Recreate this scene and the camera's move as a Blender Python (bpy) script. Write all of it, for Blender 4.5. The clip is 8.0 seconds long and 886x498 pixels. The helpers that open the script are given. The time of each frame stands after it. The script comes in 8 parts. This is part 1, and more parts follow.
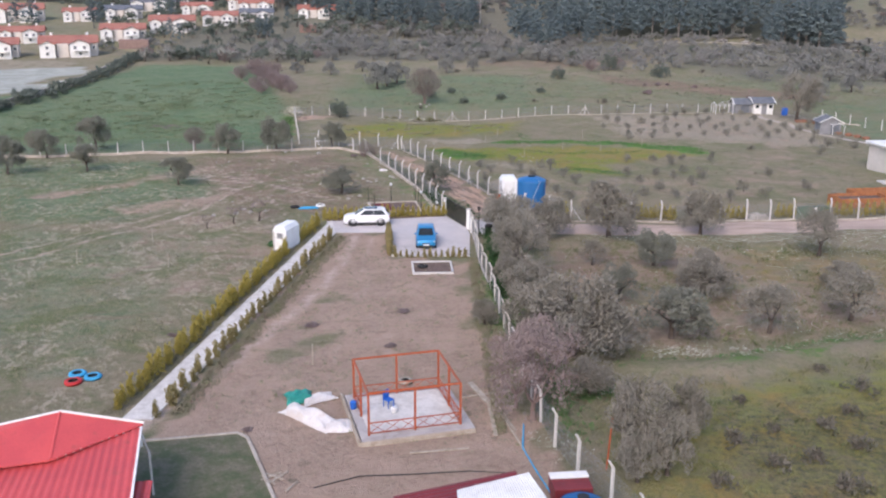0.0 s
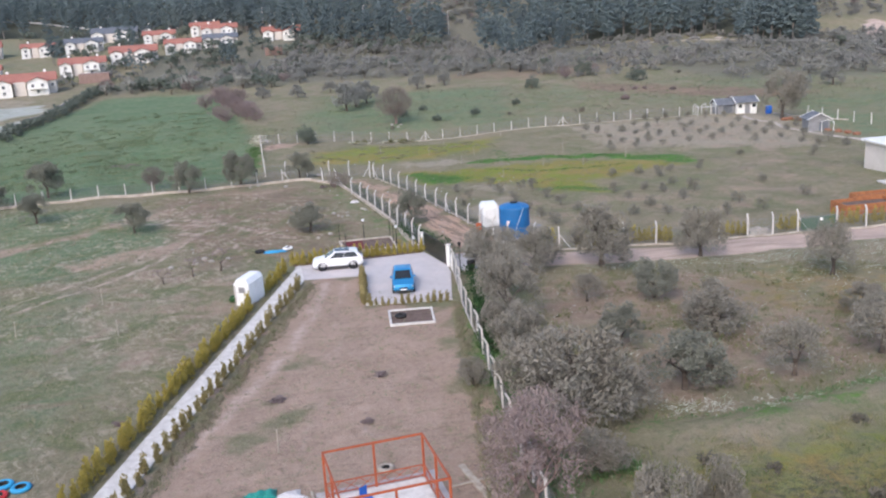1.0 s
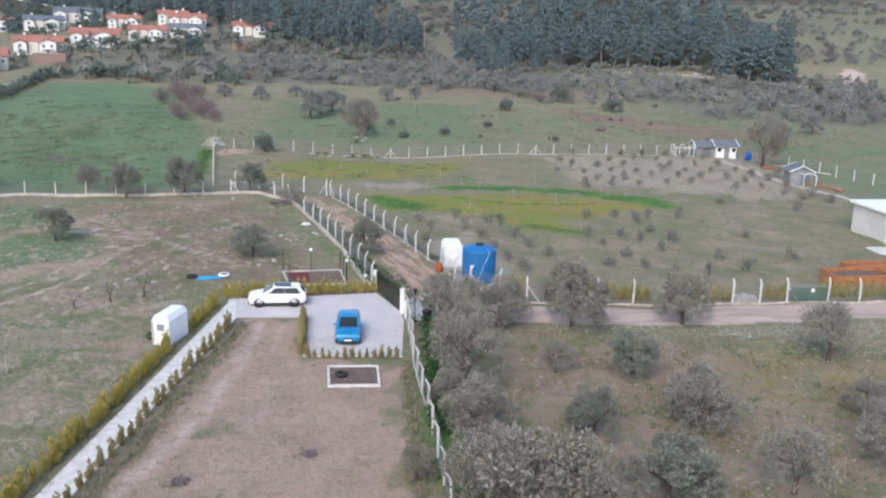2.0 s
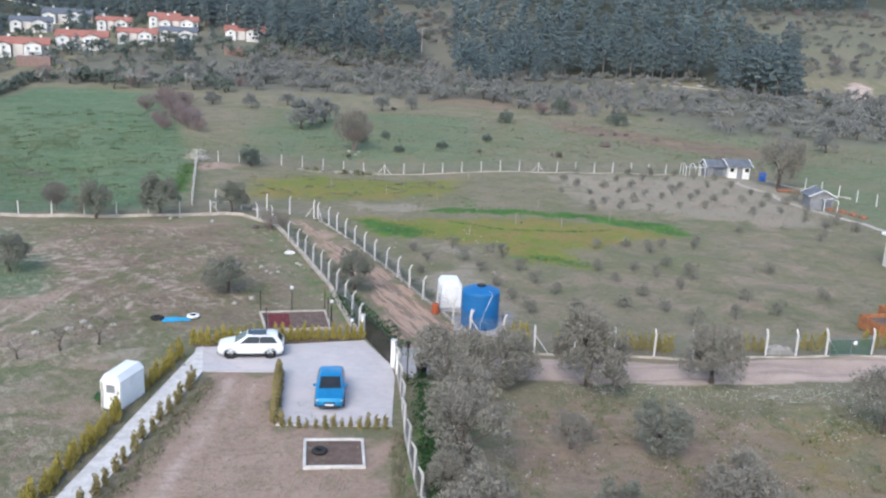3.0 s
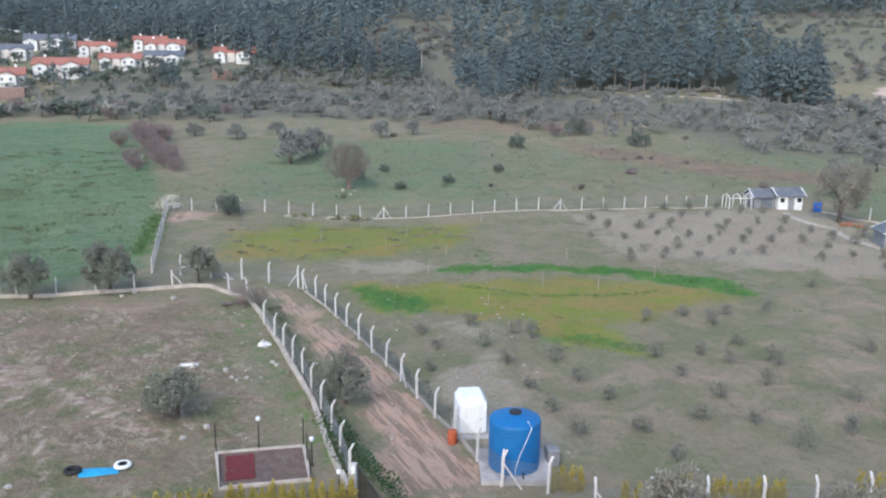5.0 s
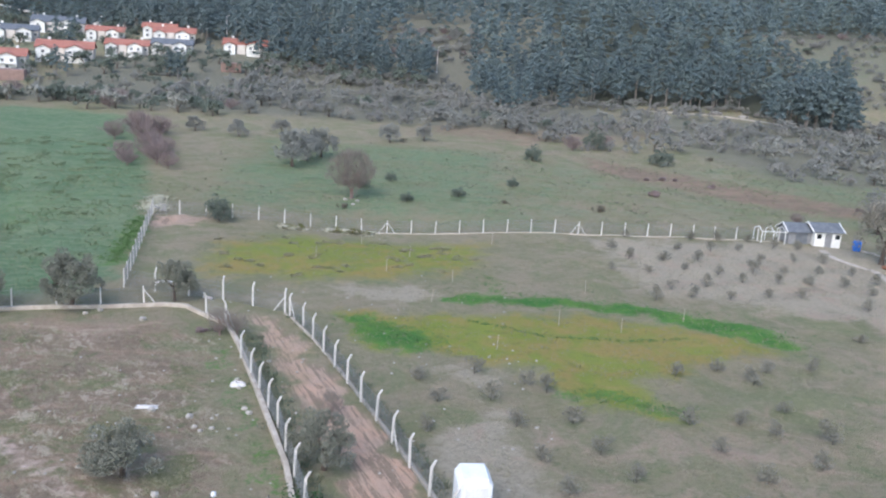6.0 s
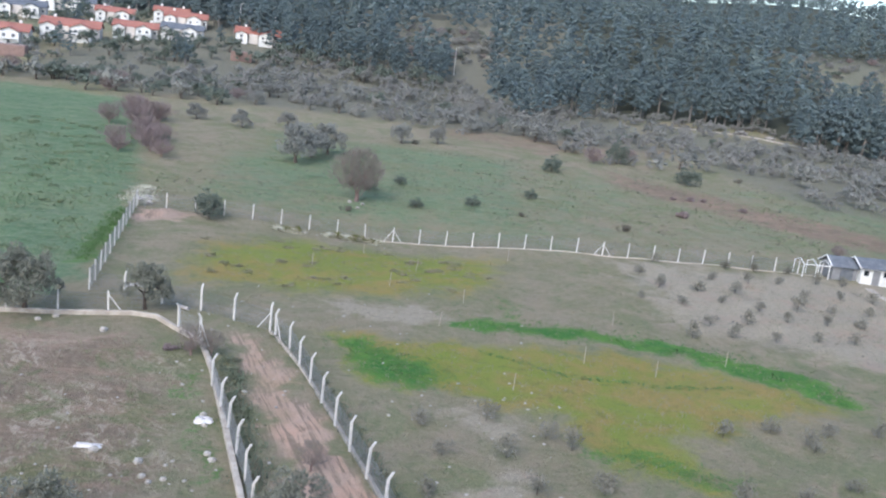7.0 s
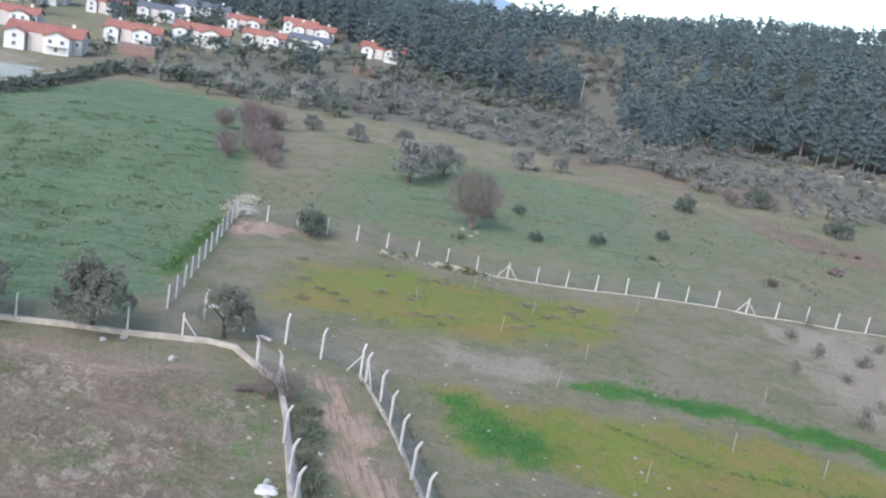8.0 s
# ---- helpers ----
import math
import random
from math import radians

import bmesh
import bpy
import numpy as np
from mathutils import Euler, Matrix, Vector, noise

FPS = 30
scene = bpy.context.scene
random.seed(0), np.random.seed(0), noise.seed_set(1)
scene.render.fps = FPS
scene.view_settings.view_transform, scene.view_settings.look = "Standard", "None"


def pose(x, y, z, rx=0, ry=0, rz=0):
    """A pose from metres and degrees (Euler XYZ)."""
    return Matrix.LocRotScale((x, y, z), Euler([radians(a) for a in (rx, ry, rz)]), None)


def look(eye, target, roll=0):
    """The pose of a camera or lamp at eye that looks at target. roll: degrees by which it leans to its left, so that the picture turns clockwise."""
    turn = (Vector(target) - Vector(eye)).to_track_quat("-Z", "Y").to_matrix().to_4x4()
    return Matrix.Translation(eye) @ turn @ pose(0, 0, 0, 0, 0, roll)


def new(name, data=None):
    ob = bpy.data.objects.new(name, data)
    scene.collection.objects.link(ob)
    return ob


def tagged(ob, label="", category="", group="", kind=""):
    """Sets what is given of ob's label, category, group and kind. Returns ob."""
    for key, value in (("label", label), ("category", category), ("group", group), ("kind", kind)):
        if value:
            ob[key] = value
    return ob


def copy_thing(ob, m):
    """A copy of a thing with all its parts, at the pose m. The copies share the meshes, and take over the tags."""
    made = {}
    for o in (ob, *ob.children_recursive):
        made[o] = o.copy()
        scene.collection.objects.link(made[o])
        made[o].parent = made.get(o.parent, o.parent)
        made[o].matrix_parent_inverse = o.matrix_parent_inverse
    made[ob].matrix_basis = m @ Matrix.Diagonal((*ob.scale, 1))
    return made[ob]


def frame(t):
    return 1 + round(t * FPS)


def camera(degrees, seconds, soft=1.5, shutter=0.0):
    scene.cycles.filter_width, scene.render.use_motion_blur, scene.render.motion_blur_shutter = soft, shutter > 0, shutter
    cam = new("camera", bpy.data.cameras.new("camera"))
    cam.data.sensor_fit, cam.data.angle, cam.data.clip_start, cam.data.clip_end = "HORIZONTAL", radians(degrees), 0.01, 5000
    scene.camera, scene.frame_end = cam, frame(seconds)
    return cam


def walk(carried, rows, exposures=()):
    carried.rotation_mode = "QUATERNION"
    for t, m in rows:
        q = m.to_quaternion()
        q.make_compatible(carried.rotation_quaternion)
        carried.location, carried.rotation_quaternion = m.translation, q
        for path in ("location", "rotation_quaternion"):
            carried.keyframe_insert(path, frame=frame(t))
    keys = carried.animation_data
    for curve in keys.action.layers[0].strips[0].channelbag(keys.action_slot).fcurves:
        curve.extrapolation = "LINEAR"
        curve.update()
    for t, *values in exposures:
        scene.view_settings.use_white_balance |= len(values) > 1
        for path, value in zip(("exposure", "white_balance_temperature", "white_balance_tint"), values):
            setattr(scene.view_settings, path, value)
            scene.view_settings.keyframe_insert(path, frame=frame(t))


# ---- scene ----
cam = camera(53.3, 8.0, soft=2.2)
PATH = [
    (0, (0.508, 1.698, 21.366), (0.497, 3.62, 20.813), 0.1),
    (0.5, (0.705, 4.896, 21.617), (0.723, 6.821, 21.076), 0.1),
    (1, (0.971, 9.035, 21.942), (0.998, 10.963, 21.41), -3.3),
    (1.5, (1.204, 12.899, 22.21), (1.259, 14.829, 21.688), -2.8),
    (1.7, (1.272, 14.918, 22.293), (1.373, 16.847, 21.775), 0.5),
    (2.8, (1.619, 24.911, 22.853), (1.751, 26.843, 22.352), 2.9),
    (3, (1.614, 26.645, 22.961), (1.746, 28.577, 22.46), 2.8),
    (3.5, (1.705, 31.622, 23.246), (1.83, 33.556, 22.751), 1.8),
    (4, (1.766, 36.033, 23.427), (1.893, 37.968, 22.937), 1.7),
    (4.5, (1.894, 41.028, 23.833), (2.018, 42.965, 23.348), 0.9),
    (4.7, (1.961, 42.886, 24.042), (2.084, 44.823, 23.561), 0.7),
    (6, (2.433, 55.219, 24.075), (2.54, 57.159, 23.601), 4.0),
    (6.5, (2.423, 60.184, 23.418), (2.544, 62.124, 22.946), 5.5),
    (7, (2.194, 65.244, 22.637), (2.29, 67.187, 22.172), 7.3),
    (7.5, (1.824, 69.955, 21.954), (1.836, 71.902, 21.495), 7.9),
    (8, (1.203, 75.308, 21.233), (1.049, 77.251, 20.786), 10.3),
]
walk(cam, [(t, look(eye, target, roll)) for t, eye, target, roll in PATH],
     exposures=[(0.0, 1.02, 6750, 18), (1.5, 1.13, 6550, 11), (3.5, 1.14, 6300, 8), (4.7, 1.13, 6250, 8), (6.5, 1.23, 6200, 9), (8.0, 1.19, 6150, 9)])

# ---- light ----
world = bpy.data.worlds.new("overcast_sky")
scene.world = world
world.use_nodes = True
wn, wl = world.node_tree.nodes, world.node_tree.links
sky = wn.new("ShaderNodeTexSky")
sky.sky_type = "NISHITA"
sky.sun_disc = False
sky.sun_elevation, sky.sun_rotation = radians(38), radians(200)
sky.air_density, sky.dust_density, sky.ozone_density = 1.0, 1.6, 1.5
wl.new(sky.outputs["Color"], wn["Background"].inputs["Color"])
wn["Background"].inputs["Strength"].default_value = 0.15
sun_data = bpy.data.lights.new("sun", "SUN")
sun_data.energy, sun_data.angle, sun_data.color = 0.9, radians(25), (1.0, 0.97, 0.95)
sun = new("sun", sun_data)
sun.matrix_world = look((-40, -90, 100), (0, 0, 0))


# ---- materials ----
class Nodes:
    """A small helper that wires up a node material."""

    def __init__(self, name, rough=0.8, metal=0.0, spec=0.3):
        self.m = bpy.data.materials.new(name)
        self.m.use_nodes = True
        self.t = self.m.node_tree
        self.b = self.t.nodes["Principled BSDF"]
        self.b.inputs["Roughness"].default_value = rough
        self.b.inputs["Metallic"].default_value = metal
        self.b.inputs["Specular IOR Level"].default_value = spec
        self.co = self.t.nodes.new("ShaderNodeTexCoord").outputs["Object"]

    def put(self, socket, value):
        if isinstance(value, (int, float)):
            socket.default_value = value
        elif isinstance(value, (tuple, list)):
            socket.default_value = (*value, 1.0) if len(value) == 3 and socket.type == "RGBA" else value
        else:
            self.t.links.new(value, socket)

    def noise(self, scale, detail=4.0, rough=0.6, warp=0.0, vec=None):
        n = self.t.nodes.new("ShaderNodeTexNoise")
        n.inputs["Scale"].default_value, n.inputs["Detail"].default_value = scale, detail
        n.inputs["Roughness"].default_value, n.inputs["Distortion"].default_value = rough, warp
        self.put(n.inputs["Vector"], vec or self.co)
        return n.outputs["Fac"]

    def stretch(self, sx, sy, sz, rz=0.0):
        n = self.t.nodes.new("ShaderNodeMapping")
        n.vector_type = "TEXTURE"
        n.inputs["Scale"].default_value = (1 / sx, 1 / sy, 1 / sz)
        n.inputs["Rotation"].default_value = (0, 0, radians(rz))
        self.put(n.inputs["Vector"], self.co)
        return n.outputs["Vector"]

    def math(self, op, a, b=0.0, c=0.0):
        n = self.t.nodes.new("ShaderNodeMath")
        n.operation = op
        for s, v in zip(n.inputs, (a, b, c)):
            self.put(s, v)
        return n.outputs[0]

    def ramp(self, fac, lo, hi, a=0.0, b=1.0):
        n = self.t.nodes.new("ShaderNodeMapRange")
        n.interpolation_type = "SMOOTHSTEP"
        for s, v in zip(n.inputs, (fac, lo, hi, a, b)):
            self.put(s, v)
        return n.outputs[0]

    def mix(self, fac, a, b, mode="MIX"):
        n = self.t.nodes.new("ShaderNodeMix")
        n.data_type, n.blend_type = "RGBA", mode
        self.put(n.inputs[0], fac)
        self.put(n.inputs[6], a)
        self.put(n.inputs[7], b)
        return n.outputs[2]

    def attr(self, name):
        n = self.t.nodes.new("ShaderNodeAttribute")
        n.attribute_name = name
        s = self.t.nodes.new("ShaderNodeSeparateColor")
        self.t.links.new(n.outputs["Color"], s.inputs[0])
        return s.outputs

    def islands(self):
        return self.t.nodes.new("ShaderNodeNewGeometry").outputs["Random Per Island"]

    def chance(self):
        return self.t.nodes.new("ShaderNodeObjectInfo").outputs["Random"]

    def bump(self, height, strength=0.4, distance=0.05):
        n = self.t.nodes.new("ShaderNodeBump")
        n.inputs["Strength"].default_value, n.inputs["Distance"].default_value = strength, distance
        self.put(n.inputs["Height"], height)
        self.t.links.new(n.outputs[0], self.b.inputs["Normal"])

    def color(self, c):
        self.put(self.b.inputs["Base Color"], c)
        return self.m


def mottled(name, a, b, scale=1.5, rough=0.8, metal=0.0, spec=0.3, fine=18.0, bump=0.3, dist=0.02, dirt=None):
    """Two tones in large patches, a fine grain over them, and optional dirt patches."""
    n = Nodes(name, rough, metal, spec)
    c = n.mix(n.ramp(n.noise(scale), 0.35, 0.65), a, b)
    f = n.noise(fine, 3)
    c = n.mix(n.ramp(f, 0.3, 0.7, 0.0, 0.35), c, tuple(v * 0.55 for v in a))
    if dirt:
        c = n.mix(n.ramp(n.noise(scale * 2.3, 6, 0.7), 0.55, 0.72, 0.0, 0.75), c, dirt)
    if bump:
        n.bump(f, bump, dist)
    return n.color(c)


def leafy(name, a, b, c, rough=0.7, spec=0.2, far=None):
    """Foliage: the tone changes from leaf to leaf, from clump to clump and from plant to plant."""
    n = Nodes(name, rough, 0.0, spec)
    col = n.mix(n.islands(), a, b)
    col = n.mix(n.ramp(n.noise(0.8, 3), 0.4, 0.65, 0.0, 0.8), col, c)
    if far:
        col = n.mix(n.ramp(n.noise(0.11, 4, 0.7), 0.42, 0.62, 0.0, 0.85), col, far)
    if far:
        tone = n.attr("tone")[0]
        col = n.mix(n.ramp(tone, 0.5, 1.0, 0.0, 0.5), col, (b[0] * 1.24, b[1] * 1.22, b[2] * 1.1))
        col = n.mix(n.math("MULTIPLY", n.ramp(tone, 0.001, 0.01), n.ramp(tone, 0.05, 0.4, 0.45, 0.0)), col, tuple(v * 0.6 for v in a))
    col = n.mix(n.ramp(n.chance(), 0.0, 1.0, 0.0, 0.35), col, tuple(v * 0.6 for v in b))
    return n.color(col)


M = {}
M["concrete"] = mottled("concrete", (0.46, 0.43, 0.42), (0.36, 0.33, 0.32), 0.9, dirt=(0.22, 0.18, 0.15))
M["pale_concrete"] = mottled("pale_concrete", (0.66, 0.63, 0.6), (0.52, 0.49, 0.46), 2.0, dirt=(0.33, 0.29, 0.24))
M["kerb"] = mottled("kerb", (0.5, 0.44, 0.38), (0.36, 0.31, 0.26), 1.3, dirt=(0.2, 0.15, 0.11))
M["white_paint"] = mottled("white_paint", (0.8, 0.79, 0.77), (0.7, 0.69, 0.67), 1.4, 0.6, dirt=(0.5, 0.46, 0.4))
M["fibreglass"] = mottled("fibreglass", (0.82, 0.82, 0.82), (0.74, 0.74, 0.75), 0.9, 0.45, bump=0.05, dirt=(0.55, 0.52, 0.47))
M["dark_metal"] = mottled("dark_metal", (0.03, 0.03, 0.03), (0.045, 0.035, 0.03), 4, 0.5, 0.4)
M["galvanised"] = mottled("galvanised", (0.3, 0.31, 0.31), (0.2, 0.2, 0.2), 6, 0.55, 0.5, bump=0)
M["rust_paint"] = mottled("rust_paint", (0.42, 0.1, 0.04), (0.33, 0.08, 0.035), 3, 0.6, 0.0, dirt=(0.2, 0.06, 0.03))
M["timber"] = mottled("timber", (0.46, 0.4, 0.33), (0.34, 0.28, 0.22), 2.2, 0.85, dirt=(0.2, 0.16, 0.12))
M["orange_timber"] = mottled("orange_timber", (0.42, 0.17, 0.07), (0.3, 0.12, 0.06), 1.8, 0.8, dirt=(0.2, 0.1, 0.06))
M["rusty_wood"] = mottled("rusty_wood", (0.33, 0.15, 0.09), (0.24, 0.12, 0.08), 1.4, 0.9, bump=0.8, dist=0.1, dirt=(0.2, 0.13, 0.1))
M["bark"] = mottled("bark", (0.12, 0.095, 0.08), (0.07, 0.055, 0.045), 3, 0.95, bump=0.8, dist=0.06)
M["pale_bark"] = mottled("pale_bark", (0.22, 0.2, 0.185), (0.15, 0.132, 0.12), 1.2, 0.95, bump=0.6, dist=0.06)
M["twig"] = mottled("twig", (0.24, 0.17, 0.15), (0.17, 0.12, 0.11), 1.1, 0.95, bump=0)
M["rock"] = mottled("rock", (0.43, 0.4, 0.36), (0.31, 0.28, 0.25), 2.0, 0.9, dirt=(0.24, 0.2, 0.16))
M["rubber"] = mottled("rubber", (0.02, 0.02, 0.02), (0.03, 0.03, 0.03), 5, 0.8)
M["steel_rim"] = mottled("steel_rim", (0.35, 0.35, 0.36), (0.28, 0.28, 0.29), 5, 0.35, 0.8, bump=0)
M["glass"] = mottled("dark_glass", (0.02, 0.025, 0.03), (0.03, 0.035, 0.04), 2, 0.12, 0, 0.3, bump=0)
M["dull_glass"] = mottled("grey_window_glass", (0.12, 0.13, 0.15), (0.16, 0.17, 0.18), 2, 0.2, 0, 0.5, bump=0)
M["clear_lamp"] = mottled("clear_lamp", (0.75, 0.76, 0.78), (0.65, 0.66, 0.68), 9, 0.2, 0, 0.5, bump=0)
M["red_lamp"] = mottled("red_lamp", (0.4, 0.02, 0.02), (0.3, 0.02, 0.02), 9, 0.2, 0, 0.5, bump=0)
M["white_car"] = mottled("white_car_paint", (0.8, 0.8, 0.8), (0.76, 0.76, 0.76), 2, 0.25, 0, 0.5, bump=0)
M["blue_car"] = mottled("blue_car_paint", (0.015, 0.25, 0.5), (0.015, 0.21, 0.44), 2, 0.3, 0.3, 0.5, bump=0)
M["gate_green"] = mottled("gate_green", (0.06, 0.15, 0.11), (0.05, 0.12, 0.09), 3, 0.6, dirt=(0.12, 0.15, 0.12))
M["trim"] = mottled("black_trim", (0.025, 0.025, 0.027), (0.035, 0.035, 0.037), 4, 0.6, bump=0)
M["tank_blue"] = mottled("tank_blue", (0.012, 0.14, 0.36), (0.012, 0.12, 0.31), 0.8, 0.5, 0, 0.35, bump=0.1, dirt=(0.02, 0.11, 0.28))
M["blue_plastic"] = mottled("blue_plastic", (0.02, 0.13, 0.5), (0.02, 0.1, 0.4), 3, 0.5)
M["sky_blue_paint"] = mottled("sky_blue_paint", (0.03, 0.36, 0.62), (0.03, 0.28, 0.5), 3, 0.6, dirt=(0.1, 0.2, 0.25))
M["red_paint"] = mottled("red_paint", (0.5, 0.03, 0.03), (0.42, 0.03, 0.03), 3, 0.6, dirt=(0.2, 0.05, 0.04))
M["roof_red"] = mottled("roof_red_sheet", (0.6, 0.085, 0.085), (0.52, 0.07, 0.075), 0.6, 0.45, 0, 0.45, bump=0.1, dirt=(0.36, 0.07, 0.06))
M["roof_maroon"] = mottled("roof_maroon_sheet", (0.22, 0.035, 0.04), (0.17, 0.03, 0.035), 0.8, 0.5, dirt=(0.14, 0.05, 0.05))
M["roof_tile"] = mottled("clay_tiles", (0.38, 0.165, 0.125), (0.3, 0.12, 0.095), 0.3, 0.8, fine=3.0, dirt=(0.24, 0.11, 0.09))
M["roof_dark"] = mottled("grey_shingle", (0.11, 0.12, 0.14), (0.16, 0.17, 0.19), 1.2, 0.7, fine=6.0, dirt=(0.32, 0.34, 0.36))
M["grey_wall"] = mottled("grey_boards", (0.26, 0.26, 0.27), (0.2, 0.2, 0.21), 1.5, 0.7)
M["plaster_cream"] = mottled("cream_plaster", (0.64, 0.585, 0.54), (0.56, 0.51, 0.465), 0.4, 0.8, fine=5.0, dirt=(0.5, 0.45, 0.4))
M["brown_wall"] = mottled("brown_cladding", (0.3, 0.2, 0.17), (0.24, 0.16, 0.14), 1.5, 0.8)
M["tarp_green"] = mottled("green_tarp", (0.02, 0.3, 0.24), (0.015, 0.2, 0.16), 3, 0.5, bump=0.5, dist=0.1)
M["tarp_white"] = mottled("white_sheeting", (0.66, 0.6, 0.57), (0.72, 0.7, 0.7), 1.4, 0.5, bump=0.6, dist=0.1, dirt=(0.5, 0.38, 0.32))
M["mat_red"] = mottled("red_mat", (0.16, 0.03, 0.035), (0.12, 0.025, 0.03), 3, 0.9)
M["soil"] = mottled("bed_soil", (0.17, 0.12, 0.1), (0.12, 0.085, 0.07), 2.2, 1.0, bump=0.7, dist=0.05)
M["lawn"] = mottled("dark_lawn", (0.085, 0.105, 0.055), (0.16, 0.14, 0.1), 1.1, 1.0, fine=7, bump=0.8, dist=0.08, dirt=(0.2, 0.165, 0.13))
M["olive_leaf"] = leafy("olive_leaves", (0.19, 0.175, 0.142), (0.3, 0.275, 0.235), (0.16, 0.155, 0.125))
M["olive_dark"] = leafy("dark_olive_leaves", (0.14, 0.15, 0.115), (0.24, 0.24, 0.2), (0.16, 0.16, 0.13))
M["sapling"] = leafy("young_olive_leaves", (0.16, 0.155, 0.125), (0.24, 0.225, 0.19), (0.17, 0.165, 0.13))
M["dry_leaf"] = leafy("dry_brown_leaves", (0.165, 0.142, 0.128), (0.22, 0.19, 0.17), (0.15, 0.13, 0.117))
M["pink_leaf"] = leafy("pinkish_dry_leaves", (0.22, 0.168, 0.158), (0.32, 0.25, 0.24), (0.2, 0.16, 0.15))
M["red_twig"] = leafy("reddish_twigs", (0.19, 0.147, 0.145), (0.24, 0.185, 0.182), (0.17, 0.14, 0.137))
M["heath"] = leafy("dry_heath", (0.11, 0.1, 0.08), (0.17, 0.15, 0.125), (0.09, 0.09, 0.06))
M["olive_weed"] = leafy("olive_weeds", (0.12, 0.13, 0.05), (0.18, 0.165, 0.08), (0.1, 0.12, 0.045))
M["thuja"] = leafy("golden_thuja", (0.31, 0.25, 0.05), (0.42, 0.34, 0.09), (0.22, 0.19, 0.06))
M["thuja_dull"] = leafy("dull_thuja", (0.24, 0.2, 0.085), (0.32, 0.265, 0.125), (0.21, 0.18, 0.08))
M["thuja_green"] = leafy("green_thuja", (0.1, 0.11, 0.03), (0.16, 0.15, 0.04), (0.07, 0.075, 0.03))
M["ivy"] = leafy("ivy", (0.02, 0.06, 0.02), (0.04, 0.1, 0.03), (0.02, 0.045, 0.02))
M["ivy_dull"] = leafy("dark_weeds", (0.09, 0.115, 0.075), (0.15, 0.165, 0.11), (0.12, 0.12, 0.09))
# bluish pine tones: the haze over the distant wood is put into the colour
M["pine"] = leafy("hazy_pine_needles", (0.11, 0.148, 0.162), (0.125, 0.164, 0.176), (0.09, 0.128, 0.147), far=(0.138, 0.166, 0.155))
M["weed"] = leafy("weeds", (0.19, 0.185, 0.115), (0.28, 0.24, 0.175), (0.17, 0.19, 0.09))
M["lush"] = leafy("lush_grass", (0.08, 0.165, 0.055), (0.12, 0.2, 0.075), (0.08, 0.145, 0.05))
M["grove"] = leafy("grove_leaves", (0.195, 0.2, 0.185), (0.225, 0.226, 0.212), (0.165, 0.173, 0.16), far=(0.215, 0.2, 0.19))
M["dark_tree"] = leafy("dark_tree_leaves", (0.1, 0.12, 0.1), (0.15, 0.17, 0.14), (0.085, 0.105, 0.09))
M["meadow_blade"] = leafy("meadow_blades", (0.15, 0.19, 0.1), (0.23, 0.23, 0.145), (0.13, 0.2, 0.09))
M["straw"] = leafy("pale_straw", (0.42, 0.4, 0.3), (0.55, 0.52, 0.42), (0.36, 0.35, 0.24))
M["tussock"] = leafy("meadow_tussocks", (0.135, 0.185, 0.1), (0.2, 0.235, 0.14), (0.13, 0.18, 0.1))
M["flower"] = leafy("white_flowers", (0.6, 0.6, 0.5), (0.7, 0.7, 0.64), (0.4, 0.45, 0.3))


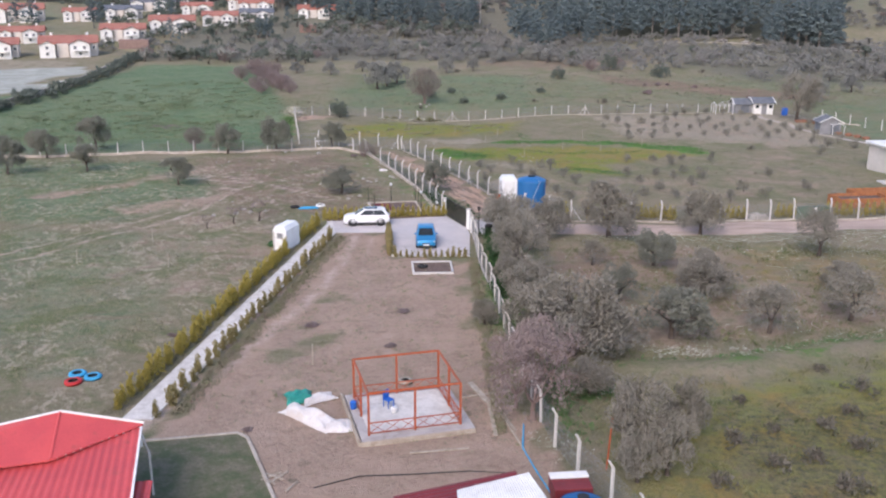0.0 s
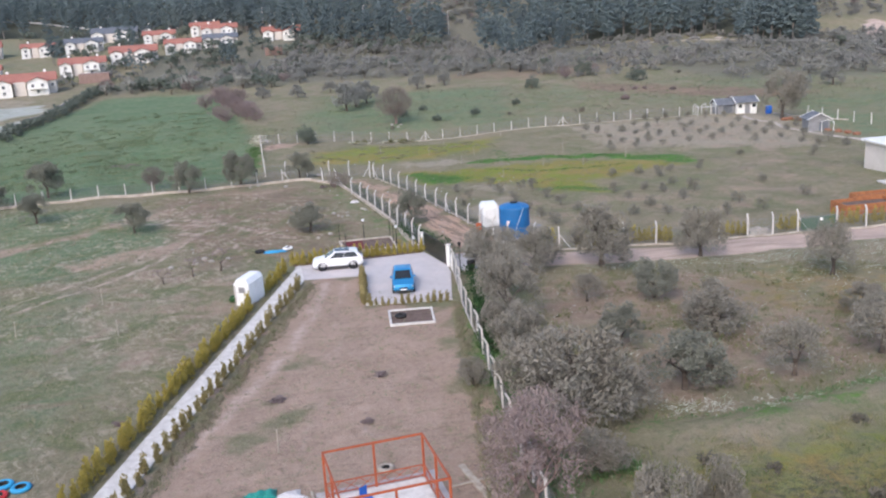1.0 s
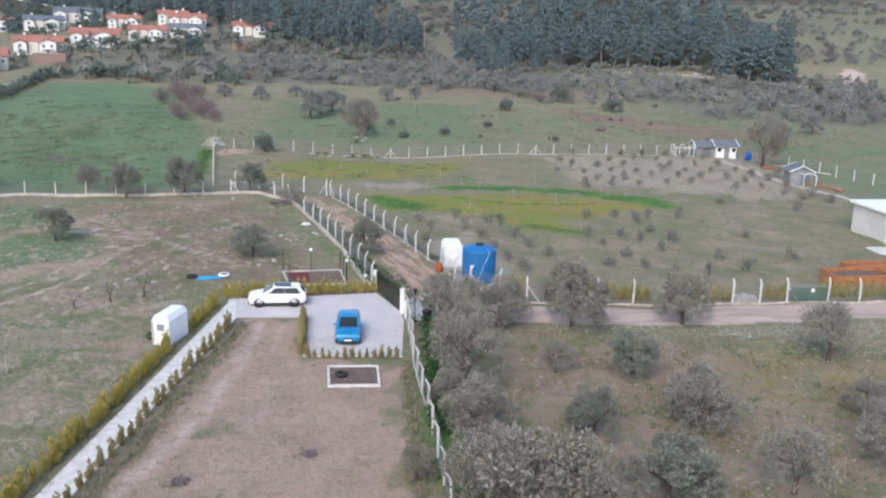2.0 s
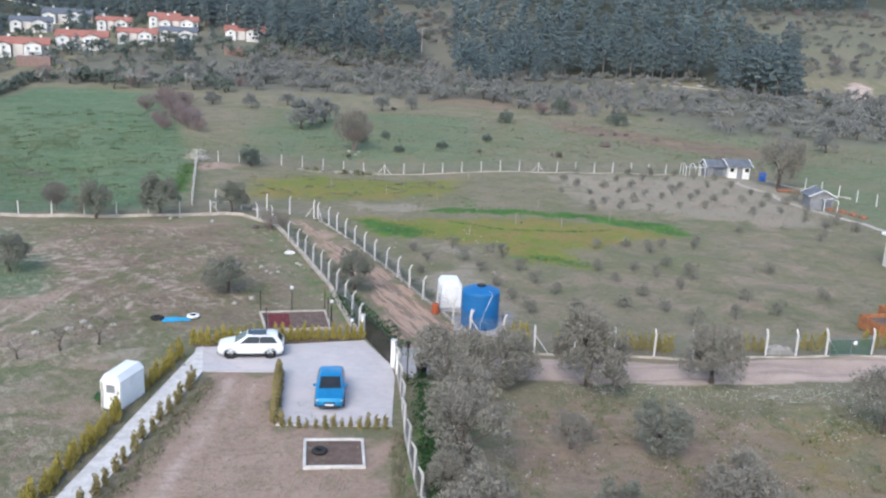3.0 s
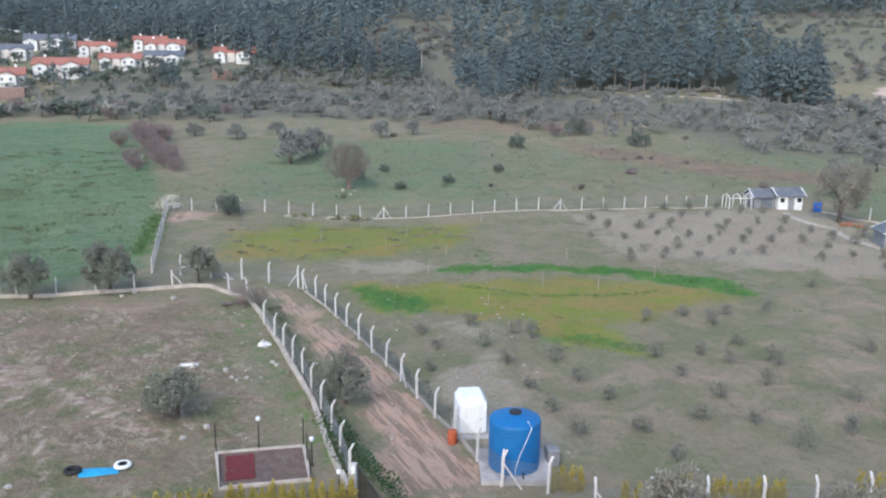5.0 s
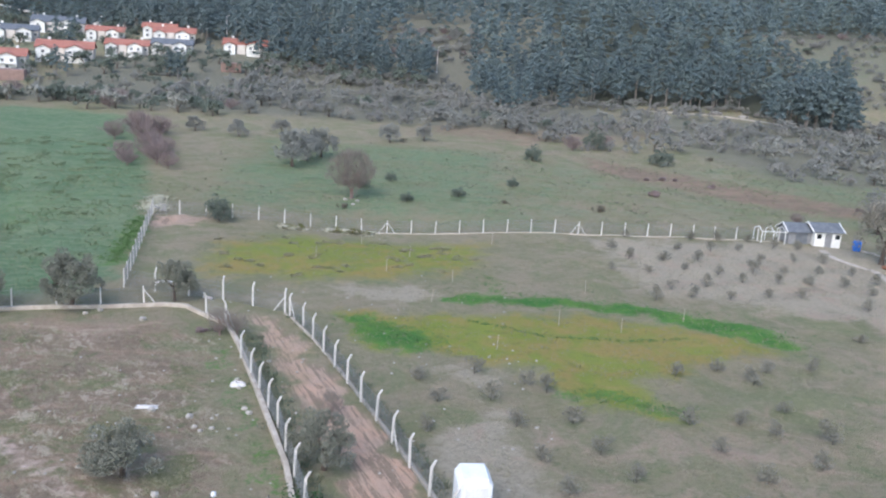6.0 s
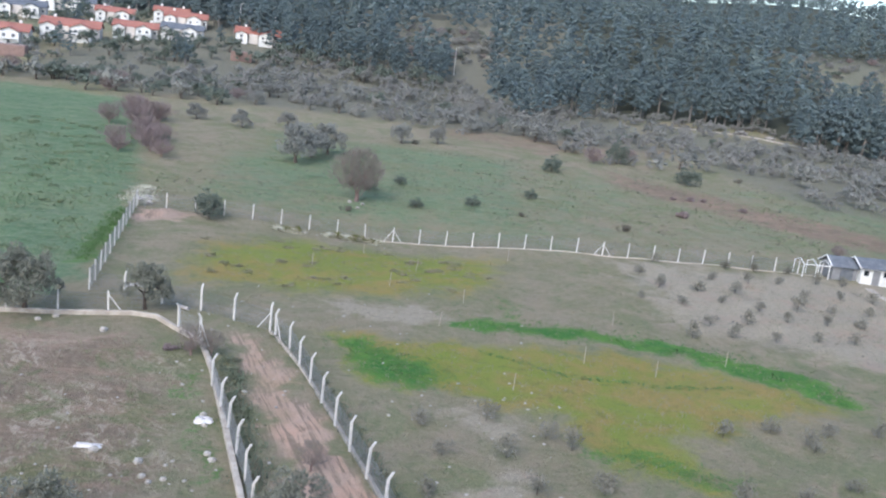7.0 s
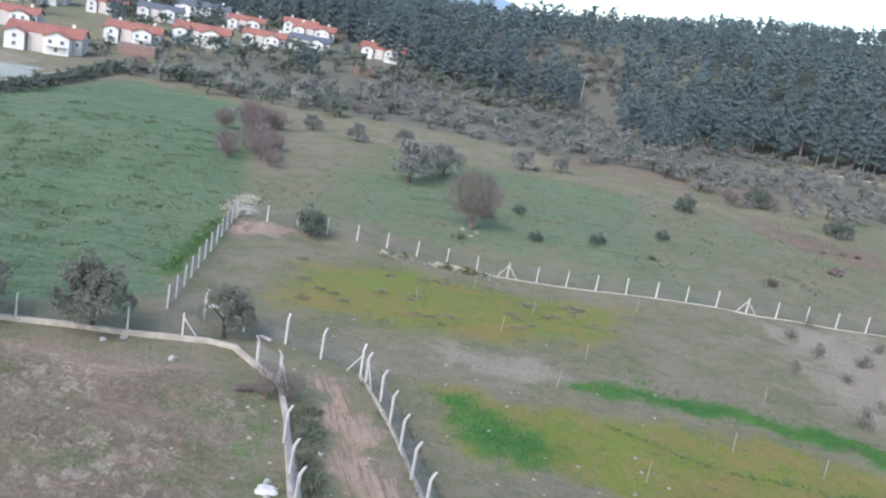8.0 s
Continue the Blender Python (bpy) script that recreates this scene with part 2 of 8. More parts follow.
def ground_material():
    n = Nodes("ground_earth", 1.0, 0, 0.1)
    big, mid, fine = n.noise(0.035, 5), n.noise(0.3, 6, 0.65, 0.6), n.noise(2.6, 6, 0.7)
    grit = n.noise(11.0, 4, 0.7)
    streak = n.noise(0.9, 5, 0.65, 1.2, n.stretch(0.35, 1.5, 1, 12))
    a, b = n.attr("zone_a"), n.attr("zone_b")

    def spread(w, noise, k=0.9):
        return n.ramp(n.math("ADD", w, n.math("MULTIPLY", n.math("SUBTRACT", noise, 0.5), k)), 0.3, 0.7)

    grass = n.mix(n.ramp(mid, 0.35, 0.65), (0.195, 0.178, 0.116), (0.252, 0.213, 0.158))
    grass = n.mix(n.ramp(streak, 0.45, 0.7, 0, 0.3), grass, (0.27, 0.225, 0.175))
    grass = n.mix(n.ramp(fine, 0.55, 0.72, 0, 0.5), grass, (0.085, 0.105, 0.045))
    contour = n.noise(0.5, 6, 0.72, 0.9, n.stretch(0.35, 1.25, 1, 4))
    green = n.mix(n.ramp(streak, 0.38, 0.66), (0.1, 0.158, 0.085), (0.168, 0.202, 0.122))
    green = n.mix(n.ramp(big, 0.45, 0.6, 0, 0.6), green, (0.21, 0.222, 0.135))
    green = n.mix(n.ramp(contour, 0.52, 0.63, 0, 0.8), green, (0.08, 0.122, 0.065))
    green = n.mix(n.ramp(contour, 0.32, 0.42, 0.7, 0), green, (0.225, 0.228, 0.16))
    green = n.mix(n.ramp(mid, 0.46, 0.68, 0, 0.7), green, (0.18, 0.2, 0.132))
    green = n.mix(n.ramp(fine, 0.45, 0.7, 0, 0.5), green, (0.12, 0.175, 0.096))
    tuft = n.noise(0.85, 7, 0.78, 0.8)
    green = n.mix(n.ramp(tuft, 0.5, 0.62, 0, 0.65), green, (0.215, 0.232, 0.158))
    green = n.mix(n.ramp(tuft, 0.36, 0.46, 0.55, 0.0), green, (0.08, 0.125, 0.06))
    green = n.mix(1.0, green, (0.88, 0.98, 0.98), "MULTIPLY")
    sweep = n.noise(0.5, 6, 0.72, 1.6, n.stretch(0.3, 1.3, 1, 35))
    grass = n.mix(n.ramp(sweep, 0.5, 0.65, 0, 0.22), grass, (0.29, 0.25, 0.19))
    grass = n.mix(n.ramp(tuft, 0.36, 0.47, 0.6, 0.0), grass, (0.1, 0.125, 0.06))
    patch = n.noise(0.11, 7, 0.72, 1.1)
    grass = n.mix(n.ramp(patch, 0.5, 0.6, 0, 0.5), grass, (0.145, 0.165, 0.085))
    grass = n.mix(n.ramp(patch, 0.4, 0.48, 0.4, 0), grass, (0.27, 0.215, 0.168))
    soil = n.mix(n.ramp(mid, 0.3, 0.7), (0.41, 0.29, 0.242), (0.315, 0.222, 0.183))
    soil = n.mix(n.ramp(fine, 0.4, 0.7, 0, 0.6), soil, (0.42, 0.32, 0.26))
    soil = n.mix(n.ramp(streak, 0.54, 0.68, 0, 0.32), soil, (0.2, 0.18, 0.115))
    soil = n.mix(n.ramp(sweep, 0.52, 0.64, 0, 0.2), soil, (0.42, 0.33, 0.275))
    soil = n.mix(n.ramp(tuft, 0.34, 0.45, 0.4, 0.0), soil, (0.17, 0.125, 0.095))
    moss = n.mix(n.ramp(n.mix(0.5, big, mid), 0.42, 0.58), (0.188, 0.222, 0.042), (0.27, 0.2, 0.072))
    moss = n.mix(n.ramp(fine, 0.48, 0.68, 0, 0.35), moss, (0.15, 0.18, 0.055))
    moss = n.mix(n.ramp(streak, 0.55, 0.7, 0, 0.3), moss, (0.25, 0.21, 0.13))
    moss = n.mix(n.ramp(tuft, 0.36, 0.47, 0.4, 0), moss, (0.1, 0.11, 0.045))
    earth = n.mix(n.ramp(mid, 0.35, 0.65), (0.24, 0.168, 0.132), (0.18, 0.135, 0.105))
    earth = n.mix(n.ramp(contour, 0.5, 0.62, 0, 0.8), earth, (0.28, 0.2, 0.155))
    lush = n.mix(n.ramp(n.mix(0.5, fine, mid), 0.38, 0.6), (0.048, 0.145, 0.04), (0.105, 0.21, 0.05))
    ruts = n.noise(1.0, 6, 0.7, 0.5, n.stretch(2.2, 0.2, 1, 21.5))
    clay = n.mix(n.ramp(mid, 0.35, 0.65), (0.48, 0.31, 0.24), (0.41, 0.295, 0.245))
    clay = n.mix(n.ramp(ruts, 0.46, 0.56, 0, 0.85), clay, (0.2, 0.155, 0.125))
    clay = n.mix(n.ramp(fine, 0.5, 0.7, 0, 0.5), clay, (0.47, 0.36, 0.3))
    road = n.mix(n.ramp(mid, 0.3, 0.7), (0.55, 0.42, 0.375), (0.44, 0.335, 0.3))
    road = n.mix(n.ramp(n.noise(1.0, 5, 0.65, 0.3, n.stretch(0.12, 1.6, 1, 4)), 0.5, 0.66, 0, 0.7), road, (0.3, 0.24, 0.205))
    pale = n.mix(n.ramp(fine, 0.35, 0.7), (0.345, 0.295, 0.24), (0.27, 0.23, 0.185))
    c = n.mix(spread(b[2], mid), grass, pale)
    c = n.mix(spread(n.attr("zone_c")[0], n.mix(0.5, big, mid), 1.5), c, green)
    c = n.mix(spread(a[0], mid, 1.2), c, soil)
    c = n.mix(spread(n.attr("zone_c")[2], n.mix(0.5, mid, contour), 1.7), c, earth)
    # clods and dry stalks of the rough field
    clod = n.noise(0.95, 9, 0.8, 0.7, n.stretch(1.4, 0.75, 1, 28))
    clod2 = n.noise(2.3, 8, 0.8, 0.5)
    rough_field = n.math("MULTIPLY", n.attr("zone_d")[0], n.ramp(n.noise(0.16, 4, 0.6), 0.42, 0.58, 0.25, 1.0))
    c = n.mix(n.math("MULTIPLY", rough_field, n.ramp(clod, 0.49, 0.58, 0, 0.7)), c, (0.43, 0.36, 0.295))
    c = n.mix(n.math("MULTIPLY", rough_field, n.ramp(clod, 0.42, 0.48, 0.42, 0)), c, (0.15, 0.115, 0.088))
    c = n.mix(n.ramp(clod2, 0.52, 0.62, 0, 0.24), c, (0.33, 0.29, 0.225))
    c = n.mix(n.ramp(clod2, 0.4, 0.47, 0.24, 0), c, (0.11, 0.105, 0.072))
    rough_green = n.math("MULTIPLY", n.attr("zone_d")[0], n.ramp(n.noise(0.22, 5, 0.7, 1.0), 0.5, 0.6, 0, 0.6))
    c = n.mix(rough_green, c, n.mix(n.ramp(fine, 0.4, 0.65), (0.1, 0.125, 0.055), (0.17, 0.175, 0.09)))
    c = n.mix(n.ramp(n.math("ADD", a[2], n.math("MULTIPLY", n.math("SUBTRACT", n.mix(0.5, tuft, mid), 0.5), 1.9)), 0.25, 0.85, 0, 0.9), c, moss)
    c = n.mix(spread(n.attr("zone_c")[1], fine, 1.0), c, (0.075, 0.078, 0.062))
    c = n.mix(spread(a[1], fine, 0.9), c, lush)
    c = n.mix(spread(b[0], mid, 0.8), c, clay)
    c = n.mix(spread(b[1], fine, 0.5), c, road)
    c = n.mix(spread(n.attr("zone_d")[2], tuft, 1.4), c, n.mix(n.ramp(fine, 0.4, 0.62), (0.14, 0.138, 0.108), (0.205, 0.185, 0.155)))
    c = n.mix(spread(n.attr("zone_d")[1], fine, 0.5), c, n.mix(n.ramp(mid, 0.35, 0.65), (0.42, 0.42, 0.4), (0.31, 0.32, 0.29)))
    c = n.mix(n.ramp(grit, 0.5, 0.7, 0, 0.5), c, n.mix(0.55, c, (0.03, 0.03, 0.02)))
    c = n.mix(n.ramp(n.noise(5.0, 5, 0.75), 0.62, 0.74, 0, 0.35), c, (0.42, 0.38, 0.32))
    c = n.mix(1.0, c, (1.01, 1.02, 0.965), "MULTIPLY")
    n.bump(n.math("ADD", n.math("MULTIPLY", fine, 1.0), n.math("MULTIPLY", grit, 0.35)), 0.9, 0.22)
    return n.color(c)


M["ground"] = ground_material()


# ---- mesh helpers ----
class Shape:
    """Collects vertices and faces of one mesh."""

    def __init__(self):
        self.v, self.f = [], []

    def add(self, verts, faces):
        k = len(self.v)
        self.v += [tuple(p) for p in verts]
        self.f += [tuple(i + k for i in f) for f in faces]
        return self

    def box(self, c, s, rz=0.0, chamfer=0.0, m=None):
        """A box about its centre c with size s; chamfer cuts its edges."""
        x, y, z = (v / 2 for v in s)
        h = min(chamfer, x * 0.9, y * 0.9, z * 0.9)
        m = m or pose(*c, 0, 0, rz)
        if h <= 0:
            vs = [(i * x, j * y, k * z) for k in (-1, 1) for j in (-1, 1) for i in (-1, 1)]
            fs = [(0, 2, 3, 1), (4, 5, 7, 6), (0, 1, 5, 4), (2, 6, 7, 3), (0, 4, 6, 2), (1, 3, 7, 5)]
        else:
            ring = lambda a, b, w: [(a, -b + h, w), (a, b - h, w), (a - h, b, w), (-a + h, b, w), (-a, b - h, w), (-a, -b + h, w), (-a + h, -b, w), (a - h, -b, w)]
            vs = ring(x - h, y - h, -z) + ring(x, y, -z + h) + ring(x, y, z - h) + ring(x - h, y - h, z)
            fs = [tuple(range(7, -1, -1)), tuple(range(24, 32))]
            fs += [(r * 8 + i, r * 8 + (i + 1) % 8, r * 8 + 8 + (i + 1) % 8, r * 8 + 8 + i) for r in range(3) for i in range(8)]
        return self.add([m @ Vector(p) for p in vs], fs)

    def tube(self, pts, radii, n=6, cap=True):
        """A tapered tube along points."""
        pts = [Vector(p) for p in pts]
        vs, fs = [], []
        for i, p in enumerate(pts):
            d = (pts[min(i + 1, len(pts) - 1)] - pts[max(i - 1, 0)]).normalized()
            a = d.orthogonal().normalized() if abs(d.z) < 0.95 else Vector((1, 0, 0)).cross(d).normalized()
            b = d.cross(a)
            r = radii[i] if isinstance(radii, (list, tuple)) else radii
            vs += [p + r * (math.cos(t) * a + math.sin(t) * b) for t in (2 * math.pi * k / n for k in range(n))]
        for i in range(len(pts) - 1):
            fs += [(i * n + k, i * n + (k + 1) % n, i * n + n + (k + 1) % n, i * n + n + k) for k in range(n)]
        if cap:
            fs += [tuple(range(n - 1, -1, -1)), tuple(range(len(vs) - n, len(vs)))]
        return self.add(vs, fs)

    def lathe(self, profile, c=(0, 0, 0), n=24, wob=0.0):
        """A body turned about the z axis from (radius, height) pairs."""
        vs = [(c[0] + r * math.cos(2 * math.pi * k / n) * (1 + wob * random.uniform(-1, 1)), c[1] + r * math.sin(2 * math.pi * k / n) * (1 + wob * random.uniform(-1, 1)), c[2] + z) for r, z in profile for k in range(n)]
        fs = [(i * n + k, i * n + (k + 1) % n, i * n + n + (k + 1) % n, i * n + n + k) for i in range(len(profile) - 1) for k in range(n)]
        fs += [tuple(range(n - 1, -1, -1)), tuple(range(len(vs) - n, len(vs)))]
        return self.add(vs, fs)

    def torus(self, c, big, small, nb=20, ns=8, m=None, squash=1.0):
        m = m or pose(*c)
        vs = [m @ Vector(((big + small * math.cos(b)) * math.cos(a), (big + small * math.cos(b)) * math.sin(a), small * squash * math.sin(b)))
              for a in (2 * math.pi * i / nb for i in range(nb)) for b in (2 * math.pi * j / ns for j in range(ns))]
        fs = [(i * ns + j, (i + 1) % nb * ns + j, (i + 1) % nb * ns + (j + 1) % ns, i * ns + (j + 1) % ns) for i in range(nb) for j in range(ns)]
        return self.add(vs, fs)

    def slab(self, outline, z0, z1):
        """A flat plate with a polygonal outline."""
        n = len(outline)
        vs = [(x, y, z0) for x, y in outline] + [(x, y, z1) for x, y in outline]
        return self.add(vs, [tuple(range(n - 1, -1, -1)), tuple(range(n, 2 * n))] + [(i, (i + 1) % n, n + (i + 1) % n, n + i) for i in range(n)])

    def rock(self, c, r, flat=0.6):
        bm = bmesh.new()
        bmesh.ops.create_icosphere(bm, subdivisions=1, radius=1)
        vs = [(c[0] + v.co.x * r * random.uniform(0.75, 1.2), c[1] + v.co.y * r * random.uniform(0.75, 1.2), c[2] + v.co.z * r * flat * random.uniform(0.75, 1.2)) for v in bm.verts]
        fs = [tuple(v.index for v in f.verts) for f in bm.faces]
        bm.free()
        return self.add(vs, fs)

    def mesh(self, name, material, smooth=False):
        me = bpy.data.meshes.new(name)
        me.from_pydata(self.v, [], self.f)
        me.materials.append(material)
        if smooth:
            me.polygons.foreach_set("use_smooth", [True] * len(me.polygons))
            me.set_sharp_from_angle(angle=radians(40))
        me.update()
        return me


def quads_mesh(name, verts, material):
    """A mesh of loose quads from an array of shape (n, 4, 3)."""
    verts = np.asarray(verts, np.float32)
    n = len(verts)
    me = bpy.data.meshes.new(name)
    me.vertices.add(4 * n), me.loops.add(4 * n), me.polygons.add(n)
    me.vertices.foreach_set("co", verts.ravel())
    me.loops.foreach_set("vertex_index", np.arange(4 * n, dtype=np.int32))
    me.polygons.foreach_set("loop_start", np.arange(0, 4 * n, 4, dtype=np.int32))
    me.materials.append(material)
    me.update(calc_edges=True)
    return me


def part(name, shape, material, parent=None, label="", smooth=False, at=None):
    """One mesh object; shape is a Shape or a mesh."""
    me = shape.mesh(name, material, smooth) if isinstance(shape, Shape) else shape
    ob = new(name, me)
    if parent:
        ob.parent = parent
    if at is not None:
        ob.matrix_basis = at
    return tagged(ob, label)


def thing(name, label, category, m=None, group="", kind=""):
    """An empty at a thing's base."""
    ob = new(name)
    ob.empty_display_size = 0.2
    if m is not None:
        ob.matrix_basis = m
    return tagged(ob, label, category, group, kind)


def leaf_cloud(rng, centres, radii, count, length, width, lift=0.25, flat=1.0, shell=False):
    """Small leaf quads scattered in blobs: an array of shape (count, 4, 3)."""
    centres, radii = np.asarray(centres, float), np.asarray(radii, float)
    pick = rng.choice(len(centres), count, p=radii**2 / (radii**2).sum())
    d = rng.normal(size=(count, 3))
    d /= np.linalg.norm(d, axis=1, keepdims=True)
    d[:, 2] *= flat
    p = centres[pick] + d * (radii[pick] * rng.uniform(0.45, 1.08, count) ** 0.6)[:, None]
    if shell:
        # sprays that lie along the surface of each clump
        out = d + rng.normal(size=(count, 3)) * 0.3 + np.array([0, 0, 0.25])
        along = np.cross(out, rng.normal(size=(count, 3)))
    else:
        out = rng.normal(size=(count, 3))
        along = d + rng.normal(size=(count, 3)) * 0.7
        along[:, 2] += lift
    along /= np.linalg.norm(along, axis=1, keepdims=True)
    side = np.cross(along, out)
    side /= np.linalg.norm(side, axis=1, keepdims=True)
    a = along * (length * rng.uniform(0.6, 1.4, count) / 2)[:, None]
    s = side * (width * rng.uniform(0.6, 1.4, count) / 2)[:, None]
    return np.stack([p - a - s * 0.5, p - a * 0.2 + s, p + a, p - a * 0.2 - s], 1)


OCT_V = np.array([(1, 0, 0), (0, 1, 0), (-1, 0, 0), (0, -1, 0), (0, 0, 1), (0, 0, -1)], float)
OCT_F = np.array([(0, 1, 4), (1, 2, 4), (2, 3, 4), (3, 0, 4), (1, 0, 5), (2, 1, 5), (3, 2, 5), (0, 3, 5)])


def tri_mesh(name, verts, faces, material):
    """A smooth mesh of triangles from arrays."""
    me = bpy.data.meshes.new(name)
    me.vertices.add(len(verts)), me.loops.add(3 * len(faces)), me.polygons.add(len(faces))
    me.vertices.foreach_set("co", np.asarray(verts, np.float32).ravel())
    me.loops.foreach_set("vertex_index", np.asarray(faces, np.int32).ravel())
    me.polygons.foreach_set("loop_start", np.arange(0, 3 * len(faces), 3, dtype=np.int32))
    me.polygons.foreach_set("use_smooth", np.ones(len(faces), bool))
    me.update(calc_edges=True)
    me.materials.append(material)
    return me


def tufted(name, rng, centres, radii, flat, per, size, wide, material, lift=0.3):
    """A crown of leafy pads: small sprays over each pad, round a small dense core."""
    vs, fs, n = [], [], 0
    for c, r, f in zip(centres, radii, flat):
        v = OCT_V * r * 0.62 * rng.uniform(0.75, 1.1, (6, 1)) * (1, 1, f)
        a = rng.uniform(0, 6.3)
        v = np.stack([v[:, 0] * math.cos(a) - v[:, 1] * math.sin(a), v[:, 0] * math.sin(a) + v[:, 1] * math.cos(a), v[:, 2]], 1)
        vs.append(v + np.array(c)), fs.append(OCT_F + n)
        n += 6
    centres, radii, flat = np.asarray(centres, float), np.asarray(radii, float), np.asarray(flat, float)
    k = np.repeat(np.arange(len(centres)), per)
    m = len(k)
    d = rng.normal(size=(m, 3)) + np.array([0, 0, lift])
    d /= np.linalg.norm(d, axis=1, keepdims=True)
    p = centres[k] + d * (radii[k] * rng.uniform(0.5, 1.12, m) ** 0.7)[:, None] * np.stack([np.ones(m), np.ones(m), flat[k]], 1)
    along = d + rng.normal(size=(m, 3)) * 0.9
    along /= np.linalg.norm(along, axis=1, keepdims=True)
    side = np.cross(along, d + rng.normal(size=(m, 3)) * 0.65)
    side /= np.linalg.norm(side, axis=1, keepdims=True)
    a = along * (size * rng.uniform(0.6, 1.4, m) / 2)[:, None]
    b = side * (size * wide * rng.uniform(0.6, 1.4, m) / 2)[:, None]
    quads = np.stack([p - a, p + b - a * 0.1, p + a, p - b - a * 0.1], 1)
    q = n + 4 * np.arange(m)[:, None]
    vs.append(quads.reshape(-1, 3))
    fs += [q + [0, 1, 2], q + [0, 2, 3]]
    me = tri_mesh(name, np.concatenate(vs), np.concatenate(fs), material)
    me.attributes.new("tone", "FLOAT", "POINT").data.foreach_set("value", np.full(len(me.vertices), rng.uniform(0.1, 1.0), np.float32))
    return me


# ---- terrain ----
def smooth(v, lo, hi):
    t = np.clip((np.asarray(v, float) - lo) / (hi - lo), 0, 1)
    return t * t * (3 - 2 * t)


def height(x, y):
    """The height of the ground: flat fields, a shallow hollow, a slope up to the village and the wooded hill."""
    x, y = np.asarray(x, float), np.asarray(y, float)
    z = np.interp(y, [-400, 140, 165, 200, 240, 300, 340, 380, 430, 520, 900, 3000], [0, 0, 0.4, 1.3, 2.2, 4.8, 6.6, 9, 11.5, 13, 15, 15])
    z = z - 1.2 * np.exp(-((x - 1) / 13) ** 2 - ((y - 163) / 12) ** 2)
    k = 0.42 + 0.58 * smooth(x, -170, 130)
    hill = np.interp(y, [0, 322, 350, 410, 520, 640, 760, 1000, 3000], [0, 0, 4.5, 18, 32, 42, 46, 36, 20]) * k
    hill = hill * (1 - 0.75 * smooth(-x, 60, 130) * (1 - smooth(y, 420, 520)))
    hill = hill * (1 + 0.09 * smooth(x, 60, 140) + 0.22 * smooth(x, 150, 260))
    hill = hill * (1 - 0.17 * np.exp(-((x + 18) / 55) ** 2) * smooth(y, 420, 520))
    far = 3.0 * np.sin(x * 0.021 + 1) * np.sin(y * 0.017) * smooth(y, 340, 480)
    z = z + 2.6 * smooth(-x, 20, 80) * smooth(y, 275, 330)
    small = (0.02 + 0.05 * smooth(np.abs(x + 3), 22, 30)) * (np.sin(x * 0.7 + 0.3 * y) + np.sin(y * 0.9 - 0.4 * x))
    return z + hill + far + small * smooth(np.hypot((x + 3) / 9, (y - 80) / 9), 1.0, 1.6)


def on(x, y, dz=0.0):
    return float(height(x, y)) + dz


def inside(px, py, outline, soft):
    """1 inside a polygon, 0 outside, with a soft edge of that width."""
    ins, dist = np.zeros(px.shape, bool), np.full(px.shape, 1e9)
    pts = list(outline)
    for (x0, y0), (x1, y1) in zip(pts, pts[1:] + pts[:1]):
        cross = ((y0 > py) != (y1 > py)) & (px < (x1 - x0) * (py - y0) / ((y1 - y0) or 1e-9) + x0)
        ins ^= cross
        dist = np.minimum(dist, seg(px, py, x0, y0, x1, y1))
    return np.clip(0.5 + np.where(ins, dist, -dist) / soft, 0, 1)


def seg(px, py, x0, y0, x1, y1):
    t = np.clip(((px - x0) * (x1 - x0) + (py - y0) * (y1 - y0)) / ((x1 - x0) ** 2 + (y1 - y0) ** 2), 0, 1)
    return np.hypot(px - x0 - t * (x1 - x0), py - y0 - t * (y1 - y0))


def band(px, py, line, half, soft):
    d = np.min([seg(px, py, *p, *q) for p, q in zip(line, line[1:])], 0)
    return np.clip(0.5 + (half - d) / soft, 0, 1)


LANE_L = [(-0.1, 88.8), (-1.4, 93.3), (-3.0, 100.5), (-6.6, 111.7), (-9.2, 119.6), (-10.8, 123.6)]
LANE_R = [(-6.65, 127.4), (-3.65, 121.4), (-1.05, 114.9), (2.75, 104.9), (5.05, 98.2), (6.25, 95.2), (8.2, 89.0)]
FAR_WALL = [(-62, 119.6), (-40.4, 123.2), (-29, 124.7), (-22.5, 126.1), (-15.5, 128.0), (-12.9, 125.5), (-10.8, 123.6)]
ROAD = [(4, 84.6), (12, 82.9), (22, 82.7), (34, 84.2), (44, 85.6), (80, 91)]


def wood_edge(x):
    """The y at which the pine wood begins."""
    return np.interp(x, [-170, -120, -88, -64, -44, -31, -16, 0, 16, 22, 24, 35, 59, 79, 91, 107, 114, 122, 128, 134, 160, 240], [446, 428, 392, 368, 352, 347, 341, 337, 333, 318, 288, 309, 322, 327, 328, 329, 304, 292, 284, 320, 372, 380])


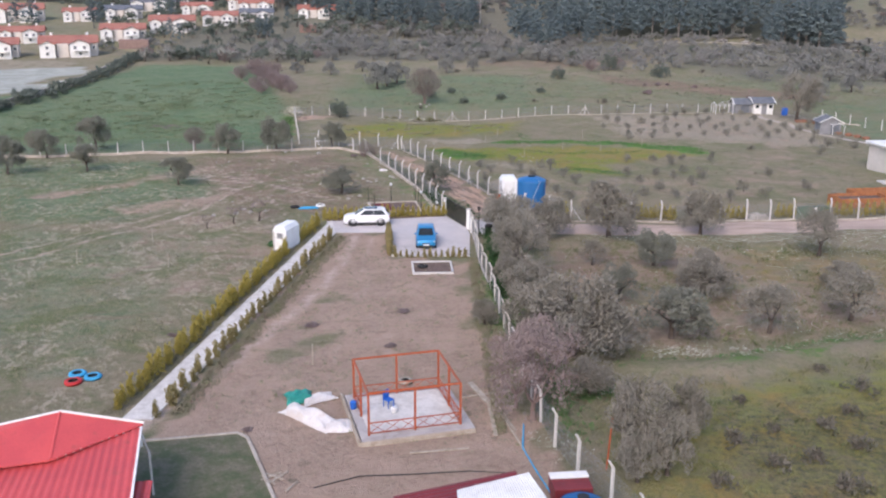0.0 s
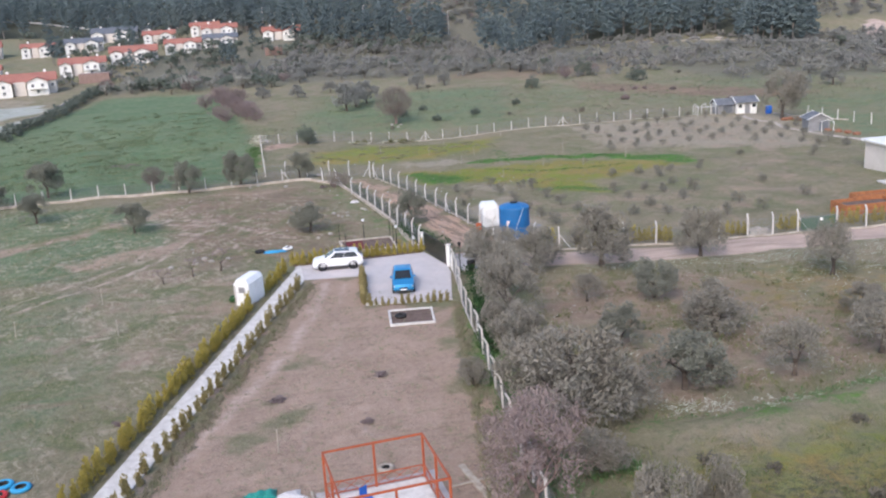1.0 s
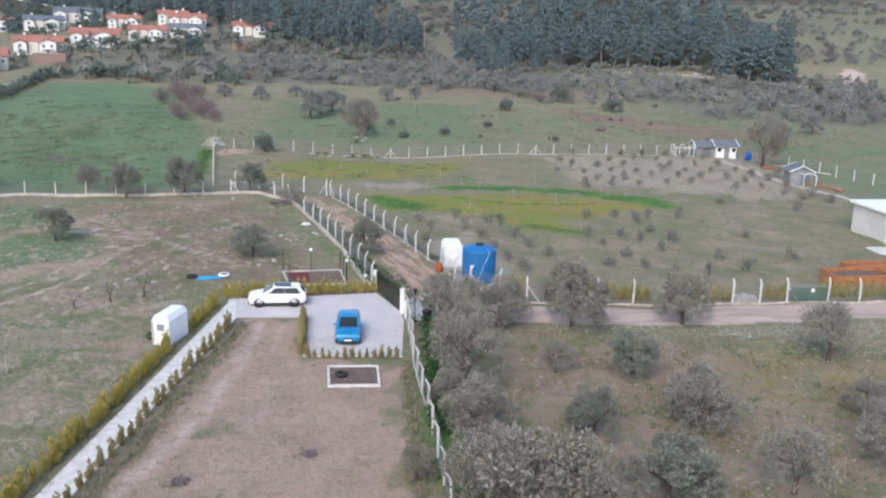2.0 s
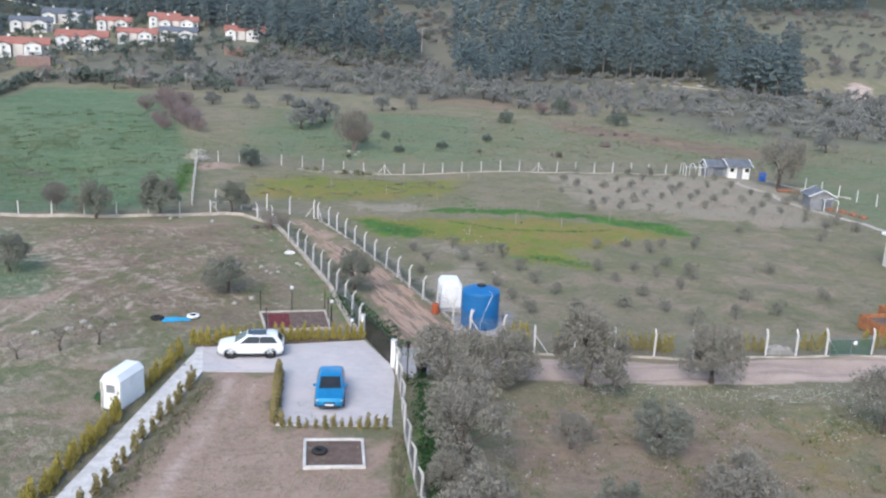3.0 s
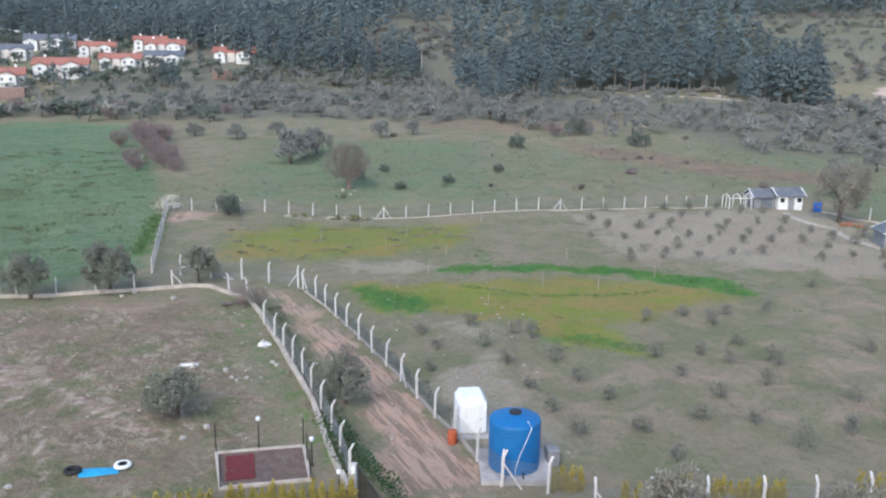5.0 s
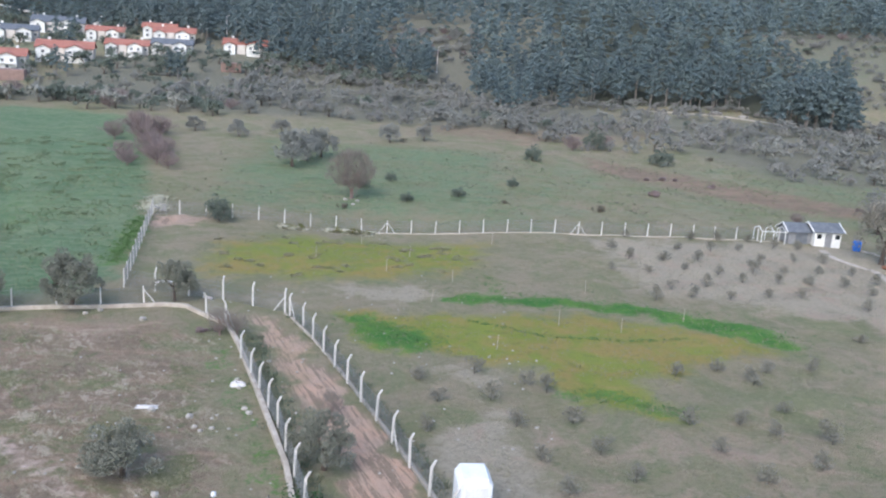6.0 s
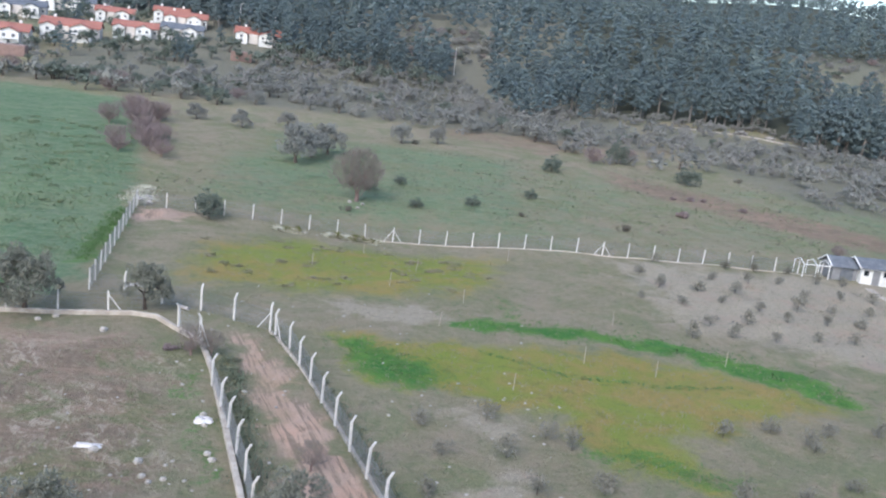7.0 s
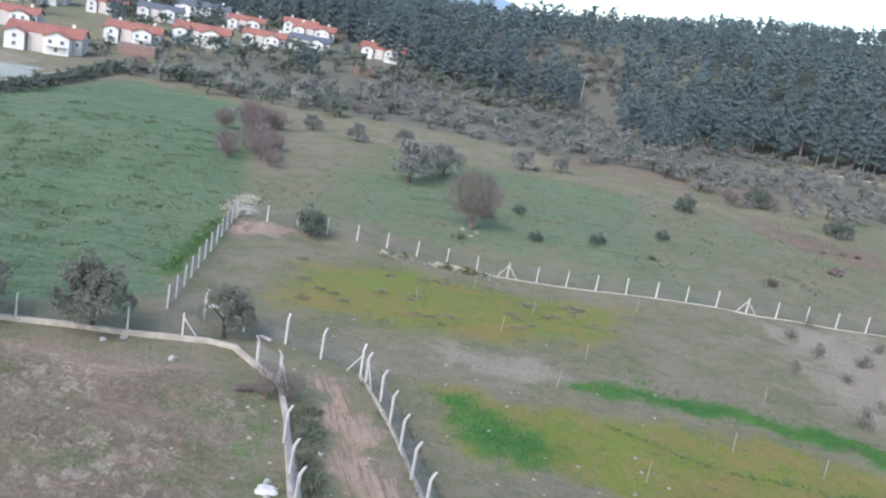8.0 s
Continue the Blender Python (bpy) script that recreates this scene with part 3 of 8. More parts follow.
def build_ground():
    xs = np.unique(np.r_[-2600, -1500, -900, -600, np.arange(-420, -64, 5.0), np.arange(-64, 70, 0.8), np.arange(70, 420, 5.0), 600, 900, 1500, 2600])
    ys = np.unique(np.r_[-400, -200, -100, np.arange(-60, 24, 3.0), np.arange(24, 176, 0.8), np.arange(176, 340, 2.0), np.arange(340, 800, 6.0), 900, 1100, 1500, 2200, 3000])
    X, Y = np.meshgrid(xs, ys)
    x, y = X.ravel(), Y.ravel()
    z = height(x, y)
    # wheel ruts and the cutting of the lane
    lane = [((a + c) / 2, (b + d) / 2) for (a, b), (c, d) in zip(LANE_L, [(7.5, 89), (5.3, 95), (3, 101.5), (-1, 112), (-4, 120), (-6.7, 126)])]
    z = z - 0.10 * band(x, y, lane, 1.4, 1.2)
    for off in (-0.75, 0.75):
        z = z - 0.10 * band(x, y, [(p[0] + off, p[1]) for p in lane], 0.25, 0.4)
    z = z + 0.35 * band(x, y, [(11.5, 50.4), (16, 50.2), (22, 52.0), (29, 54.4), (40, 58)], 0.8, 1.6)
    one = np.ones_like(x)
    flat_x, flat_y = x, y
    x = flat_x + 0.5 * np.sin(flat_y * 1.1 + 1.3 * np.sin(flat_x * 0.53)) + 0.35 * np.sin(flat_y * 2.3 + flat_x * 1.1) + 0.3 * np.sin(flat_x * 2.9 - flat_y * 1.7)
    y = flat_y + 0.5 * np.sin(flat_x * 0.9 + 1.3 * np.sin(flat_y * 0.47)) + 0.35 * np.sin(flat_x * 2.1 - flat_y * 0.9) + 0.3 * np.sin(flat_y * 3.1 + flat_x * 1.3)
    soil = np.maximum.reduce([
        0.95 * inside(x, y, [(-14.6, 40), (-9.4, 81), (-4.9, 81), (-4.4, 73), (2.4, 72), (3.2, 62), (4.4, 45), (7, 32), (8, 10), (-30, 10), (-24, 38)], 1.6),
        0.3 * inside(x, y, [(-24, 86), (-11, 86), (-1.5, 89), (-8, 113), (-13, 125), (-26, 123.5), (-42, 121), (-36, 104)], 7),
        0.45 * inside(x, y, [(-30, 66), (-15, 58), (-12, 84), (-22, 92), (-30, 88)], 8), 0.2 * inside(x, y, [(-60, 60), (-16, 47), (-12, 80), (-24, 92), (-60, 84)], 8),
        0.5 * inside(x, y, [(7, 54), (12, 52), (22, 54), (45, 62), (48, 70), (36, 72), (30, 77), (8, 79)], 5),
        0.36 * inside(x, y, [(8, 90), (45, 90), (60, 130), (62, 166), (24, 163), (22, 138), (40, 128), (36, 118), (9, 112), (0, 118)], 16),
        0.75 * band(x, y, [(-32, 90), (-20, 100), (-28, 116)], 2.5, 5), 0.7 * band(x, y, [(-44, 96), (-30, 112)], 2, 4), 0.7 * inside(x, y, [(-20, 116), (-14, 124), (-30, 122)], 4),
        0.8 * inside(x, y, [(-27, 156), (-21, 157), (-20, 162), (-27.4, 162)], 3),
    ])
    earth = np.maximum.reduce([
        0.45 * inside(x, y, [(7, 54), (12, 52), (22, 54), (45, 62), (48, 70), (30, 76), (8, 79)], 5),
        0.6 * inside(x, y, [(-22, 86), (-11, 86), (-1.5, 89), (-8, 113), (-13, 125), (-26, 123.5), (-36, 121), (-30, 104)], 9),
        0.6 * inside(x, y, [(12, 20), (11, 46), (22, 48), (46, 56), (80, 58), (80, 20)], 6),
        0.3 * inside(x, y, [(-62, 50), (-17, 47), (-13, 80), (-24, 90), (-62, 84)], 8),
        0.8 * inside(x, y, [(38, 230), (36, 214), (54, 192), (72, 180), (82, 188), (62, 210)], 10),
        0.55 * inside(x, y, [(0, 246), (30, 236), (70, 262), (60, 300), (10, 300)], 18),
        0.85 * inside(x, y, [(-14, 362), (10, 360), (8, 300), (24, 296), (30, 362), (32, 412), (-10, 410)], 10),
    ])
    lush = np.maximum.reduce([
        band(x, y, [(8.5, 134.6), (13, 134.6), (19, 134.9), (25, 133.8), (30, 132.2), (34.5, 129), (37, 125.8)], 1.3, 3.6), 0.9 * band(x, y, [(28, 131), (32, 129.5), (35.5, 126.8)], 1.6, 3.4),
        0.85 * inside(x, y, [(-2, 127), (1, 128.5), (5, 124), (7, 120), (4, 119.5), (0, 122)], 3.5), 0.6 * band(x, y, [(13, 136), (12, 142)], 0.8, 2.6), 0.7 * band(x, y, [(1.5, 128), (6, 127), (13, 125), (20, 124.6), (27, 124.6)], 0.18, 1.1),
        0.6 * band(x, y, [(14.5, 113), (18, 112.5), (22.5, 110.4)], 1.2, 2.4),
        0.5 * band(x, y, [(11, 50.9), (16, 50.6), (22, 52.6), (30, 55.4), (42, 59)], 0.7, 1.0),
        0.6 * band(x, y, [(4.2, 73), (4.4, 62), (6, 50)], 1.0, 1.6), 0.5 * band(x, y, [(-10.6, 118), (-1, 92)], 1.0, 1.5),
        0.55 * band(x, y, [(-25, 140), (-27.2, 158)], 1.2, 2.0), 0.36 * inside(x, y, [(-56, 146), (-32, 146), (-33, 178), (-52, 172)], 14), 0.34 * inside(x, y, [(-18, 172), (6, 172), (4, 184), (-16, 184)], 10),
    ])
    moss = np.maximum.reduce([
        0.9 * inside(x, y, [(-3, 129.5), (0.5, 120), (7, 119), (13, 117), (16, 110), (23, 109), (21, 115), (30, 121), (36, 123.5), (33, 128), (20, 131.5), (9, 130), (3, 129)], 4),
        0.8 * inside(x, y, [(-17, 138), (-18, 150), (-10, 158), (14, 159), (12, 146), (6, 141), (-6, 137)], 7),
        0.6 * inside(x, y, [(8, 20), (8, 47), (20, 50), (45, 58), (80, 61), (80, 20)], 5),
        0.45 * inside(x, y, [(22, 66), (34, 62), (46, 74), (34, 79), (24, 77)], 6),
    ])
    clay = np.maximum.reduce([0.92 * inside(x, y, [(1.8, 89), (1.6, 94), (0.4, 101), (-1.9, 108), (-3.6, 113), (-1.5, 113.5), (2.3, 105), (4.6, 98.2), (5.8, 95.2), (7.8, 88.8)], 1.4), 0.6 * inside(x, y, [(-0.6, 101), (-4.9, 112), (-7.6, 120), (-9.4, 126.2), (-7.4, 126.8), (-4.1, 121.4), (-1.5, 114), (0.6, 106)], 1.6), 0.7 * inside(x, y, [(2.6, 88), (8, 89), (6, 84), (3, 83)], 2), 0.8 * inside(x, y, [(-26.5, 157), (-24, 157), (-23, 162), (-27, 162)], 2)])
    for a, b, r in ((-8.0, 54.5, 2.0), (-9.3, 51.5, 1.6), (-7.6, 62.5, 1.6), (1.8, 66, 1.8), (2.6, 58, 1.8), (3.4, 50, 1.8)):
        soil = soil * (1 - 0.6 * np.exp(-((x - a) ** 2 + ((y - b) / 1.6) ** 2) / (r * r)))
    wx, wy = 0.25 * x + 0.75 * flat_x, 0.25 * y + 0.75 * flat_y
    tracks = np.maximum.reduce([0.62 * band(wx, wy, [(-16.5, 39), (-15.0, 43), (-12.6, 51), (-11.0, 56.6), (-9.2, 64), (-8.4, 70), (-8.0, 80)], 0.75, 1.5),
                                0.55 * band(wx, wy, [(-2.6, 50), (-3.5, 55), (-5.5, 62), (-6.3, 72), (-6.6, 80)], 0.5, 1.2),
                                0.5 * band(wx, wy, [(-6.6, 46), (-6.2, 55), (-6.2, 64)], 0.4, 1.0), 0.45 * band(wx, wy, [(1.0, 58), (-2.5, 64), (-5.4, 69)], 0.5, 1.4)]
                               + [0.72 * band(wx, wy, line, 0.35, 0.9) for line in ([(-17, 86), (-22, 97), (-33, 113)], [(-15, 86.5), (-19.5, 97), (-30, 114)], [(-12, 95), (-22, 104), (-36, 108)], [(-13, 97), (-24, 106.5), (-38, 111)], [(-40, 70), (-28, 88), (-24, 110)], [(-37, 70), (-25.5, 88), (-21.5, 110)])])
    road = np.maximum(tracks, np.maximum(band(0.14 * x + 0.86 * flat_x, 0.14 * y + 0.86 * flat_y, ROAD, 2.0, 0.8), 0.9 * band(x, y, [(138, 286), (150, 300), (165, 330)], 4, 4)))
    pale = np.maximum.reduce([
        0.55 * inside(x, y, [(-120, 170), (-90, 172), (-96, 238), (-104, 262), (-180, 270), (-180, 170)], 10),
        0.75 * inside(x, y, [(3, 118), (12, 117), (4, 102), (8, 93), (14, 92), (10, 112)], 4), 0.7 * inside(x, y, [(-5, 138), (6, 138), (9, 134.5), (2, 131.5), (-3, 133)], 4),
        0.95 * inside(x, y, [(-18.4, 82.6), (-16, 82.2), (-13.6, 83.2), (-14.4, 84.8), (-17, 84.6)], 1.2), 0.5 * band(x, y, [(-14, 132), (-6, 129.5)], 2, 3), 0.95 * inside(x, y, [(28, 140), (56, 130), (62, 145), (62, 166), (26, 162)], 12),
    ])
    green = np.maximum.reduce([
        0.95 * inside(x, y, [(-130, 130), (-62, 122), (-29, 127), (-23, 131), (-28, 160), (-38, 200), (-52, 246), (-84, 252), (-84, 200)], 8),
        0.52 * inside(x, y, [(-28, 163), (25, 164), (28, 230), (-30, 235)], 20), 0.42 * inside(x, y, [(-28, 163), (20, 166), (60, 168), (140, 160), (120, 240), (40, 230), (-30, 235)], 20),
        0.48 * inside(x, y, [(-70, 46), (-18, 46), (-17, 84), (-70, 86)], 8), 0.75 * inside(x, y, [(-80, 86), (-30, 84), (-24, 100), (-36, 119), (-80, 117)], 8), 0.5 * inside(x, y, [(62, 130), (160, 120), (160, 200), (66, 176)], 8),
        0.35 * smooth(y, 300, 330), 0.45 * inside(x, y, [(120, 360), (220, 340), (240, 450), (130, 450)], 20), 0.5 * inside(x, y, [(-160, 440), (-110, 440), (-120, 520), (-200, 520)], 20),
    ])
    grove_floor = np.maximum(0.75 * smooth(y, 246, 272) * smooth(-x, -75, -50), 0.62 * inside(x, y, [(70, 212), (150, 196), (160, 300), (60, 320), (60, 260)], 16)) * smooth(x, -100, -84)
    grove_floor = np.maximum(grove_floor, 0.55 * inside(x, y, [(132, 336), (230, 330), (230, 445), (140, 445)], 14))
    yard = inside(x, y, [(-97, 186), (-90, 196), (-89, 214), (-93, 232), (-98, 246), (-118, 240), (-135, 200)], 3) * (1 - 0.8 * inside(x, y, [(-99, 205), (-91, 208), (-92, 224), (-98, 226)], 3))
    tilled = np.maximum(inside(x, y, [(-80, 40), (-18, 44), (-12, 84), (-4, 90), (-11, 121), (-40, 120), (-80, 116)], 3), 0.0 * x)
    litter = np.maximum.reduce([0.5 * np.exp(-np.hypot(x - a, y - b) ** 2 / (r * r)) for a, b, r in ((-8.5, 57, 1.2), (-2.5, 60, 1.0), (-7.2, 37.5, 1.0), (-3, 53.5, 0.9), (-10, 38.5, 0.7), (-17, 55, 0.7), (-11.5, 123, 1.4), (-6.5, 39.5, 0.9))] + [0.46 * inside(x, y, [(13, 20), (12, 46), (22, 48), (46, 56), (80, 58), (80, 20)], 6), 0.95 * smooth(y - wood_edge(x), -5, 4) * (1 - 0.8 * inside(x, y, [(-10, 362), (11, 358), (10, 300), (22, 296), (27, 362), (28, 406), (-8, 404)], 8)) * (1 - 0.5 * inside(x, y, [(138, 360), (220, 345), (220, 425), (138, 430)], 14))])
    x, y = flat_x, flat_y
    nx, ny = len(xs), len(ys)
    i = np.arange((ny - 1) * (nx - 1))
    a = i // (nx - 1) * nx + i % (nx - 1)
    me = bpy.data.meshes.new("ground")
    me.vertices.add(nx * ny), me.loops.add(4 * len(a)), me.polygons.add(len(a))
    me.vertices.foreach_set("co", np.stack([x, y, z], 1).astype(np.float32).ravel())
    me.loops.foreach_set("vertex_index", np.stack([a, a + 1, a + nx + 1, a + nx], 1).astype(np.int32).ravel())
    me.polygons.foreach_set("loop_start", np.arange(0, 4 * len(a), 4, dtype=np.int32))
    me.polygons.foreach_set("use_smooth", np.ones(len(a), bool))
    me.update(calc_edges=True)
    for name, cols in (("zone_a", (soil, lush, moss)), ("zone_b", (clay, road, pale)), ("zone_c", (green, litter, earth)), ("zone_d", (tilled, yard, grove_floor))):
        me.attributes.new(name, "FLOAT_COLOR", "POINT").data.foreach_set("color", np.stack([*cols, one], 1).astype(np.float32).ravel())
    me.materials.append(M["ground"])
    tagged(new("ground", me), "farmland of dull grass, brown soil and green patches", "ground", kind="structure")


build_ground()


def build_mountain():
    s = Shape()
    n = 60
    xs = [-1500 + 3000 * i / n for i in range(n + 1)]
    tops = [150 + 90 * math.exp(-((x + 420) / 260) ** 2) + 30 * math.exp(-((x - 700) / 500) ** 2) + 12 * noise.noise((x * 0.006, 0, 0)) for x in xs]
    vs = [(x, 2900, -20) for x in xs] + [(x, 3000, t) for x, t in zip(xs, tops)] + [(x, 3300, -20) for x in xs]
    fs = [(r * (n + 1) + i, r * (n + 1) + i + 1, (r + 1) * (n + 1) + i + 1, (r + 1) * (n + 1) + i) for r in range(2) for i in range(n)]
    s.add(vs, fs)
    # the pale blue is aerial haze painted into the mountain's base colour
    tagged(part("distant_mountain", s, mottled("mountain_haze_blue", (0.25, 0.34, 0.46), (0.22, 0.31, 0.43), 0.004, 1.0, fine=0.05, bump=0)), "mountain far behind the wooded hill, with pale blue haze in its colour", "mountain", kind="structure")


build_mountain()


# ---- paving, kerbs and fences ----
def plate(name, outline, z0, z1, material, label, category):
    return tagged(part(name, Shape().slab(outline, z0, z1), material), label, category, kind="structure")


def path_left(y):
    return -16.35 + 0.129 * (y - 44.5)


def paver_material():
    n = Nodes("interlocking_pavers", 0.85)
    br = n.t.nodes.new("ShaderNodeTexBrick")
    n.put(br.inputs["Vector"], n.co)
    for k, v in (("Scale", 1.0), ("Brick Width", 0.4), ("Row Height", 0.2), ("Mortar Size", 0.012), ("Mortar Smooth", 0.6)):
        br.inputs[k].default_value = v
    br.inputs["Color1"].default_value, br.inputs["Color2"].default_value = (0.5, 0.465, 0.46, 1), (0.45, 0.415, 0.41, 1)
    br.inputs["Mortar"].default_value = (0.39, 0.355, 0.34, 1)
    c = n.mix(n.ramp(n.noise(0.35, 5, 0.6), 0.45, 0.68, 0, 0.6), br.outputs["Color"], (0.58, 0.51, 0.49))
    c = n.mix(n.ramp(n.noise(1.1, 6, 0.7), 0.55, 0.75, 0, 0.5), c, (0.3, 0.26, 0.24))
    n.bump(br.outputs["Fac"], -0.3, 0.01)
    return n.color(c)


M["pavers"] = paver_material()
plate("pavement", [(-10.9, 81.2), (-4.85, 81.4), (-4.3, 73.7), (2.35, 73.8), (2.55, 81.0), (2.3, 83.0), (0.35, 87.7), (-5.6, 86.4), (-11.3, 85.5)], -0.3, 0.05, M["pavers"], "parking area of pale grey interlocking pavers", "pavement")
plate("pavement", [(path_left(43.4), 43.4), (path_left(43.4) + 1.6, 43.4), (path_left(81.1) + 1.65, 81.1), (path_left(86) + 0.1, 85.8), (path_left(84), 84)], -0.3, 0.08, M["pale_concrete"], "long straight footpath of pale concrete", "path")
plate("pavement", [(2.7, 83.2), (3.6, 81.0), (6.2, 82.2), (4.6, 86.6), (2.4, 86.2)], -0.3, 0.05, M["concrete"], "concrete ramp outside the gate", "ramp")


def polyline_points(line, step):
    """Points at even steps along a line, with the heading of their segment."""
    out, left = [], 0.0
    if isinstance(step, tuple):
        # a number of bays for each stretch
        for (x0, y0), (x1, y1), n in zip(line, line[1:], step):
            out += [(x0 + (x1 - x0) * k / n, y0 + (y1 - y0) * k / n, math.degrees(math.atan2(y1 - y0, x1 - x0))) for k in range(n)]
        return out + [(x1, y1, out[-1][2])]
    for (x0, y0), (x1, y1) in zip(line, line[1:]):
        d = math.hypot(x1 - x0, y1 - y0)
        while left <= d:
            t = left / d
            out.append((x0 + t * (x1 - x0), y0 + t * (y1 - y0), math.degrees(math.atan2(y1 - y0, x1 - x0))))
            left += step
        left -= d
    return out


def kerb_wall(name, line, width, top, material, label, step=2.0, drop=0.3):
    """A low wall that follows a line over the ground."""
    pts = polyline_points(line, step) + [(*line[-1], 0)]
    s = Shape()
    vs, fs = [], []
    for i, (x, y, _) in enumerate(pts):
        a, b = pts[max(i - 1, 0)], pts[min(i + 1, len(pts) - 1)]
        d = Vector((b[0] - a[0], b[1] - a[1], 0)).normalized()
        nx, ny = -d.y * width / 2, d.x * width / 2
        z = on(x, y)
        t = top + random.uniform(-0.02, 0.02)
        vs += [(x - nx, y - ny, z - drop), (x - nx, y - ny, z + t - 0.02), (x - nx * 0.85, y - ny * 0.85, z + t), (x + nx * 0.85, y + ny * 0.85, z + t), (x + nx, y + ny, z + t - 0.02), (x + nx, y + ny, z - drop)]
    for i in range(len(pts) - 1):
        fs += [(i * 6 + k, i * 6 + (k + 1) % 6, i * 6 + 6 + (k + 1) % 6, i * 6 + 6 + k) for k in range(6)]
    fs += [(5, 4, 3, 2, 1, 0), tuple(len(vs) - 6 + k for k in range(6))]
    s.add(vs, fs)
    return tagged(part(name, s, material), label, "kerb", kind="structure")


kerb_wall("kerb", FAR_WALL, 0.3, 0.32, M["kerb"], "low rough concrete wall along the field")
kerb_wall("kerb", LANE_L, 0.3, 0.32, M["kerb"], "low rough concrete wall beside the dirt lane")
kerb_wall("kerb", LANE_R, 0.2, 0.15, M["kerb"], "low concrete footing under the lane fence")


def post_mesh(h, bend):
    s = Shape()
    w, k = 0.065, h - bend
    pts = [(0, 0, -0.3), (0, 0, k), (0.0, bend * 0.55, h)] if bend else [(0, 0, -0.3), (0, 0, h)]
    vs, fs = [], []
    for i, (x, y, z) in enumerate(pts):
        r = w * (1.0 if i < len(pts) - 1 else 0.8)
        vs += [(x - r, y - r, z), (x + r, y - r, z), (x + r, y + r, z + 0.02), (x - r, y + r, z + 0.02)]
    for i in range(len(pts) - 1):
        fs += [(i * 4 + j, i * 4 + (j + 1) % 4, i * 4 + 4 + (j + 1) % 4, i * 4 + 4 + j) for j in range(4)]
    fs += [(3, 2, 1, 0), tuple(len(vs) - 4 + j for j in range(4))]
    return s.add(vs, fs).mesh("post", M["pale_concrete"])


POST_BENT, POST_STRAIGHT = post_mesh(2.1, 0.38), post_mesh(1.75, 0)
BRACE = Shape().tube([(0, 0, 1.45), (1.15, 0, -0.1)], 0.05, 4).mesh("brace", M["pale_concrete"])


def fence(line, step, bent, label, side=1, braces=(), net=True, height_net=1.55, double=False, group="field fences"):
    """Concrete posts with chain-link between them; every post and brace is a part."""
    root = thing("fence", label, "fence", group=group)
    pts = polyline_points(line, step)
    for i, (x, y, a) in enumerate(pts):
        turn = a + (0 if side > 0 else 180)
        tilt = random.uniform(-2, 2)
        part("post", POST_BENT if bent else POST_STRAIGHT, None, root, at=pose(x, y, on(x, y), tilt, random.uniform(-2, 2), turn + random.uniform(-6, 6)))
        if i in braces:
            part("brace", BRACE, None, root, at=pose(x, y, on(x, y), 0, 0, a))
            if double:
                part("brace", BRACE, None, root, at=pose(x, y, on(x, y), 0, 0, a + 180))
    if net:
        s, r = Shape(), 0.005
        ends = polyline_points(line, step) + [(*line[-1], 0)]
        for (x0, y0, _), (x1, y1, _) in zip(ends, ends[1:]):
            d = math.hypot(x1 - x0, y1 - y0)
            if d < 0.3:
                continue
            z0, z1 = on(x0, y0) + 0.05, on(x1, y1) + 0.05
            for k in range(5):
                h = height_net * k / 4
                s.tube([(x0, y0, z0 + h), (x1, y1, z1 + h)], r * 1.5, 3, False)
            n = max(2, int(d / 0.16))
            for k in range(-int(height_net / 0.16), n):
                for sign in (1, -1):
                    a0, a1 = k * d / n, k * d / n + height_net
                    lo, hi = max(a0, 0.0), min(a1, d)
                    if hi - lo < 0.05:
                        continue
                    ha, hb = lo - a0, hi - a0
                    ha, hb = (ha, hb) if sign > 0 else (height_net - ha, height_net - hb)
                    f = lambda q, h: (x0 + (x1 - x0) * q / d, y0 + (y1 - y0) * q / d, z0 + (z1 - z0) * q / d + h)
                    s.tube([f(lo, ha), f(hi, hb)], r, 3, False)
        part("wire_mesh", s, M["galvanised"], root, "thin grey chain-link")
    return root


fence([(-62, 119.8), (-40.4, 123.4), (-29, 124.9), (-22.5, 126.3), (-16.2, 128.1)], 3.4, False, "row of pale concrete fence posts on a low wall", braces=(13,))
fence([(-12.9, 125.7), (-10.8, 123.8)], 2.6, True, "bent concrete fence posts at the wall's corner", side=-1, braces=(1,))
fence([(-8.4, 116.6), (-7.1, 113.2), (-4.13, 105.3), (-1.49, 96.1), (-0.11, 90.1)], (1, 3, 3, 2), True, "bent concrete posts with wire netting beside the dirt lane", side=1)
fence([(-6.1, 126.4), (-4.7, 124.0), (-3.65, 121.4), (-1.5, 115.65), (1.81, 106.9), (4.97, 97.9), (8.2, 89.0)], (1, 1, 2, 3, 3, 3), True, "bent concrete posts with wire netting along the young orchard", side=1, braces=(0, 8))
fence([(-6.7, 127.7), (-9.3, 128.8), (-12.3, 130.4), (-15.6, 131.0), (-21.6, 132.4)], 3.2, True, "bent concrete posts with wire netting across the field", side=-1, braces=(0,))
fence([(-21.7, 132.4), (-27.4, 162.3)], 2.7, False, "straight row of pale concrete posts up to the corner", braces=(0, 11))
fence([(-27.4, 162.5), (1.2, 163.5), (25.5, 164.3), (40.8, 165.6), (55.6, 166.9)], (9, 8, 5, 5), False, "long straight row of concrete posts across the far field", braces=(9, 17), double=True)
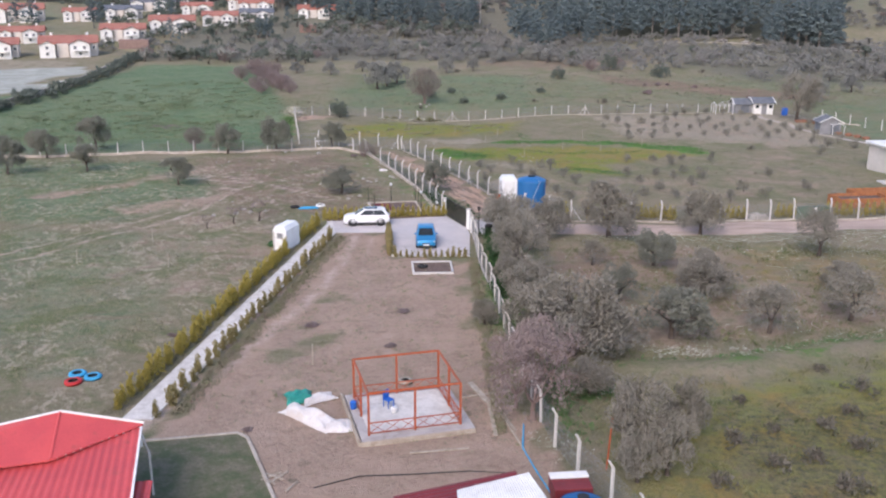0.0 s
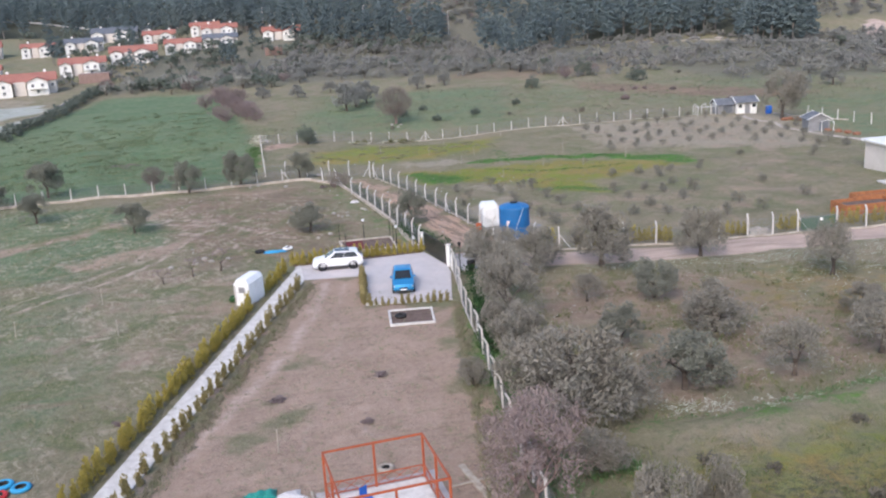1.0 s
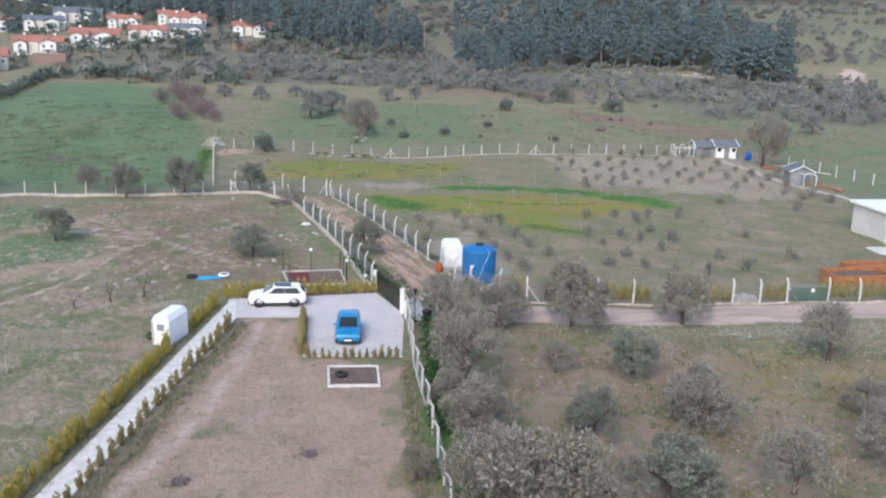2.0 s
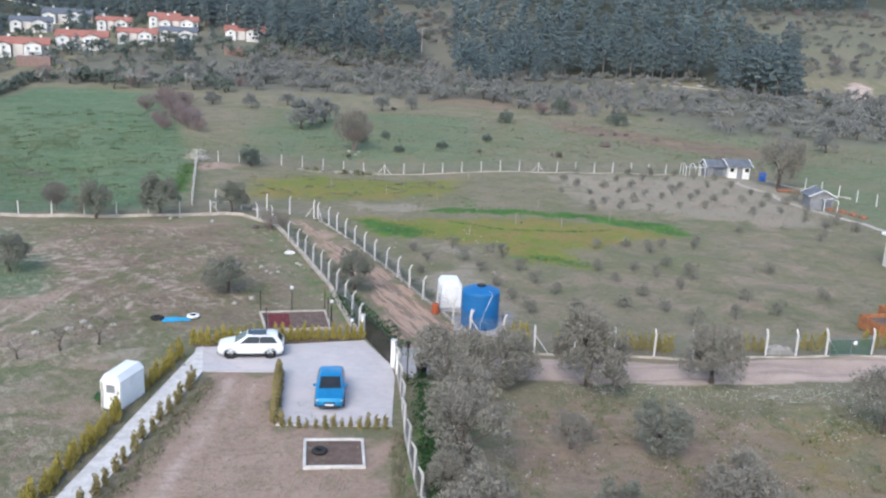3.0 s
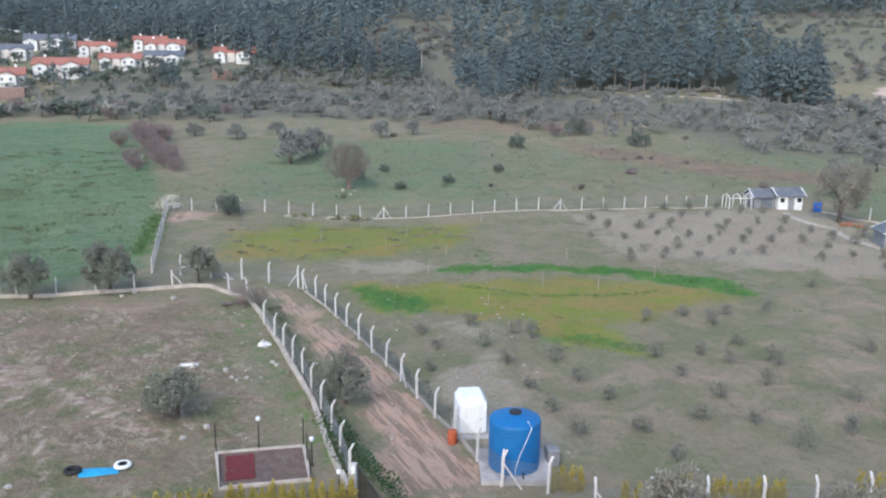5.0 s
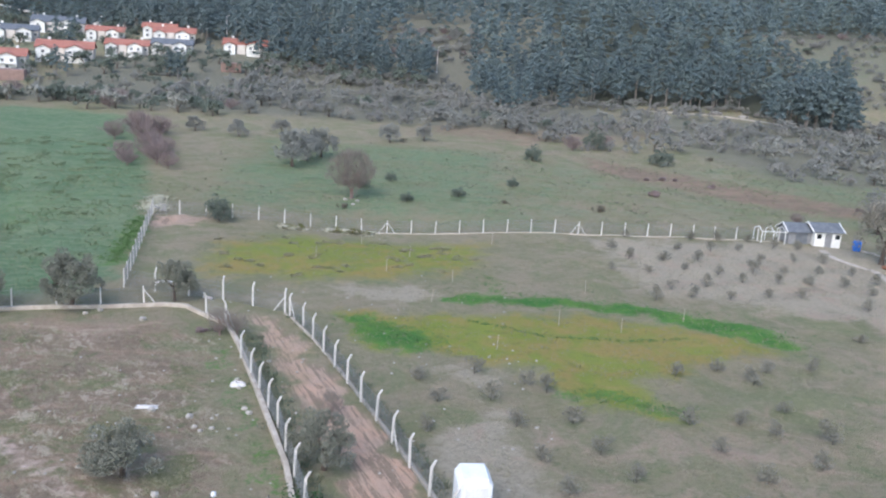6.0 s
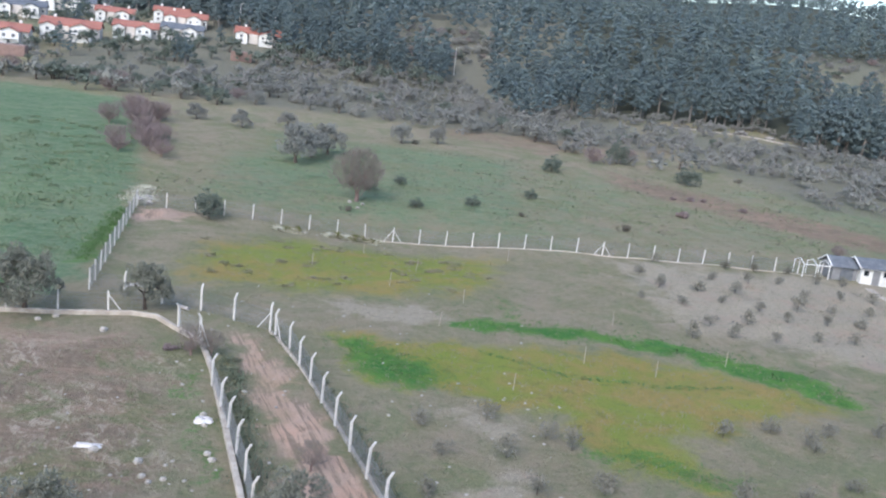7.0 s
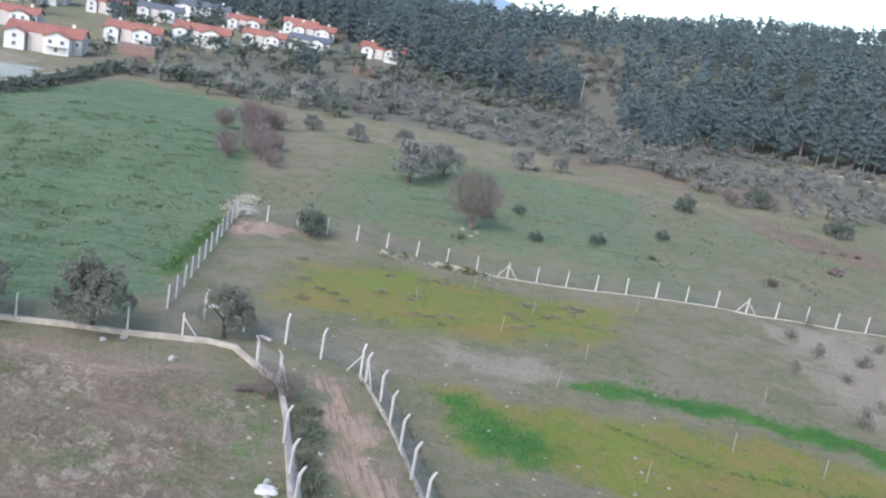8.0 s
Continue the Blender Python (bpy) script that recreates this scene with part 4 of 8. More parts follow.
fence([(8.2, 89.0), (10.6, 88.2), (12.6, 85.85), (21.35, 85.77), (27.2, 86.1), (29.9, 86.3), (34.7, 86.7), (38.4, 87.1), (60, 90.6)], (1, 1, 3, 2, 1, 2, 1, 7), True, "bent concrete posts with wire netting along the lane", side=1, braces=(0, 2, 10))
fence([(2.75, 81.2), (2.95, 78.0), (3.15, 71.8), (3.7, 66), (4.0, 61.5), (4.6, 52), (5.55, 41.8), (6.45, 38.5), (7.5, 36.4), (9.5, 30)], 2.7, True, "bent concrete posts with wire netting beside the driveway", side=-1)
kerb_wall("kerb", [(2.75, 81.2), (2.95, 78.0), (3.15, 71.8), (3.7, 66)], 0.12, 0.18, M["concrete"], "white kerb under the driveway fence", 1.0)
kerb_wall("kerb", [(-6, 163.25), (1.2, 163.45), (25.3, 164.25), (40, 165.45), (53, 166.7)], 0.15, 0.1, M["kerb"], "low pale footing under the far fence", 3.0)
kerb_wall("kerb", [(12.6, 85.7), (21.3, 85.55), (27.0, 85.55), (30, 86.1), (34.8, 86.6), (39.5, 87.0), (60, 90.4)], 0.16, 0.14, M["kerb"], "low concrete footing under the lane-side fence", 2.0)


# ---- trees ----
def branch(s, rng, p, d, length, r, depth, tips, n=5, spread=0.7, rise=0.25):
    """A crooked limb that forks; collects the ends of its twigs."""
    pts, radii, q, d = [p], [r], Vector(p), Vector(d)
    for k in range(3):
        d = (d + Vector(rng.normal(size=3)) * 0.22 + Vector((0, 0, rise * 0.3))).normalized()
        q = q + d * length / 3
        pts.append(tuple(q)), radii.append(r * (1 - 0.2 * (k + 1)))
    s.tube(pts, radii, n, False)
    if depth == 0:
        tips.append(tuple(q))
        return
    for _ in range(3 if depth > 1 else 2):
        e = (d + Vector(rng.normal(size=3)) * spread).normalized()
        branch(s, rng, tuple(q), e, length * rng.uniform(0.6, 0.85), r * 0.45, depth - 1, tips, 4, spread, rise)


def tree(name, seed, crown_r, crown_h, trunk_h, leaves, leaf, label, leaf_mat, bark, blobs=40, depth=2, stems=3, lean=0.6, trunk_r=0.2, lift=0.25, wide=0.34, shell=False):
    """A tree with a tapered trunk, limbs and a loose crown of small leaves, at the origin."""
    rng = np.random.default_rng(seed)
    root = thing(name, label, "tree")
    s, tips = Shape(), []
    s.tube([(0, 0, -0.3), (0, 0, 0.1), (0.04, 0.02, trunk_h * 0.5), (0.0, 0.05, trunk_h)], [trunk_r * 1.4, trunk_r * 1.1, trunk_r * 0.85, trunk_r * 0.8], 8)
    for k in range(stems):
        a = 2 * math.pi * (k + rng.uniform(-0.3, 0.3)) / stems
        branch(s, rng, (0, 0.03, trunk_h * 0.92), (lean * math.cos(a), lean * math.sin(a), 0.8), crown_h * 0.42, trunk_r * 0.55, depth, tips)
    part("trunk", s, bark, root)
    c = []
    for k in range(blobs):
        a, u = rng.uniform(0, 2 * math.pi), rng.uniform(0, 1)
        rr = crown_r * math.sqrt(u) * 0.85
        top = crown_h * (1 - 0.55 * u * u)
        zz = trunk_h * 0.75 + rng.uniform(0.12, 0.95) * top
        c.append((rr * math.cos(a), rr * math.sin(a), zz))
    c += [t for t in tips if math.hypot(t[0], t[1]) < crown_r]
    rad = (rng.uniform(0.1, 0.24, len(c)) * crown_r + 0.1) * (1.45 if shell else 1)
    if shell:
        # a dense core under the outer pads
        c, rad = [(0, 0, trunk_h * 0.75 + crown_h * 0.42), (0.2, 0.1, trunk_h * 0.75 + crown_h * 0.6)] + c, np.r_[crown_r * 0.62, crown_r * 0.45, rad]
        part("crown", tufted("crown", rng, c, rad * 0.85, np.full(len(c), 0.75), max(4, leaves // len(c)), leaf, wide, leaf_mat), None, root)
        return root
    cloud = leaf_cloud(rng, c, rad, leaves, leaf, leaf * wide, lift, 0.85)
    cloud = cloud[cloud[:, :, 2].min(1) > 0.15]
    part("crown", quads_mesh("crown", cloud, leaf_mat), None, root)
    return root


def twiggy(name, seed, r, h, label, material, stems=5, twigs=3600, length=0.5, width=0.04):
    """A leafless tree or bush, wider towards the top, with many fine twigs pointing up and out."""
    rng = np.random.default_rng(seed)
    root = thing(name, label, "bush" if name == "bush" else "tree")
    s, tips = Shape(), []
    s.tube([(0, 0, -0.3), (0.03, 0, h * 0.14)], [h * 0.045, h * 0.036], 7)
    for k in range(stems):
        a = 2 * math.pi * (k + rng.uniform(-0.3, 0.3)) / stems
        branch(s, rng, (0.02, 0, h * 0.1), (0.55 * math.cos(a), 0.55 * math.sin(a), 1.0), h * 0.36, h * 0.022, 2, tips, 4, 0.5, 0.2)
    part("trunk", s, M["twig"], root)
    u, a = rng.uniform(0.2, 1.0, twigs) ** 0.8, rng.uniform(0, 2 * math.pi, twigs)
    edge = r * (0.08 + 0.92 * np.sin(np.clip(u - 0.12, 0, 0.75) / 0.75 * 1.5)) * np.sqrt(np.clip(1.12 - u ** 5, 0.05, 1)) * (1 + 0.18 * np.sin(3 * a + seed) + 0.12 * np.sin(7 * a + u * 9))
    q = edge * np.sqrt(rng.uniform(0.05, 1, twigs))
    p = np.stack([q * np.cos(a), q * np.sin(a), u * h * (1 - 0.25 * (q / r) ** 2)], 1)
    d = p - np.array([0, 0, -0.25 * h])
    d = d / np.linalg.norm(d, axis=1, keepdims=True) + rng.normal(size=(twigs, 3)) * 0.3
    d /= np.linalg.norm(d, axis=1, keepdims=True)
    side = np.cross(d, rng.normal(size=(twigs, 3)))
    side *= (width * rng.uniform(0.6, 1.4, twigs))[:, None] / 2 / np.linalg.norm(side, axis=1, keepdims=True)
    e = d * (length * rng.uniform(0.6, 1.5, twigs) / 2)[:, None]
    part("crown", quads_mesh("crown", np.stack([p - e - side, p - e + side, p + e + side * 0.4, p + e - side * 0.4], 1), material), None, root)
    return root


PLACED = []


def plant(proto, x, y, size=1.0, turn=None, tall=1.0, label="", sink=0.0):
    """Puts a copy of a thing on the ground."""
    turn = random.uniform(0, 360) if turn is None else turn
    m = Matrix.LocRotScale((x, y, on(x, y) - sink), Euler((0, 0, radians(turn))), (size, size, size * tall))
    ob = copy_thing(proto, m)
    PLACED.append((x, y))
    return tagged(ob, label) if label else ob


def remove(proto):
    for o in (*proto.children_recursive, proto):
        bpy.data.objects.remove(o)


OLIVE = [tree("olive_tree", 10 + k, 2.45, 3.0, 0.9, 10000, 0.2, "grey-green olive tree with a crooked trunk", M["olive_leaf"], M["bark"], blobs=46, stems=3 + k % 2, trunk_r=0.2, lift=0.7, wide=0.33) for k in range(4)]
OLIVE_OPEN = [tree("olive_tree", 16 + k, 2.5, 2.9, 1.1, 7000, 0.18, "pruned grey olive tree with bare limbs showing", M["olive_leaf"], M["bark"], blobs=24, depth=3, stems=4, trunk_r=0.2, lift=0.8, wide=0.36) for k in range(2)]
OLIVE_DARK = [tree("olive_tree", 20 + k, 2.3, 2.9, 1.1, 8500, 0.2, "dark grey-green olive tree with an open crown", M["olive_dark"], M["bark"], blobs=34, stems=3, trunk_r=0.17, lift=0.6, wide=0.34) for k in range(3)]
OLIVE_FAR = [tree("olive_tree", 30 + k, 2.3, 2.7, 0.8, 330, 0.36, "grey olive tree of the hillside grove", M["grove"], M["bark"], blobs=9, wide=0.5, shell=True, depth=1, stems=2, trunk_r=0.18) for k in range(4)]
OLIVE_FAR_DARK = [tree("olive_tree", 36 + k, 2.0, 2.6, 0.5, 330, 0.34, "dark green rounded tree of the hillside", M["dark_tree"], M["bark"], blobs=9, wide=0.5, shell=True, depth=1, stems=2, trunk_r=0.16) for k in range(2)]
OLIVE_NEAR = [tree("olive_tree", 33 + k, 2.3, 2.7, 0.8, 2400, 0.26, "grey olive tree standing in the meadow", M["grove"], M["bark"], blobs=30, depth=1, stems=3, trunk_r=0.18, wide=0.45) for k in range(2)]
OLIVE_MIDDLE = [tree("olive_tree", 53 + k, 2.3, 2.7, 0.8, 900, 0.27, "grey olive tree of the hillside grove", M["grove"], M["bark"], blobs=14, shell=True, depth=1, stems=3, trunk_r=0.18, wide=0.5) for k in range(3)]
BUSH_NEAR = tree("olive_tree", 38, 2.0, 2.5, 0.4, 1900, 0.26, "dark green rounded bush in the meadow", M["dark_tree"], M["bark"], blobs=34, depth=1, stems=3, trunk_r=0.16, wide=0.5)
BARE = [twiggy("bare_tree", 40 + k, 2.5, 4.2, "leafless tree with fine reddish-brown twigs", M["dry_leaf"], twigs=2600, width=0.03) for k in range(3)]
SPARSE = [twiggy("bare_tree", 47 + k, 2.2, 3.6, "sparse leafless grey-brown shrub beside the low wall", M["dry_leaf"], twigs=900, width=0.035) for k in range(2)]
PINK = [tree("bare_tree", 41 + k, 1.9, 3.7, 0.9, 4600, 0.15, "nearly leafless tree with fine pinkish-brown twigs", M["pink_leaf"], M["twig"], blobs=30, depth=3, stems=5, trunk_r=0.12, lift=1.4, wide=0.34) for k in range(2)]
RED_BUSH = twiggy("bush", 45, 2.3, 2.4, "reddish-brown leafless bush in the meadow", M["red_twig"], 6, 520, 0.6, 0.06)

# olives in the grove beside the lane and along the driveway fence: x, y, size, tallness
for x, y, k, t in ((21.7, 56.2, 0.78, 1.0), (15.0, 55.2, 1.12, 0.85), (12.9, 62.2, 0.72, 1.05), (28.2, 58.8, 0.95, 0.9), (19.4, 63.8, 1.05, 0.85), (17.4, 71.2, 0.85, 0.95),
                   (32.1, 74.0, 0.85, 1.15), (12.4, 71.4, 0.5, 1.0), (15.3, 80.2, 1.2, 1.15), (24.0, 81.2, 0.9, 1.2), (6.0, 80.3, 1.1, 0.95), (9.7, 80.6, 1.0, 0.95), (6.2, 73.5, 0.9, 1.1), (6.3, 68.5, 1.0, 1.1),
                   (6.6, 63.0, 0.9, 0.9), (8.2, 52.4, 1.35, 1.0), (6.2, 55.2, 0.95, 1.1), (9.6, 39.4, 0.66, 1.75), (10.7, 38.2, 0.55, 1.6), (9.2, 37.6, 0.45, 1.5), (12.3, 41.0, 0.5, 1.9), (8.4, 46.5, 0.6, 1.0), (5.0, 66.0, 0.55, 1.1), (10.8, 53.4, 0.95, 0.8),
                   (36.5, 60.0, 1.0, 0.9), (40.0, 71.5, 0.9, 1.0), (46.0, 80.0, 1.0, 1.0), (30.5, 65.5, 0.7, 0.8), (3.0, 57.5, 0.4, 1.2)):
    kinds = OLIVE_DARK if (x, y) in ((15.0, 55.2), (12.9, 62.2), (17.4, 71.2)) else OLIVE_OPEN if (y > 66 and (x, y) not in ((15.3, 80.2), (24.0, 81.2), (6.0, 80.3), (9.7, 80.6))) or (x, y) in ((21.7, 56.2), (28.2, 58.8)) else OLIVE
    tagged(plant(random.choice(kinds), x, y, k, tall=t), group="olives beside the lane")
# trees along the field wall and in the left field
for x, y, k, t in ((-44.8, 110.6, 0.72, 1.1), (-54.2, 120.5, 0.7, 1.3), (-49.6, 126.0, 1.0, 1.1), (-53.8, 108.6, 0.9, 1.2), (-30.4, 124.2, 0.85, 1.15), (-23.9, 125.9, 0.98, 1.15), (-16.4, 129.2, 0.75, 1.2),
                   (-31.0, 102.8, 0.7, 1.1), (-11.4, 98.6, 0.8, 0.85), (-0.9, 100.6, 0.72, 1.1)):
    tagged(plant(random.choice(OLIVE_DARK), x, y, k * 1.15, tall=t), group="trees of the field")
for x, y, k in ((-35.9, 127.5, 0.75), (-10.9, 121.2, 0.62), (-9.6, 121.6, 0.5), (-1.1, 107.3, 0.45), (5.0, 43.7, 1.15), (4.2, 45.0, 0.9), (5.6, 47.3, 0.9), (-4.2, 178.5, 1.65), (-57, 124, 0.9)):
    tagged(plant(random.choice(PINK if y < 60 else SPARSE if y < 126 else BARE), x, y, k), group="bare trees")
for x, y, k in ((-35.5, 194, 1.2), (-38.5, 200, 1.2), (-43.5, 214, 1.2), (-46.5, 222, 1.5), (-33.0, 191, 0.8), (-40, 208, 1.0), (-41.5, 197, 1.0), (-37, 205, 0.9), (-49, 216, 1.1), (-43, 224, 1.2), (-48, 228, 1.1), (-39.5, 192, 0.8), (60, 178, 0.5), (38, 238, 1.0), (46, 244, 0.9)):
    tagged(plant(RED_BUSH, x, y, k * 1.1, tall=1.15), group="reddish bushes")
for x, y, k, t in ((-15.2, 199.5, 1.6, 1.15), (-11.5, 210.5, 1.3, 1.2), (-13.6, 205.5, 1.3, 1.15), (0, 233, 1.15, 1.0), (-38.6, 233, 0.9, 1.0), (-29.3, 229, 1.0, 1.0), (-22, 236, 0.9, 1), (7, 238, 0.9, 1.1), (70, 174, 1.2, 1.2), (74.8, 183, 1.3, 1.1),
                   (-33, 262, 1, 1), (88, 196, 1.2, 1), (103, 227, 1.2, 1)):
    tagged(plant(random.choice(OLIVE_NEAR), x, y, k, tall=t), group="hillside olives")
for x, y, k, t in ((-19.0, 160.7, 1.0, 1.1), (27.3, 221.0, 1.0, 1.1), (53, 224.5, 1.35, 0.9), (43.2, 241.0, 1.2, 1.3), (3.6, 178.6, 0.5, 1.0), (11.2, 183.0, 0.55, 1.0), (20.3, 192.8, 0.5, 1.1), (-3.0, 186, 0.6, 1.0), (1.0, 192, 0.5, 1.0), (-44, 226, 0.8, 1.2), (-36, 203, 0.5, 1.2)):
    tagged(plant(BUSH_NEAR, x, y, k, tall=t), group="dark bushes of the meadow")

tagged(plant(OLIVE_OPEN[1], 61.6, 157.2, 1.5, tall=1.3, label="large open grey tree behind the huts"), group="hillside olives")

# the dense grove on the slope
rng = np.random.default_rng(5)
grove = 0
EXTRA = []
while grove < 400:
    x, y = rng.uniform(-60, 150), rng.uniform(214, 335)
    edge = 262 - 0.32 * (x + 20) if x < 40 else 236 + 0.25 * (x - 40)
    if x > 90:
        edge = 205
    if y < edge or (x < -45 and y > 300):
        continue
    if y > 300 + 10 * math.sin(x * 0.1) and x > 20:
        continue
    if rng.uniform() < 0.6 and 12 < x < 150 and y < 285 and noise.noise((x * 0.05, y * 0.05, 0)) < 0.1:
        continue
    if min(math.hypot(x - a, y - b) for a, b in PLACED + EXTRA[-400:]) < 2.3:
        continue
    if grove >= 90:
        EXTRA.append((x, y))
        grove += 1
        continue
    proto = random.choice(OLIVE_FAR_DARK) if rng.uniform() < 0.22 else random.choice(OLIVE_MIDDLE)
    tagged(plant(proto, x, y, rng.uniform(0.75, 1.35), tall=rng.uniform(0.85, 1.1)), group="hillside olives")
    grove += 1


for k in range(150):
    x, y = rng.uniform(74, 150), rng.uniform(212, 288)
    if y > 200 + 0.9 * (x - 60) + 60 or min(math.hypot(x - a, y - b) for a, b in PLACED + EXTRA) < 2.4:
        continue
    EXTRA.append((x, y))


def pine(seed, pads=20, per=30, size=0.75):
    """A pine with a bare trunk below and billowing pads of needles above."""
    rng = np.random.default_rng(seed)
    root = thing("pine_tree", "dark blue-green pine at the edge of the wood", "tree")
    h = 11.0
    s = Shape().tube([(0, 0, -0.5), (0.1, 0, 3), (0.0, 0.15, 7), (0.1, 0, h * 0.97)], [0.24, 0.19, 0.13, 0.04], 6)
    c, r = [], []
    for k in range(pads):
        u = (k + 0.5) / pads
        z = 2.3 + (h - 2.7) * u
        w = 3.3 * (1 - u ** 2.2) ** 0.7 * (0.6 + 0.4 * min(1, u * 4)) * rng.uniform(0.6, 1.1)
        a = k * 2.4 + rng.uniform(-0.5, 0.5)
        c.append((w * 0.8 * math.cos(a), w * 0.8 * math.sin(a), z + rng.uniform(-0.4, 0.4)))
        r.append(rng.uniform(0.8, 1.3) * (1.15 - 0.45 * u) * (20 / pads) ** 0.45)
        if u < 0.5 and k % 2:
            s.tube([(0, 0, z - 0.4), c[-1]], [0.06, 0.02], 3, False)
    part("trunk", s, M["pale_bark"], root)
    c += [(0, 0, h * 0.44), (0.1, 0, h * 0.58), (0, 0.1, h * 0.74)]
    r += [1.5, 1.4, 1.1]
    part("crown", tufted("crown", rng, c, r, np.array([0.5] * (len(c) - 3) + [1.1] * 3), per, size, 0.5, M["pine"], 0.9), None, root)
    return root


PINE = [pine(60 + k, 20, 40, 0.55) for k in range(5)]
PINE_MID = [pine(66 + k, 12, 30, 0.62) for k in range(4)]
PINE_FAR = [pine(72 + k, 9, 17, 0.85) for k in range(3)]
PINE_LAST = [pine(76 + k, 6, 11, 1.15) for k in range(3)]


def clearing(x, y):
    return (-200 < x < -118 and 446 < y < 474 - 0.12 * (x + 160)) or (142 < x < 215 and 362 < y < 432 - 0.2 * (x - 142)) or (-8 < x < 27 and 360 < y < 404 + 8 * math.sin(x * 0.3)) or (11 < x < 23 and y < 380)


# trees on an uneven grid, wider apart and taller with distance from the wood's edge
rng = np.random.default_rng(8)
belts, front = ([], [], []), 0
for lo, hi, step, belt in ((0, 48, 5.6, 0), (48, 150, 7.6, 1), (150, 360, 10.0, 2)):
    for x in np.arange(-260, 270, step):
        for d in np.arange(lo, hi, step):
            px, dy = x + rng.uniform(-0.5, 0.5) * step, d + rng.uniform(-0.5, 0.5) * step
            py = float(wood_edge(px)) + max(dy, 0)
            if py > 730 or clearing(px, py) or not -0.56 * (py - 60) < px < 0.54 * (py - 30) or rng.uniform() < 0.1:
                continue
            if dy < 9 and front < 190:
                tagged(plant(random.choice(PINE), px, py, rng.uniform(0.8, 1.3), tall=rng.uniform(0.85, 1.2)), group="pines at the edge of the wood")
                front += 1
            else:
                belts[belt].append((px, py))
for x, y, k in ((97, 326, 1.15), (90.5, 327, 1.1), (121, 297, 1.4), (126, 300, 1.35), (115, 299, 1.4), (110, 301, 1.3), (129, 305, 1.3), (119, 303, 1.45), (118, 300, 1.25), (112, 303, 1.15), (124, 304, 1.2), (106, 300, 1.0), (28, 292, 0.9), (32, 294, 0.8), (46, 300, 0.7), (36, 300, 0.95)):
    tagged(plant(random.choice(PINE), x, y, k), group="pines at the edge of the wood")


for k in range(110):
    x, y = rng.uniform(128, 215), rng.uniform(335, 445)
    if k > 60:
        x, y = rng.uniform(-9, 28), rng.uniform(364, 404)
    if y < float(wood_edge(x)) - 30:
        continue
    tagged(plant(random.choice([RED_BUSH, OLIVE_FAR[0], OLIVE_FAR_DARK[0]]), x, y, rng.uniform(0.5, 1.2)), group="bushes of the clearing")


def joined(name, protos, places, label, category, scale=(0.75, 1.25), child="crown"):
    """Many copies of crowns in one mesh."""
    rng = np.random.default_rng(len(places))
    arrays = []
    for p in protos:
        me = [c for c in p.children if c.name.split(".")[0] == child][0].data
        v, f = np.empty(len(me.vertices) * 3, np.float32), np.empty(len(me.loops), np.int32)
        me.vertices.foreach_get("co", v), me.loops.foreach_get("vertex_index", f)
        arrays.append((v.reshape(-1, 3), f.reshape(-1, 3)))
    vs, fs, tone, n = [], [], [], 0
    for x, y in places:
        a, f = arrays[rng.integers(len(arrays))]
        t, k = rng.uniform(0, 2 * math.pi), rng.uniform(*scale)
        c, s = math.cos(t), math.sin(t)
        q = np.stack([a[:, 0] * c - a[:, 1] * s, a[:, 0] * s + a[:, 1] * c, a[:, 2] * rng.uniform(0.85, 1.15)], 1) * k
        vs.append(q + np.array([x, y, on(x, y) - 0.3])), fs.append(f + n)
        tone.append(np.full(len(a), rng.uniform()))
        n += len(a)
    me = tri_mesh(name, np.concatenate(vs), np.concatenate(fs), [c for c in protos[0].children if c.name.split('.')[0] == child][0].data.materials[0])
    me.attributes.new("tone", "FLOAT", "POINT").data.foreach_set("value", np.concatenate(tone).astype(np.float32))
    return tagged(new(name, me), label, category, kind="stuff")


SCRUB = [(rng.uniform(-10, 30), rng.uniform(362, 406)) for _ in range(110)]
for x in np.arange(-44, 140, 1.3):
    SCRUB.append((x + rng.uniform(-1, 1), float(wood_edge(x)) - 3 + rng.normal() * 4.5))
for k in range(230):
    SCRUB.append((rng.uniform(134, 215), 340 + 92 * rng.uniform() ** 1.4))
joined("scrub", OLIVE_FAR[:2] + OLIVE_FAR_DARK, [p for p in SCRUB if p[1] > 285], "grey and brownish scrub along the foot of the wood", "scrub", (0.5, 1.1))
joined("olive_grove", OLIVE_FAR, EXTRA, "dense grey olive and scrub grove on the slope", "grove", (0.65, 1.25))
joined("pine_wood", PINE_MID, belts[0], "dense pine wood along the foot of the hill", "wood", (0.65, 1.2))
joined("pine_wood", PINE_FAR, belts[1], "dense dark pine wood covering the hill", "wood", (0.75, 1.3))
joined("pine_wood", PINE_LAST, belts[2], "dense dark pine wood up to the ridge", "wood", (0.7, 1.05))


# ---- hedges ----
def thuja(seed, material, label, h=1.5, r=0.27, count=520):
    rng = np.random.default_rng(seed)
    root = thing("thuja", label, "shrub")
    part("trunk", Shape().tube([(0, 0, -0.2), (0.01, 0, 0.3)], [0.035, 0.02], 5), M["bark"], root)
    c = [(rng.normal() * 0.07, rng.normal() * 0.07, h * (0.12 + 0.8 * k / 11)) for k in range(12)]
    rad = [r * (1.0 - 0.72 * (k / 11) ** 1.3) for k in range(12)]
    part("crown", quads_mesh("crown", leaf_cloud(rng, c, rad, count, 0.16, 0.07, 2.2, 1.4), material), None, root)
    return root


